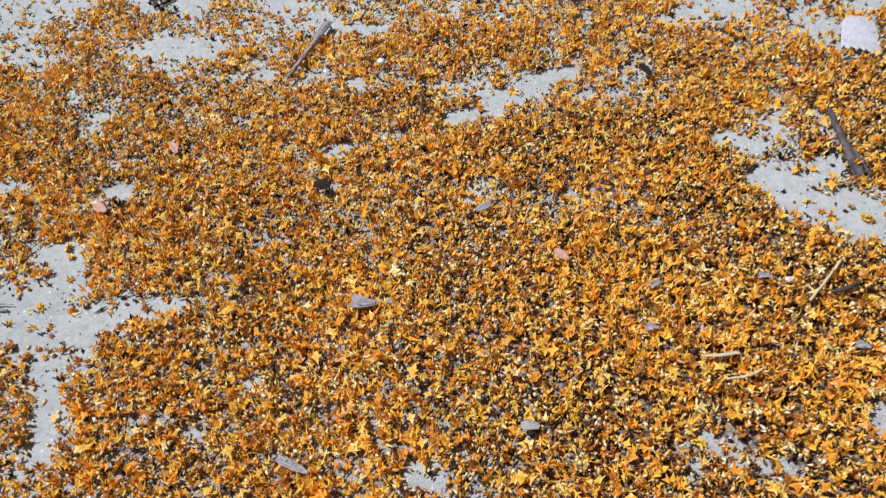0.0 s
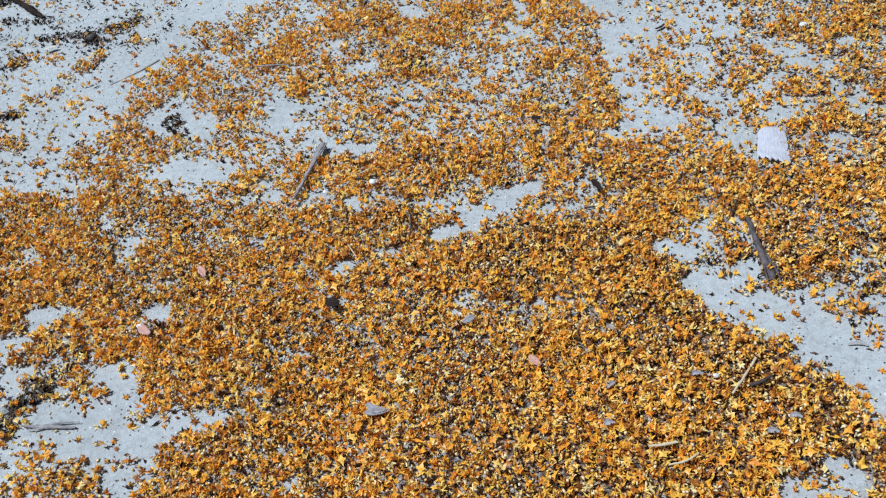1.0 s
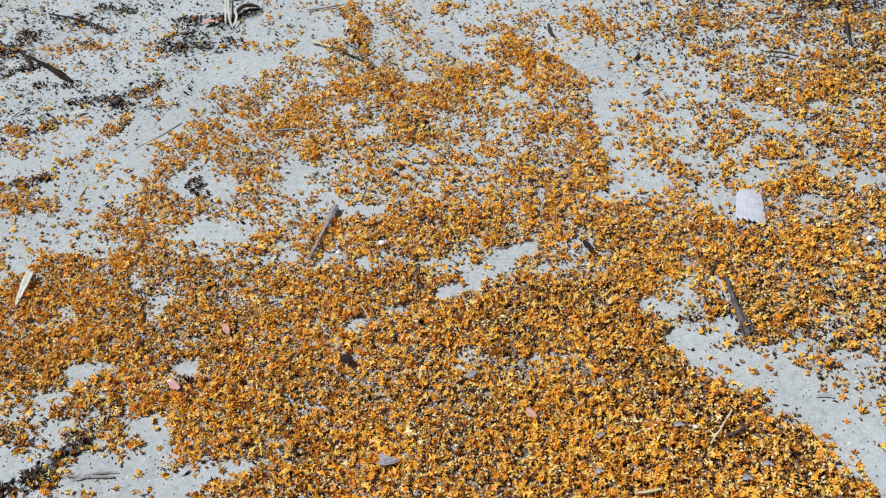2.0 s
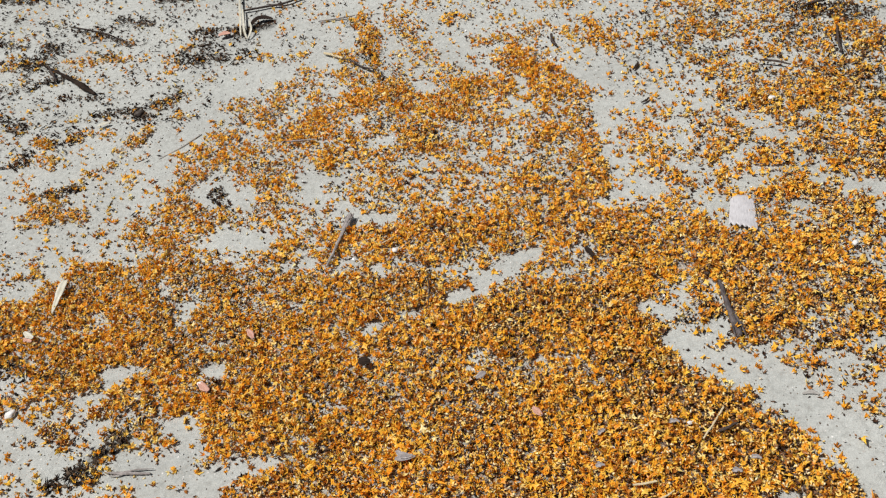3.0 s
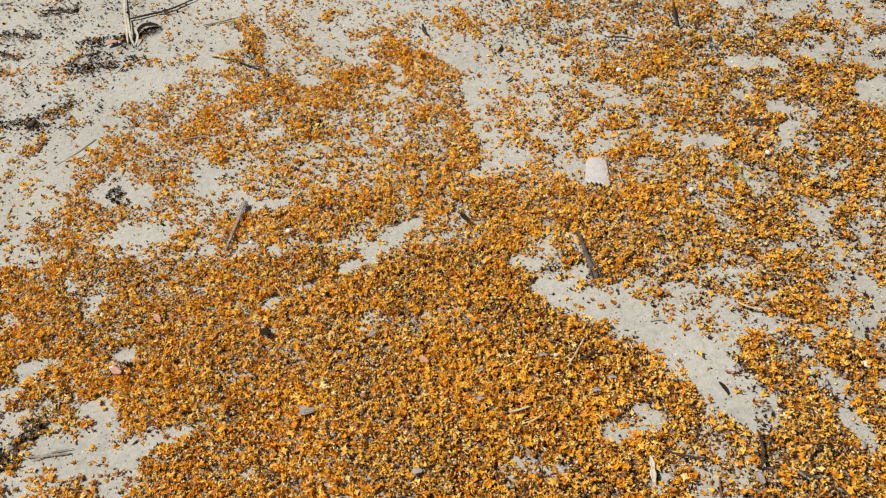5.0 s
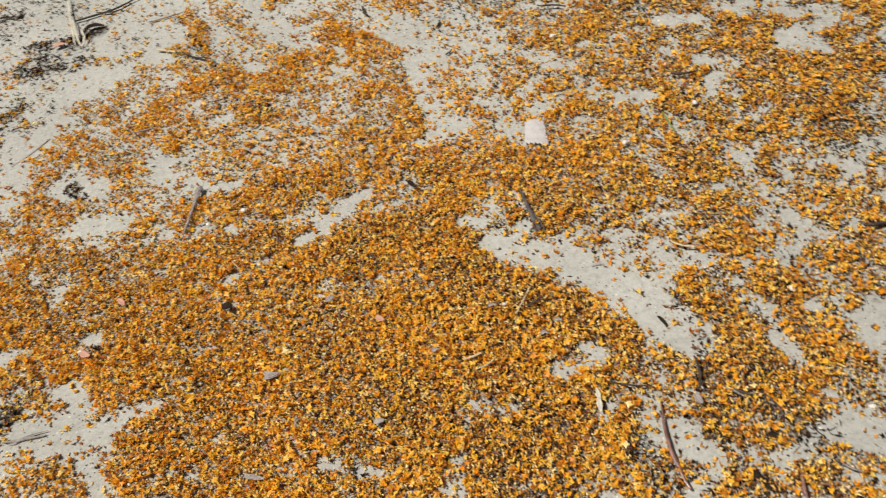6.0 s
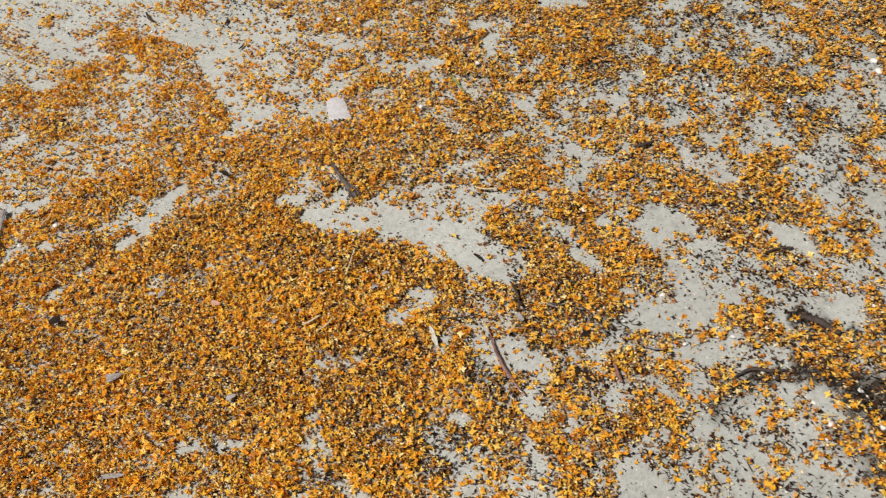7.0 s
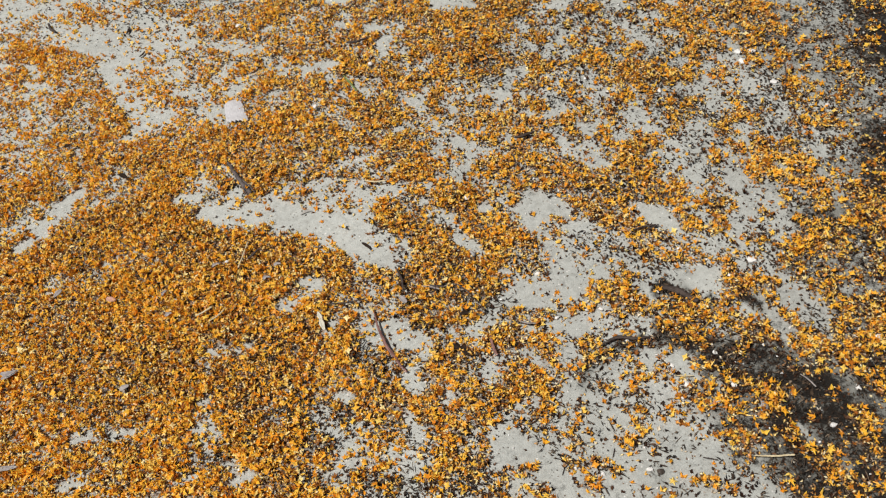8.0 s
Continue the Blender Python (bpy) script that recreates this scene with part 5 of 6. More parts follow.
BUDS = [grain_shape(rng, 0.0076 * k, 0.0022 * w) for k, w in ((1.0, 1.0), (1.1, 0.85), (0.85, 1.1), (1.2, 0.8), (0.75, 1.0), (1.0, 0.7))]
SHRIVELLED = [crumb_shape(rng, 0.0085, 0.0018) for _ in range(3)] + [grain_shape(rng, 0.0055, 0.0018) for _ in range(4)]
HUSKS = [grain_shape(rng, 0.0042, 0.0016) for _ in range(4)] + [grain_shape(rng, 0.0056, 0.0017) for _ in range(2)] + [crumb_shape(rng, 0.0085, 0.0014)]
FIBRES = [bud_shape(rng, 0.018, 0.0008, 3)] + [crumb_shape(rng, 0.012, 0.0012) for _ in range(4)] + [grain_shape(rng, 0.0065, 0.0022) for _ in range(3)]
CHIPS = [crumb_shape(rng, 0.0040, 0.0016) for _ in range(6)]
WEST, EAST, SOUTH, NORTH = -2.3, 2.8, -1.5, 3.3
AREA = (EAST - WEST) * (NORTH - SOUTH)


def candidates(per_m2):
    n = int(AREA * per_m2)
    px, py = rng.uniform(WEST, EAST, n), rng.uniform(SOUTH, NORTH, n)
    near = fall_distance(px, py) < 0.75
    return px[near], py[near]


# fresh flowers
x, y = candidates(32000)
c = clumps(flower_cover(x, y), x, y)
chance = np.minimum(-np.log(1 - np.minimum(c, 0.93) * 0.94) / 2.1, 1.0)
chance = chance * (1 - 0.45 * brown_patches(x, y))
keep = rng.random(len(x)) < chance
x, y, c = x[keep], y[keep], c[keep]
z = ground_height(x, y) + rng.random(len(x)) ** 1.1 * 0.011 * np.clip(c - 0.2, 0, 1)
lone = np.nonzero((flower_cover(x, y) < 0.2) & (c < 0.35) & (x > -0.7) & (x < 1.3) & (y > -0.5) & (y < 1.3))[0][:290]
rest = np.ones(len(x), bool)
rest[lone] = False
lone_places = np.stack((x[lone], y[lone]), 1)
mesh = scatter("fallen_flowers", OPEN_FLOWERS, x[rest], y[rest], z[rest], rng.uniform(0.72, 1.14, rest.sum()), 0.8, PETAL, rng)
tagged(new("fallen_flowers", mesh), "thick carpet of fallen golden orange star-shaped flowers on sand", "flowers", kind="stuff")

# shut buds and seeds between and under them
x, y = candidates(52000)
c = clumps(flower_cover(x, y), x, y)
chance = np.clip(0.9 * c ** 1.3 * (0.6 + 0.6 * brown_patches(x, y)) * (0.4 + 0.6 * fresh(x, y)), 0, 1)
keep = rng.random(len(x)) < chance
x, y, c = x[keep], y[keep], c[keep]
z = ground_height(x, y) + rng.random(len(x)) ** 0.7 * 0.0135 * np.clip(c - 0.2, 0, 1)
mesh = scatter("dried_buds", BUDS, x, y, z, rng.uniform(0.6, 1.2, len(x)), 0.35, BUD, rng, True)
tagged(new("dried_buds", mesh), "small tan, cream and brown dried buds among the flowers", "buds", kind="stuff")

# brown, withered flowers and husks
x, y = candidates(19000)
c, d = clumps(flower_cover(x, y), x, y), litter_cover(x, y)
silty = np.clip(cover(stain, x, y, 0.2 * seaward(x, y)) * 1.3 - 0.15, 0, 1)
chance = np.clip(0.46 * c ** 1.2 * (0.5 + 0.9 * brown_patches(x, y)) * fresh(x, y) + 1.7 * seaward(x, y) * np.minimum(c, 0.6) + 0.7 * clumped(np.clip(d - 0.1, 0, 1), x, y, 0.05, 63, 7.0) * (1 - 0.4 * silty), 0, 1)
keep = rng.random(len(x)) < chance
x, y, c = x[keep], y[keep], c[keep]
z = ground_height(x, y) + rng.random(len(x)) * 0.005 * np.clip(c - 0.2, 0, 1)
mesh = scatter("withered_flowers", CRUMPLED + SHRIVELLED, x, y, z, rng.uniform(0.55, 1.2, len(x)), 0.3, WITHERED, rng)
tagged(new("withered_flowers", mesh), "brown withered flowers and husks mixed among the fresh ones", "flowers", kind="stuff")

# small dark husks strewn over the bare sand
x, y = candidates(13500)
d = litter_cover(x, y)
west = np.clip((0.1 - x) * 1.2, 0, 1) * np.clip((y - 0.9) * 1.5, 0, 1)
near = np.clip(clumps(flower_cover(x, y), x, y) * 3, 0, 1)
near = near * (1 + 4.5 * seaward(x, y))
chance = np.clip(0.14 + 0.16 * near + 0.30 * west + 1.2 * clumped(np.clip(d - 0.1, 0, 1), x, y, 0.04, 65, 5.0), 0, 1) * np.clip(soft_noise(x, y, 0.07, 71, 3) * 3.2 - 1.0, 0.12, 1.6)
chance *= fall_edge(x, y, 15)
keep = rng.random(len(x)) < chance
x, y = x[keep], y[keep]
mesh = scatter("dark_husks", HUSKS, x, y, ground_height(x, y) - 0.0004, 0.2 + 0.9 * rng.random(len(x)) ** 2.6 + 0.55 * seaward(x, y) * np.clip(flower_cover(x, y) * 2, 0, 1), 0.12, SPECK, rng)
tagged(new("dark_husks", mesh), "small dark seed husks strewn over pale sand", "debris", kind="stuff")

# dark fibres and mulch
x, y = candidates(34000)
d = litter_cover(x, y)
chance = np.clip(clumped(np.clip(d - 0.12, 0, 1), x, y, 0.06, 77, 9.0), 0.004, 1)
chance *= fall_edge(x, y, 16)
keep = rng.random(len(x)) < chance
x, y = x[keep], y[keep]
mesh = scatter("dark_mulch", FIBRES, x, y, ground_height(x, y) + rng.random(len(x)) * (0.003 + 0.011 * np.clip(flower_cover(x, y) - 0.2, 0, 1)), rng.uniform(0.45, 1.3, len(x)) * (1 + 0.3 * np.clip(-2 * x, 0, 1)), 0.08, FIBRE, rng)
tagged(new("dark_mulch", mesh), "dark rotted plant fibres and mulch lying on sand", "debris", kind="stuff")

# white shell crumbs
x, y = candidates(2300)
east = np.clip(x - 0.2, 0, 1) * 0.6
keep = rng.random(len(x)) < (0.4 + east + 0.5 * cover(stain, x, y, 0.2 * seaward(x, y))) * fall_edge(x, y, 17)
x, y = x[keep], y[keep]
sizes = 0.25 + 1.5 * rng.random(len(x)) ** 6
mesh = scatter("shell_fragments", CHIPS, x, y, ground_height(x, y) + 0.006 * np.clip(flower_cover(x, y), 0, 1), sizes, 0.5, SHELL_BIT, rng)
tagged(new("shell_fragments", mesh), "tiny white broken shell fragments scattered over sand", "shells", kind="stuff")

# flowers lying alone on the bare sand
LONE_FORMS = []
for p, k, notch, cup, curl, length in FLOWER_FORMS:
    v, f, a = flower_shape(rng, p, 0.0070 * k, notch, min(max(cup, 0.05), 0.6), max(curl, -0.4), 0, True)
    low = v[:, 2].min()
    corolla = arrays_to_mesh("corolla", v - np.array((0, 0, low)), f, PETAL, along=a)
    v, f, a = bud_shape(rng, 0.0055, 0.0013, 6)
    stem = arrays_to_mesh("tube", v[:, [2, 1, 0]] + np.array((0, 0, -low - 0.0022)), f, PETAL, True, a * 0)
    LONE_FORMS.append((corolla, stem))
for px, py in lone_places:
    ob = new("fallen_flower")
    for name, mesh in zip(("corolla", "tube"), LONE_FORMS[rng.integers(0, len(LONE_FORMS))]):
        piece = new(name, mesh)
        piece.parent = ob
    s = rng.uniform(0.75, 1.12)
    ob.matrix_world = pose(px, py, float(ground_height(np.array([px]), np.array([py]))[0]) + 0.0004, rng.normal(0, 16), rng.normal(0, 16), rng.uniform(0, 360)) @ Matrix.Scale(s, 4)
    tagged(ob, "single golden orange star-shaped flower on bare sand", "flower", "flowers lying singly on the sand")


# ---- sticks, leaves and pebbles ----
def height(px, py):
    return float(ground_height(np.array([px]), np.array([py]))[0])


def pile(px, py):
    """How thick the flowers lie at a place."""
    return 0.006 * float(np.clip(flower_cover(np.array([px]), np.array([py]))[0] - 0.3, 0, 1))


def link(name, bm, mat, origin, heading, parent=None, smooth=True):
    mesh = bpy.data.meshes.new(name)
    bmesh.ops.recalc_face_normals(bm, faces=bm.faces)
    bm.to_mesh(mesh)
    bm.free()
    mesh.materials.append(mat)
    mesh.polygons.foreach_set("use_smooth", [smooth] * len(mesh.polygons))
    ob = new(name, mesh)
    if parent is None:
        ob.matrix_world = Matrix.Translation(origin) @ Matrix.Rotation(heading, 4, "Z")
    else:
        ob.parent = parent
    return ob


def bezier(points, n):
    """A smooth line of n points through the given ones."""
    pts = [Vector(p) for p in points]
    if len(pts) == 2:
        pts.insert(1, (pts[0] + pts[1]) / 2)
    out = []
    for i in range(n):
        u = i / (n - 1) * (len(pts) - 1)
        k = min(int(u), len(pts) - 2)
        f = u - k
        p0, p1, p2, p3 = pts[max(k - 1, 0)], pts[k], pts[k + 1], pts[min(k + 2, len(pts) - 1)]
        out.append(0.5 * (2 * p1 + (p2 - p0) * f + (2 * p0 - 5 * p1 + 4 * p2 - p3) * f * f + (3 * p1 - p0 - 3 * p2 + p3) * f ** 3))
    return out


def tube(bm, line, radii, sides=9, rough=0.18, flat=1.0, seed=0):
    """A knotty tube along a line, its radius given at even steps along it; flat squeezes it in height."""
    r = random.Random(seed)
    n = len(line)
    rings = []
    lumps = [r.uniform(1 - rough, 1 + rough) for _ in range(sides)]
    for i, p in enumerate(line):
        t = (line[min(i + 1, n - 1)] - line[max(i - 1, 0)]).normalized()
        side = t.cross(Vector((0, 0, 1))).normalized()
        up = side.cross(t)
        u = i / (n - 1) * (len(radii) - 1)
        k = min(int(u), len(radii) - 2)
        rad = radii[k] + (radii[k + 1] - radii[k]) * (u - k)
        ring = []
        for s in range(sides):
            a = 2 * math.pi * s / sides
            q = rad * lumps[s] * r.uniform(1 - rough, 1 + rough)
            ring.append(bm.verts.new(p + side * (q * math.cos(a)) + up * (q * math.sin(a) * flat)))
        rings.append(ring)
    for a, b in zip(rings, rings[1:]):
        for s in range(sides):
            bm.faces.new((a[s], a[(s + 1) % sides], b[(s + 1) % sides], b[s]))
    bm.faces.new(rings[0][::-1])
    bm.faces.new(rings[-1])


def local_line(places, lift):
    """Places on the sand, and the heights of the line over it, in the thing's own frame: origin at the first, x towards the last."""
    (ax, ay), (bx, by) = places[0], places[-1]
    heading = math.atan2(by - ay, bx - ax)
    base = height(ax, ay)
    turn = Matrix.Rotation(-heading, 3, "Z")
    line = []
    for k, (px, py) in enumerate(places):
        h = lift[k] if isinstance(lift, tuple) else lift
        line.append(turn @ Vector((px - ax, py - ay, height(px, py) - base + h + pile(px, py))))
    return line, Vector((ax, ay, base)), heading


def stick(name, places, radii, lift, mat, label, category="stick", flat=0.8, rough=0.16, seed=1, splinters=(), sides=10):
    """A bare stick along places on the sand. splinters: thinner strands from a share of its length, side offset at the end, and radius."""
    line, origin, heading = local_line(places, lift)
    bm = bmesh.new()
    curve = bezier(line, 26)
    r = random.Random(seed)
    for i, p in enumerate(curve):
        p.y += r.uniform(-1, 1) * max(radii) * 0.12
    tube(bm, curve, [0.72 * q for q in radii], sides, rough, flat, seed)
    ob = tagged(link(name, bm, mat, origin, heading), label, category)
    for k, (start, end, off, rad) in enumerate(splinters):
        total = curve[-1] - curve[0]
        a, b = curve[0] + total * start, curve[0] + total * end
        b = b + Vector((0, off, 0.002))
        mid = (a + b) / 2 + Vector((0, off * 0.2, 0.001))
        rad *= 0.72
        bm = bmesh.new()
        tube(bm, bezier((a, mid, b), 12), (rad, rad * 0.9, rad * 0.35), 7, 0.2, 0.8, seed + k + 5)
        link("splinter", bm, mat, None, 0, ob)
    return ob


def blade(name, places, widths, lift, mat, label, category="leaf", fold=0.35, thick=0.0006, seed=1, ragged=0.1):
    """A dry leaf or grass blade: a folded, slightly curled strip of real thickness."""
    line, origin, heading = local_line(places, lift)
    r = random.Random(seed)
    n = 16
    curve = bezier(line, n)
    bm = bmesh.new()
    rows = []
    for i, p in enumerate(curve):
        t = (curve[min(i + 1, n - 1)] - curve[max(i - 1, 0)]).normalized()
        side = t.cross(Vector((0, 0, 1))).normalized()
        u = i / (n - 1) * (len(widths) - 1)
        k = min(int(u), len(widths) - 2)
        w = max(widths[k] + (widths[k + 1] - widths[k]) * (u - k), 0.0003)
        row = []
        for s in (-1, -0.5, 0, 0.5, 1):
            q = w * s * r.uniform(1 - ragged, 1 + ragged)
            row.append(p + side * q + Vector((0, 0, abs(s) * w * fold + r.uniform(-1, 1) * w * 0.05)))
        rows.append(row)
    top = [[bm.verts.new(p + Vector((0, 0, thick))) for p in row] for row in rows]
    low = [[bm.verts.new(p) for p in row] for row in rows]
    m = 5
    for i in range(n - 1):
        for s in range(m - 1):
            bm.faces.new((top[i][s], top[i][s + 1], top[i + 1][s + 1], top[i + 1][s]))
            bm.faces.new((low[i][s], low[i + 1][s], low[i + 1][s + 1], low[i][s + 1]))
        bm.faces.new((top[i][0], top[i + 1][0], low[i + 1][0], low[i][0]))
        bm.faces.new((top[i][m - 1], low[i][m - 1], low[i + 1][m - 1], top[i + 1][m - 1]))
    for i in (0, n - 1):
        for s in range(m - 1):
            bm.faces.new((top[i][s], low[i][s], low[i][s + 1], top[i][s + 1]))
    return tagged(link(name, bm, mat, origin, heading), label, category)


def pebble(place, size, mat, label, seed, squash=0.65, lift=0.0, category="pebble"):
    """A worn, uneven stone, a little sunk into the sand."""
    bm = bmesh.new()
    bmesh.ops.create_icosphere(bm, subdivisions=3, radius=1.0)
    noise.seed_set(seed)
    for v in bm.verts:
        k = 1 + 0.28 * noise.noise(v.co * 1.3 + Vector((seed, 0, 0))) + 0.06 * noise.noise(v.co * 5)
        v.co = Vector((v.co.x * size[0], v.co.y * size[1], v.co.z * squash * min(size))) * k
    px, py = place
    ob = link("pebble", bm, mat, (px, py, height(px, py) + squash * min(size) * 0.6 + lift + pile(px, py)), seed * 0.7)
    return tagged(ob, label, category)


def shell_chip(place, size, label, seed):
    """A flat, slightly bent chip of shell with a broken outline."""
    r = random.Random(seed)
    bm = bmesh.new()
    n = r.randint(5, 7)
    ring = []
    for k in range(n):
        a = 2 * math.pi * (k + r.uniform(-0.25, 0.25)) / n
        q = size * r.uniform(0.6, 1.05)
        ring.append((q * math.cos(a), 0.7 * q * math.sin(a)))
    top = [bm.verts.new((u, v, 0.0016 + size * 0.12 * r.uniform(0, 1))) for u, v in ring]
    low = [bm.verts.new((u * 1.04, v * 1.04, -0.0008)) for u, v in ring]
    crown = bm.verts.new((size * r.uniform(-0.2, 0.2), size * r.uniform(-0.1, 0.1), 0.0020 + size * 0.28))
    for k in range(n):
        m = (k + 1) % n
        bm.faces.new((crown, top[k], top[m]))
        bm.faces.new((top[k], low[k], low[m], top[m]))
    bm.faces.new(low[::-1])
    px, py = place
    return tagged(link("shell_chip", bm, PEBBLE_WHITE, (px, py, height(px, py) + 0.0008 + pile(px, py)), seed * 1.3, smooth=False), label, "shell", "shell chips on the sand")


# the two larger sticks
stick("driftwood_stick", [(-0.164, 1.098), (-0.184, 1.042), (-0.212, 0.971)], (0.0075, 0.0062, 0.0055, 0.0045, 0.0035), (0.009, 0.010, 0.010), DRIFTWOOD,
      "weathered grey driftwood stick with a frayed end among flowers", splinters=((0.45, -0.02, 0.007, 0.0035), (0.4, 0.02, -0.005, 0.0028)), seed=3)
stick("driftwood_stick", [(0.454, 0.669), (0.454, 0.722), (0.458, 0.784)], (0.0060, 0.0078, 0.0056, 0.0050, 0.0034), (0.007, 0.008, 0.010), GREYBROWN,
      "dark brown weathered stick at the edge of bare sand", splinters=((0.5, -0.02, -0.008, 0.0035), (0.45, -0.06, 0.009, 0.0026), (0.35, 0.08, -0.013, 0.0016)), seed=8)
# straws
stick("straw", [(0.386, 0.547), (0.366, 0.526), (0.342, 0.503)], (0.0024, 0.0023, 0.002), 0.013, STRAW, "short pale yellow dry straw on the flowers", "straw", seed=4, sides=7)
stick("straw", [(0.658, 0.541), (0.672, 0.525), (0.690, 0.513)], (0.0022, 0.0026, 0.002), 0.010, STRAW, "small bent cream-coloured straw on the flowers", "straw", seed=5, sides=7)
stick("straw", [(0.226, 0.451), (0.242, 0.450), (0.260, 0.451)], (0.0022, 0.0028, 0.0024), 0.011, STRAW, "flat tan straw piece among the flowers", "straw", seed=6, flat=0.5, sides=7)
stick("straw", [(0.803, -0.348), (0.828, -0.368), (0.852, -0.384)], (0.0015, 0.0026, 0.0022), 0.006, STRAW, "thin pale straw on dark silty sand", "straw", seed=7, sides=7)
stick("twig", [(0.367, 0.511), (0.380, 0.514), (0.396, 0.520)], (0.0030, 0.0036, 0.0022), 0.011, DARKWOOD, "short dark grey twig among the flowers", "twig", seed=9, sides=8)
stick("straw", [(0.242, 0.424), (0.263, 0.426), (0.280, 0.433)], (0.0016, 0.0022, 0.0014), 0.012, STRAW, "small tan straw among the flowers", "straw", seed=10, sides=7)
stick("straw", [(-0.651, 0.967), (-0.638, 0.950), (-0.631, 0.927)], (0.0012, 0.0016, 0.001), 0.012, STRAW, "thin curved pale straw on the flowers", "straw", seed=62, sides=6)
stick("straw", [(-0.106, 1.002), (-0.095, 1.006), (-0.082, 1.013)], (0.0012, 0.0016, 0.001), 0.012, STRAW, "thin pale straw on the flowers", "straw", seed=63, sides=6)
# pale broken shell
def broken_shell(corner, along_to, length, width):
    """A thin curved plate, rounded at one end and broken into teeth at the other."""
    (ax, ay), (bx, by) = corner, along_to
    heading = math.atan2(by - ay, bx - ax)
    r = random.Random(21)
    bm = bmesh.new()
    cols, rows = 25, 14
    teeth = []
    for j in range(cols):
        v = j / (cols - 1)
        notch = 0.07 * abs(math.sin(v * 17.0)) + 0.05 * abs(math.sin(v * 41.0 + 1.0)) + r.uniform(0, 0.04)
        teeth.append(0.86 + 0.10 * v + 0.30 * max(v - 0.72, 0) / 0.28 - notch)
    top, low = [], []
    for j in range(cols):
        v = j / (cols - 1) * 2 - 1
        a, b = [], []
        begin = 0.10 * abs(v) ** 4 + r.uniform(0, 0.012)
        for i in range(rows):
            u = begin + (teeth[j] - begin) * i / (rows - 1)
            z = 0.0050 + 0.002 * (1 - v * v) + 0.0015 * math.sin(u * 2.6) + 0.0002 * math.sin(v * 30) + r.uniform(-1, 1) * 0.00025
            spreading = 0.76 + 0.44 * u - 0.22 * u * u + r.uniform(-0.012, 0.012)
            a.append(bm.verts.new((u * length, v * width / 2 * spreading, z)))
            b.append(bm.verts.new((u * length, v * width / 2 * spreading, z - 0.0014)))
        top.append(a)
        low.append(b)
    for j in range(cols - 1):
        for i in range(rows - 1):
            bm.faces.new((top[j][i], top[j][i + 1], top[j + 1][i + 1], top[j + 1][i]))
            bm.faces.new((low[j][i], low[j + 1][i], low[j + 1][i + 1], low[j][i + 1]))
        for i in (0, rows - 1):
            bm.faces.new((top[j][i], top[j + 1][i], low[j + 1][i], low[j][i]))
    for j in (0, cols - 1):
        for i in range(rows - 1):
            bm.faces.new((top[j][i], low[j][i], low[j][i + 1], top[j][i + 1]))
    ob = link("broken_shell", bm, FLAKE, (ax, ay, height(ax, ay) + 0.001), heading)
    tagged(ob, "greyish white broken shell plate with a jagged edge", "shell")


broken_shell((0.561, 0.968), (0.533, 0.88), 0.095, 0.050)
# pale leaf on the flowers
blade("dry_leaf", [(-0.736, 1.060), (-0.740, 1.025), (-0.746, 0.980)], (0.005, 0.0085, 0.0075, 0.005, 0.001), 0.013, PALELEAF, "narrow bleached cream leaf on the flowers", seed=2)
# the bundle of bleached grass, dark curled leaf and twigs on the far sand
blade("dry_grass_blade", [(-0.453, 2.101), (-0.445, 1.965), (-0.435, 1.826)], (0.0008, 0.0022, 0.003, 0.003, 0.0015), (0.008, 0.012, 0.006), PALELEAF, "bleached pale dry grass blade on sand", "grass", seed=5)
blade("dry_grass_blade", [(-0.436, 1.947), (-0.426, 1.848), (-0.418, 1.809)], (0.002, 0.003, 0.002), (0.012, 0.012, 0.006), PALELEAF, "thin bleached dry grass blade on sand", "grass", seed=6)
blade("dry_grass_blade", [(-0.413, 1.875), (-0.405, 1.835), (-0.415, 1.808)], (0.002, 0.003, 0.0015), (0.014, 0.014, 0.006), PALELEAF, "short curled pale grass blade on sand", "grass", seed=7)
blade("curled_leaf", [(-0.414, 1.854), (-0.390, 1.883), (-0.351, 1.873)], (0.003, 0.007, 0.008, 0.003), (0.004, 0.008, 0.005), BROWNLEAF, "dark brown curled dead leaf on sand", seed=8, fold=0.8)
stick("twig", [(-0.436, 1.947), (-0.379, 1.945), (-0.316, 1.942), (-0.244, 1.965)], (0.004, 0.005, 0.0045, 0.003), 0.008, DARKWOOD, "long dark grey twig on sand", "twig", seed=12)
stick("twig", [(-0.371, 1.956), (-0.315, 1.925), (-0.268, 1.940)], (0.002, 0.003, 0.002), 0.008, DARKWOOD, "thin dark side twig on sand", "twig", seed=13)
stick("twig", [(-0.230, 1.821), (-0.178, 1.814), (-0.133, 1.810)], (0.0025, 0.0035, 0.002), 0.005, DRIFTWOOD, "thin grey twig on sand", "twig", seed=14)
blade("leaf_scrap", [(-0.493, 1.840), (-0.478, 1.844), (-0.462, 1.841)], (0.004, 0.009, 0.003), 0.010, PINKLEAF, "small pink dried leaf scrap on litter", seed=15)
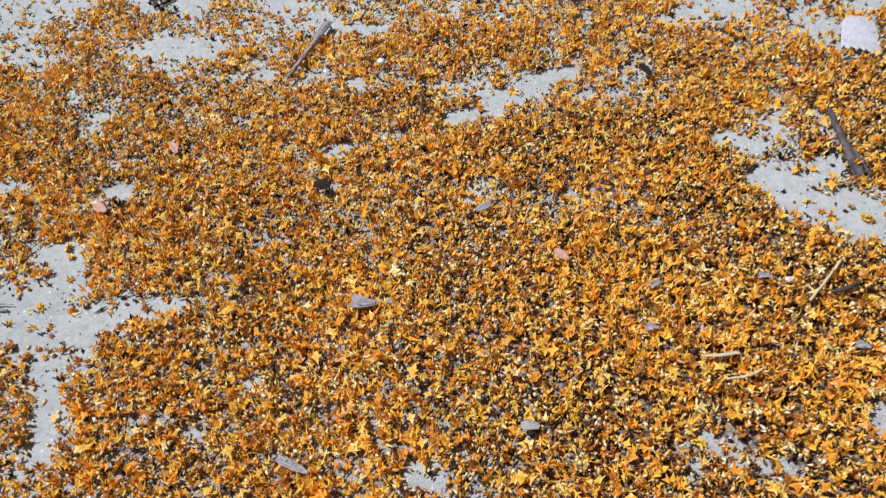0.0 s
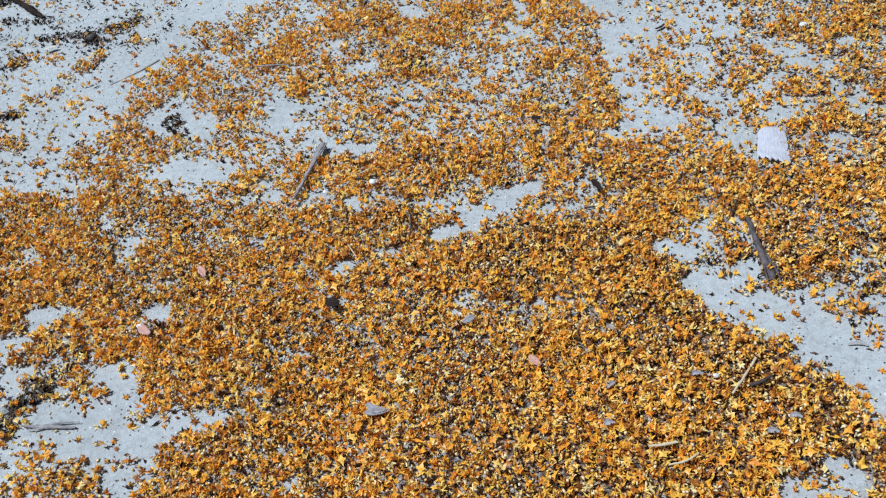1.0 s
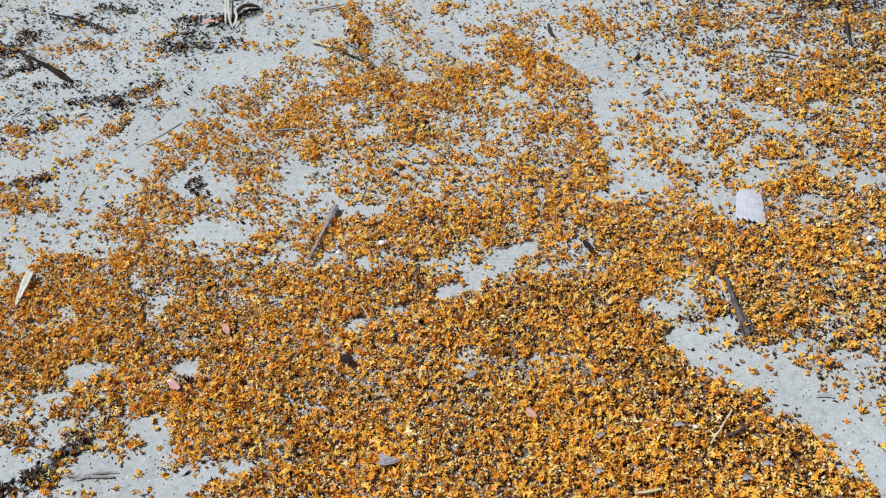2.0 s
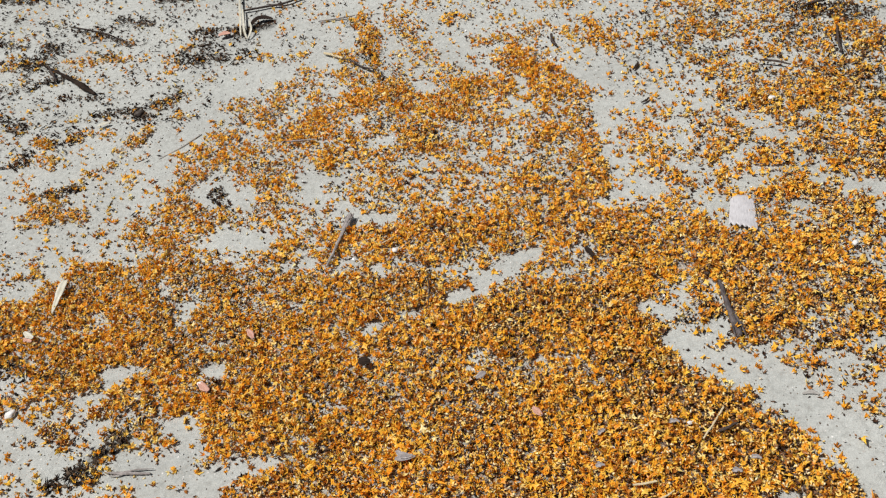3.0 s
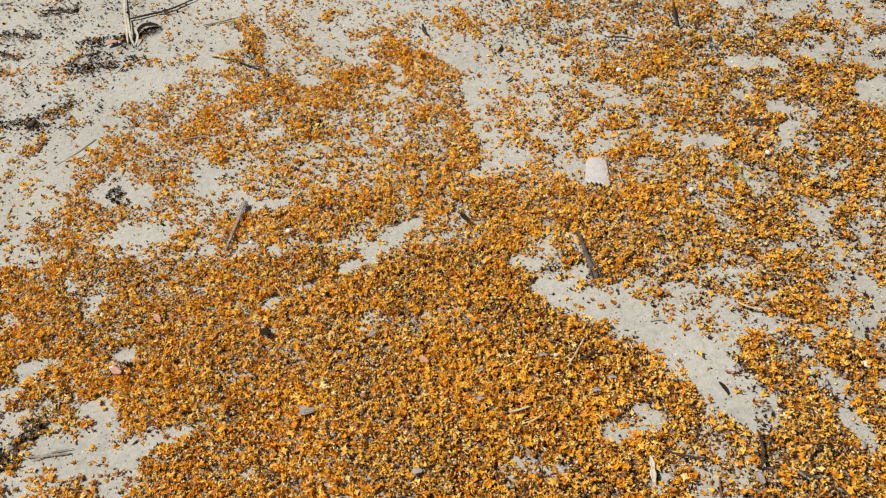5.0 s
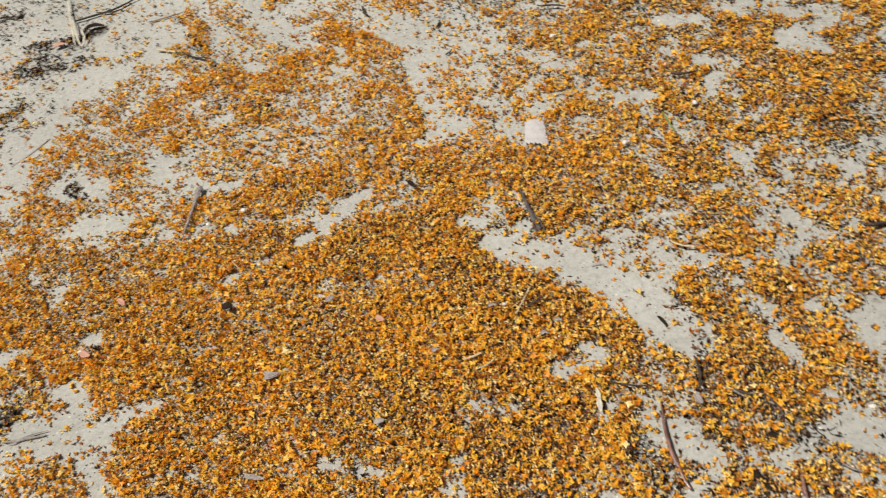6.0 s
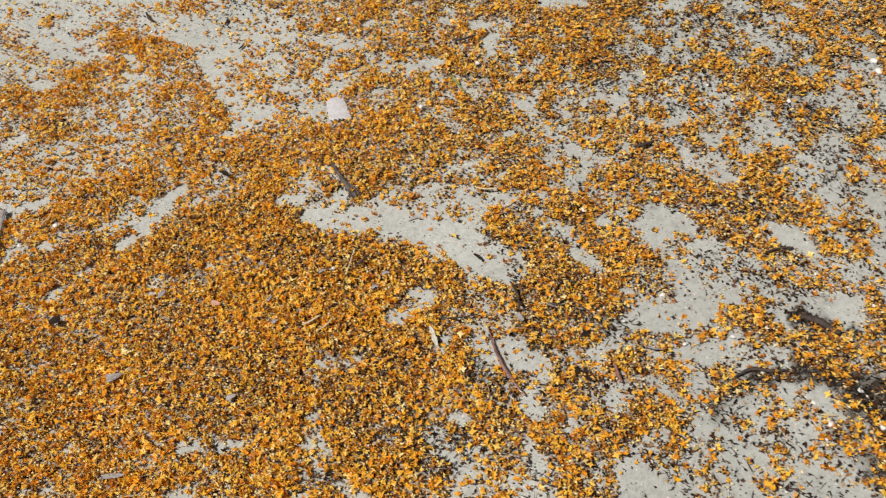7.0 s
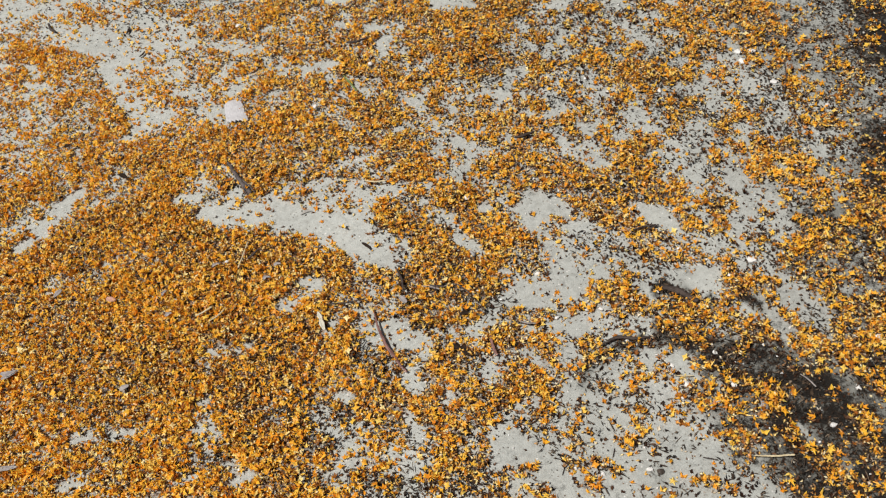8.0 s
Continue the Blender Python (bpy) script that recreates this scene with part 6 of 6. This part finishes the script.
# dark leaf stalk on the left sand
stick("leaf_stalk", [(-0.976, 1.871), (-0.910, 1.808), (-0.853, 1.749), (-0.801, 1.696)], (0.0028, 0.0048, 0.0085, 0.0125, 0.005), (0.006, 0.008, 0.008, 0.005), BROWNLEAF, "dark brown dried leaf stalk on sand", "leaf", flat=0.6, seed=16, sides=9)
stick("twig", [(-0.957, 1.857), (-0.936, 1.815), (-0.918, 1.779)], (0.003, 0.005, 0.003), 0.007, DARKWOOD, "short dark twig beside a leaf stalk", "twig", seed=17)
# forked twig with a pale end
stick("twig", [(-0.182, 1.643), (-0.154, 1.618), (-0.124, 1.584), (-0.058, 1.510)], (0.0045, 0.004, 0.0038, 0.0028, 0.0014), 0.006, DARKWOOD, "dark forked twig on sand", "twig", seed=18,
      splinters=((0.45, 0.8, 0.010, 0.0022),))
stick("twig", [(-0.215, 1.672), (-0.193, 1.656), (-0.168, 1.630)], (0.0045, 0.0058, 0.0045), 0.007, STRAW, "pale cream broken twig end on sand", "twig", seed=61, sides=8)
stick("twig", [(-0.599, 1.398), (-0.553, 1.425), (-0.507, 1.460)], (0.002, 0.0035, 0.0025), 0.0005, SILVERWOOD, "half-buried grey twig in pale sand", "twig", seed=19)
stick("twig", [(-0.943, 2.050), (-0.869, 2.005), (-0.814, 1.968), (-0.754, 1.910)], (0.002, 0.003, 0.0025, 0.002), 0.003, DARKWOOD, "thin dark weathered twig on far sand", "twig", seed=20)
stick("twig", [(0.719, 1.326), (0.748, 1.313), (0.774, 1.293)], (0.002, 0.0035, 0.0025), 0.012, DARKWOOD, "thin straight dark twig on the flowers", "twig", seed=22)
stick("twig", [(-0.865, 0.993), (-0.855, 0.961), (-0.841, 0.918)], (0.0025, 0.003, 0.002), 0.012, DRIFTWOOD, "thin grey twig on the flowers", "twig", seed=23)
stick("twig", [(-0.583, 0.627), (-0.547, 0.620), (-0.508, 0.613)], (0.0022, 0.0042, 0.002), 0.003, DRIFTWOOD, "grey splintered driftwood twig on sand", "twig", seed=24, splinters=((0.3, 1.05, 0.008, 0.002), (0.5, 0.1, -0.007, 0.002)))
stick("twig", [(-0.298, 1.354), (-0.266, 1.347), (-0.234, 1.341)], (0.002, 0.003, 0.002), 0.012, DRIFTWOOD, "thin grey twig among flowers", "twig", seed=25)
stick("twig", [(0.908, 1.387), (0.890, 1.339), (0.881, 1.300)], (0.003, 0.004, 0.003), 0.012, DARKWOOD, "dark twig in the far litter", "twig", seed=26)
stick("twig", [(0.866, 1.477), (0.896, 1.488), (0.924, 1.487)], (0.004, 0.006, 0.004), 0.012, DARKWOOD, "short dark wood piece in the far litter", "twig", seed=27)
stick("twig", [(0.325, 1.564), (0.322, 1.537), (0.328, 1.516)], (0.004, 0.005, 0.003), 0.008, DARKWOOD, "small dark curled twig on sand", "twig", seed=28)
# strip of red bark and small sticks by it
stick("bark_strip", [(0.492, 0.256), (0.474, 0.207), (0.467, 0.158), (0.467, 0.115)], (0.0015, 0.003, 0.0042, 0.005, 0.0024), (0.008, 0.010, 0.009, 0.006), REDBARK, "glossy reddish brown curved bark strip on sand", "bark", flat=0.5, seed=30)
stick("bark_strip", [(0.623, 0.079), (0.613, 0.061), (0.607, 0.041)], (0.003, 0.005, 0.003), 0.008, REDBARK, "small dark red bark strip at the edge of flowers", "bark", flat=0.5, seed=31)
stick("twig", [(0.871, 0.955), (0.890, 0.940), (0.918, 0.932)], (0.003, 0.0045, 0.003), 0.012, DARKWOOD, "short dark curved twig on the flowers", "twig", seed=32)
stick("twig", [(0.926, -0.031), (0.943, -0.056), (0.953, -0.094)], (0.006, 0.009, 0.006), 0.006, DARKWOOD, "dark rotting wood piece in silt", "twig", seed=33)
# dark strip added in place of a line of shadow between flowers
stick("twig", [(0.577, 0.311), (0.570, 0.279), (0.557, 0.256)], (0.002, 0.003, 0.002), 0.013, DARKWOOD, "thin dark strip standing in for a shadow line among flowers", "twig", seed=34)
stick("twig", [(0.979, 0.094), (1.001, 0.087), (1.023, 0.078)], (0.002, 0.0032, 0.002), 0.008, DARKWOOD, "thin dark twig on sand and flowers", "twig", seed=35)
stick("twig", [(0.970, 0.434), (0.989, 0.428), (1.014, 0.425)], (0.003, 0.005, 0.003), 0.010, DARKWOOD, "short dark twig among flowers", "twig", seed=36)
stick("twig", [(0.687, -0.227), (0.697, -0.238), (0.705, -0.251)], (0.0012, 0.0015, 0.001), 0.003, DARKWOOD, "hair-thin dark twig on sand", "twig", seed=37)
stick("twig", [(1.584, 0.245), (1.529, 0.191), (1.475, 0.154)], (0.0012, 0.002, 0.0012), 0.008, DARKWOOD, "thin dark twig in litter", "twig", seed=38)
blade("green_blade", [(0.799, 0.853), (0.796, 0.821), (0.792, 0.783)], (0.0008, 0.0018, 0.0018, 0.0008), 0.014, GREENLEAF, "short green grass blade on the flowers", "grass", seed=39)
stick("twig", [(0.759, -0.054), (0.791, -0.060), (0.812, -0.080), (0.835, -0.094)], (0.002, 0.0042, 0.0046, 0.002), 0.006, DARKWOOD, "dark curved rotting twig at the edge of sand", "twig", seed=64)
# leaf scraps
blade("leaf_scrap", [(-0.109, 0.554), (-0.093, 0.552), (-0.077, 0.553)], (0.002, 0.0055, 0.004, 0.001), 0.012, GREYLEAF, "small grey curled leaf scrap on flowers", seed=41, fold=0.7)
blade("leaf_scrap", [(-0.170, 0.388), (-0.156, 0.380), (-0.139, 0.370)], (0.002, 0.0045, 0.004, 0.001), 0.012, GREYLEAF, "narrow blue-grey leaf scrap on flowers", seed=42)
blade("leaf_scrap", [(-0.160, 0.745), (-0.150, 0.743), (-0.140, 0.739)], (0.004, 0.009, 0.004), 0.012, BROWNLEAF, "small dark leaf scrap on flowers", seed=43)
blade("leaf_scrap", [(0.053, 0.400), (0.061, 0.398), (0.070, 0.394)], (0.003, 0.006, 0.002), 0.010, GREYLEAF, "small torn pale leaf scrap on flowers", seed=44)
blade("leaf_scrap", [(0.031, 0.671), (0.040, 0.676), (0.048, 0.680)], (0.002, 0.006, 0.002), 0.012, GREYLEAF, "small pale grey leaf scrap on flowers", seed=45)
blade("leaf_scrap", [(0.111, 0.602), (0.115, 0.593), (0.122, 0.584)], (0.002, 0.006, 0.002), 0.012, PINKLEAF, "small pinkish leaf scrap on flowers", seed=46)
blade("leaf_scrap", [(-0.790, 0.924), (-0.784, 0.928), (-0.774, 0.920)], (0.002, 0.006, 0.002), 0.011, PINKLEAF, "pinkish dried leaf scrap on flowers", seed=47)
blade("leaf_scrap", [(-0.436, 0.761), (-0.428, 0.750), (-0.418, 0.741)], (0.003, 0.007, 0.003), 0.012, PINKLEAF, "pinkish cream petal scrap on flowers", seed=48)
blade("leaf_scrap", [(-0.356, 0.854), (-0.349, 0.842), (-0.345, 0.832)], (0.002, 0.006, 0.002), 0.012, PINKLEAF, "small pinkish leaf scrap on flowers", seed=49)
blade("leaf_scrap", [(-0.106, 0.568), (-0.096, 0.557), (-0.081, 0.554)], (0.002, 0.006, 0.002), 0.013, GREYLEAF, "small grey leaf scrap on flowers", seed=50)
blade("leaf_scrap", [(0.563, 0.409), (0.566, 0.399), (0.568, 0.386)], (0.001, 0.0036, 0.0018), 0.004, BROWNLEAF, "small dark leaf scrap on sand", seed=51)
blade("leaf_scrap", [(0.508, 0.556), (0.522, 0.556), (0.531, 0.550)], (0.001, 0.0035, 0.001), 0.001, SILVERWOOD, "grey flat leaf scrap on sand", seed=52)
blade("leaf_scrap", [(0.258, 0.902), (0.262, 0.891), (0.267, 0.878)], (0.002, 0.006, 0.002), 0.014, BROWNLEAF, "dark leaf scrap on flowers", seed=53)
# pebbles and larger shell bits
pebble((0.790, 0.369), (0.007, 0.0055), PEBBLE_WHITE, "smooth white pebble on the flowers", 3, lift=0.004)
pebble((0.608, 0.444), (0.0062, 0.0055), PEBBLE_DARK, "dark brown round seed or pebble on sand", 5)
pebble((0.658, 0.423), (0.0055, 0.005), PEBBLE_DARK, "dark brown round seed or pebble on sand", 6)
pebble((0.872, 0.851), (0.006, 0.005), PEBBLE_WHITE, "white pebble on the flowers", 7, lift=0.006)
pebble((-0.082, 0.979), (0.006, 0.005), PEBBLE_WHITE, "small bright white shell bit on the flowers", 8, lift=0.009)
pebble((0.702, 1.206), (0.0075, 0.005), PEBBLE_WHITE, "white pebble on the far flowers", 9, lift=0.006)
pebble((0.695, 0.809), (0.006, 0.005), PEBBLE_WHITE, "small white pebble on the flowers", 10, lift=0.008)
shell_chip((1.526, 0.319), 0.0125, "small white broken shell chip on grey sand", 40)
shell_chip((1.551, 0.302), 0.0140, "small white broken shell chip on grey sand", 41)
shell_chip((1.511, 0.295), 0.0124, "small white broken shell chip on grey sand", 42)
shell_chip((1.506, 0.204), 0.0122, "small white broken shell chip on grey sand", 43)
shell_chip((1.527, 0.081), 0.0093, "small white broken shell chip on grey sand", 44)
shell_chip((1.287, -0.09), 0.0130, "small white broken shell chip on grey sand", 45)
shell_chip((1.253, 0.652), 0.0098, "small white broken shell chip on sand", 46)
shell_chip((1.304, 0.345), 0.0078, "small white broken shell chip on sand", 47)
shell_chip((1.098, -0.089), 0.0122, "small white broken shell chip on grey sand", 48)
shell_chip((1.017, -0.024), 0.0065, "small white broken shell chip on sand", 49)
shell_chip((0.779, 0.136), 0.0063, "small white broken shell chip on sand", 50)
shell_chip((0.879, -0.242), 0.0100, "small white broken shell chip on grey sand", 51)
shell_chip((0.818, -0.194), 0.0079, "small white broken shell chip on sand", 52)
shell_chip((0.793, -0.209), 0.0049, "small white broken shell chip on sand", 53)
shell_chip((1.024, -0.37), 0.0073, "small white broken shell chip on dark silt", 54)
shell_chip((0.94, -0.387), 0.0080, "small white broken shell chip on dark silt", 55)
shell_chip((1.048, -0.345), 0.0042, "small white broken shell chip on dark silt", 56)
shell_chip((0.899, -0.183), 0.0051, "small white broken shell chip on grey sand", 57)
shell_chip((1.128, -0.331), 0.0076, "small white broken shell chip on dark silt", 58)
shell_chip((0.603, -0.225), 0.0056, "small white broken shell chip on sand", 59)
shell_chip((0.664, -0.263), 0.0065, "small white broken shell chip on sand", 60)
shell_chip((0.577, -0.192), 0.0056, "small white broken shell chip on sand", 61)
shell_chip((0.811, 0.003), 0.0051, "small white broken shell chip on sand", 62)
shell_chip((1.034, -0.228), 0.0042, "small white broken shell chip on dark silt", 63)
shell_chip((0.825, -0.156), 0.0050, "small white broken shell chip on sand", 64)
shell_chip((0.802, -0.073), 0.0040, "small white broken shell chip on sand", 65)
shell_chip((0.908, 0.946), 0.0071, "small white broken shell chip on sand", 66)
shell_chip((1.101, 0.424), 0.0063, "small white broken shell chip on sand", 67)
shell_chip((1.34, 0.259), 0.0052, "small white broken shell chip on sand", 68)
shell_chip((1.37, 0.061), 0.0063, "small white broken shell chip on grey sand", 69)
shell_chip((1.052, -0.076), 0.0044, "small white broken shell chip on grey sand", 70)
shell_chip((0.679, 0.145), 0.0041, "small white broken shell chip on sand", 71)
shell_chip((0.74, 0.039), 0.0051, "small white broken shell chip on sand", 72)
pebble((0.882, -0.3), (0.009, 0.007), PEBBLE_GREY, "dull grey pebble in dark silt", 19)
pebble((-0.435, 0.760), (0.005, 0.006), PEBBLE_WHITE, "small cream shell bit on the flowers", 20, lift=0.008)
pebble((0.675, -0.277), (0.006, 0.005), PEBBLE_DARK, "small dark seed on sand", 22)
pebble((-0.670, 1.581), (0.012, 0.010), PEBBLE_DARK, "dark seed pod in the litter line", 23)
# more scraps, twigs and stones
stick("twig", [(0.429, 0.322), (0.459, 0.304), (0.491, 0.29)], (0.0014, 0.0022, 0.0016), 0.010, DARKWOOD, "thin brown twig across flowers and sand", "twig", seed=70, sides=7)
stick("twig", [(-0.026, 0.911), (-0.027, 0.87), (-0.032, 0.835)], (0.0012, 0.0015, 0.0012), 0.013, DARKWOOD, "thin upright brown stalk on the flowers", "twig", seed=71, sides=6)
stick("straw", [(-0.125, 0.85), (-0.119, 0.837), (-0.113, 0.824)], (0.0012, 0.0016, 0.0012), 0.012, STRAW, "very short pale straw among flowers", "straw", seed=72, sides=6)
stick("twig", [(0.529, 0.181), (0.543, 0.174), (0.561, 0.17)], (0.0016, 0.0024, 0.0016), 0.008, DARKWOOD, "short brown twig among flowers", "twig", seed=73, sides=7)
stick("twig", [(1.001, 0.079), (1.014, 0.077), (1.028, 0.076)], (0.002, 0.003, 0.002), 0.006, DARKWOOD, "short dark twig on sand", "twig", seed=74, sides=7)
stick("twig", [(0.805, -0.239), (0.822, -0.247), (0.841, -0.253)], (0.0014, 0.002, 0.0014), 0.005, DRIFTWOOD, "thin grey twig on silty sand", "twig", seed=75, sides=7)
stick("twig", [(0.741, -0.301), (0.748, -0.309), (0.756, -0.318)], (0.001, 0.0016, 0.001), 0.004, DARKWOOD, "hair-thin dark twig on sand", "twig", seed=76, sides=6)
stick("twig", [(0.972, -0.298), (0.974, -0.312), (0.972, -0.329)], (0.0012, 0.002, 0.0014), 0.006, DRIFTWOOD, "thin pale grey twig on dark silt", "twig", seed=77, sides=6)
blade("leaf_scrap", [(0.405, 0.299), (0.402, 0.289), (0.399, 0.277)], (0.002, 0.005, 0.002), 0.010, PALELEAF, "small cream leaf scrap among flowers", seed=80)
blade("leaf_scrap", [(0.546, 0.25), (0.546, 0.241), (0.546, 0.23)], (0.003, 0.006, 0.003), 0.011, GREYLEAF, "pale greenish leaf scrap on flowers", seed=81)
blade("leaf_scrap", [(0.564, 0.094), (0.571, 0.084), (0.573, 0.071)], (0.002, 0.008, 0.004), 0.004, BROWNLEAF, "dark curled leaf scrap on sand", seed=82, fold=0.6)
blade("leaf_scrap", [(0.303, 0.538), (0.31, 0.54), (0.318, 0.537)], (0.001, 0.0042, 0.0026, 0.0012), 0.0085, GREYLEAF, "small pale leaf scrap on flowers", seed=83, fold=0.7, ragged=0.35)
blade("leaf_scrap", [(0.196, 0.537), (0.203, 0.542), (0.209, 0.545)], (0.001, 0.0036, 0.003, 0.001), 0.0085, GREYLEAF, "small blue-grey leaf scrap on flowers", seed=84, fold=0.7, ragged=0.35)
blade("leaf_scrap", [(0.182, 0.488), (0.19, 0.49), (0.196, 0.487)], (0.0016, 0.0042, 0.002, 0.001), 0.0085, GREYLEAF, "small grey leaf scrap on flowers", seed=85, fold=0.7, ragged=0.35)
blade("leaf_scrap", [(0.366, 0.449), (0.373, 0.45), (0.379, 0.446)], (0.001, 0.0042, 0.0026, 0.0012), 0.0085, GREYLEAF, "grey leaf scrap among flowers", seed=86, fold=0.7, ragged=0.35)
blade("leaf_scrap", [(0.398, 0.464), (0.405, 0.465), (0.411, 0.46)], (0.001, 0.0036, 0.003, 0.001), 0.0085, GREYLEAF, "grey leaf scrap among flowers", seed=87, fold=0.7, ragged=0.35)
blade("leaf_scrap", [(-0.794, 0.947), (-0.783, 0.936), (-0.772, 0.928)], (0.002, 0.006, 0.003), 0.012, PALELEAF, "small pale leaf scrap on flowers", seed=88)
blade("leaf_scrap", [(0.196, 1.064), (0.197, 1.068), (0.208, 1.068)], (0.002, 0.005, 0.002), 0.012, BROWNLEAF, "tiny dark leaf scrap on flowers", seed=89)
pebble((0.331, 0.532), (0.0035, 0.003), PEBBLE_WHITE, "tiny white shell bit on flowers", 31, lift=0.009)
pebble((-0.781, 0.772), (0.011, 0.008), PEBBLE_WHITE, "cream worn pebble on sand", 32)
pebble((0.434, 1.072), (0.008, 0.006), PEBBLE_GREY, "dull grey stone on sand", 33)
pebble((0.384, 0.978), (0.0045, 0.007), PEBBLE_GREY, "small grey stone among flowers", 34, lift=0.005)
pebble((0.508, 1.248), (0.008, 0.0055), PEBBLE_GREY, "dull grey stone on far sand", 35)
blade("leaf_scrap", [(0.47, 1.385), (0.479, 1.394), (0.486, 1.407)], (0.0015, 0.0035, 0.0015), 0.004, BROWNLEAF, "small dark leaf on sand", seed=90)
blade("leaf_scrap", [(0.457, 1.272), (0.468, 1.276), (0.477, 1.284)], (0.0015, 0.003, 0.0015), 0.004, BROWNLEAF, "small dark leaf on sand", seed=91)
blade("leaf_scrap", [(-0.767, 1.554), (-0.754, 1.558), (-0.739, 1.559)], (0.002, 0.006, 0.002), 0.008, PALELEAF, "small white leaf scrap in the litter line", seed=92)
stick("twig", [(0.59, 0.244), (0.602, 0.232), (0.612, 0.217)], (0.0018, 0.0030, 0.0018), 0.009, DRIFTWOOD, "short grey twig among brown flowers", "twig", seed=100, sides=8)
stick("twig", [(0.682, 0.071), (0.69, 0.06), (0.701, 0.05)], (0.0014, 0.0024, 0.0014), 0.008, DRIFTWOOD, "small pale grey twig on flowers", "twig", seed=101, sides=7)
stick("straw", [(0.814, -0.172), (0.825, -0.183), (0.838, -0.192)], (0.0010, 0.0018, 0.0012), 0.004, STRAW, "thin pale straw on silty sand", "straw", seed=102, sides=6)
stick("twig", [(0.814, -0.245), (0.825, -0.249), (0.836, -0.251)], (0.0010, 0.0016, 0.0010), 0.005, DRIFTWOOD, "thin grey twig on silty sand", "twig", seed=103, sides=6)
stick("twig", [(0.612, 0.233), (0.606, 0.218), (0.601, 0.206)], (0.0010, 0.0016, 0.0010), 0.010, DARKWOOD, "thin brown twig standing among flowers", "twig", seed=104, sides=6)
stick("twig", [(0.601, 0.238), (0.611, 0.227), (0.622, 0.216)], (0.0014, 0.0022, 0.0014), 0.009, GREYBROWN, "short grey brown twig among flowers", "twig", seed=105, sides=7)
stick("twig", [(0.643, 0.208), (0.647, 0.192), (0.649, 0.174)], (0.0012, 0.0018, 0.0012), 0.009, GREYBROWN, "thin grey brown twig among flowers", "twig", seed=106, sides=7)
stick("twig", [(0.533, 0.194), (0.546, 0.186), (0.56, 0.177)], (0.0012, 0.0018, 0.0012), 0.005, DARKWOOD, "thin dark twig on sand by flowers", "twig", seed=107, sides=7)
blade("leaf_scrap", [(0.557, 0.109), (0.563, 0.101), (0.566, 0.089)], (0.001, 0.005, 0.002), 0.004, BROWNLEAF, "small dark curled leaf on sand", seed=108, fold=0.6)
blade("leaf_scrap", [(0.607, 0.15), (0.617, 0.149), (0.625, 0.143)], (0.001, 0.005, 0.002), 0.004, BROWNLEAF, "small dark leaf scrap on sand", seed=109, fold=0.6)
pebble((0.71, 0.248), (0.0085, 0.0065), PEBBLE_GREY, "dull grey pebble among flowers", 110)
shell_chip((0.778, 0.136), 0.0062, "small white broken shell chip on sand", 111)
shell_chip((1.017, -0.024), 0.0055, "small white broken shell chip on sand", 112)
shell_chip((0.683, 0.112), 0.0052, "small white broken shell chip on sand", 113)
shell_chip((0.396, 0.305), 0.0050, "small white broken shell chip on flowers", 114)
blade("leaf_scrap", [(0.409, 0.316), (0.407, 0.305), (0.405, 0.295)], (0.001, 0.0042, 0.002), 0.010, PALELEAF, "small cream leaf scrap on flowers", seed=115)
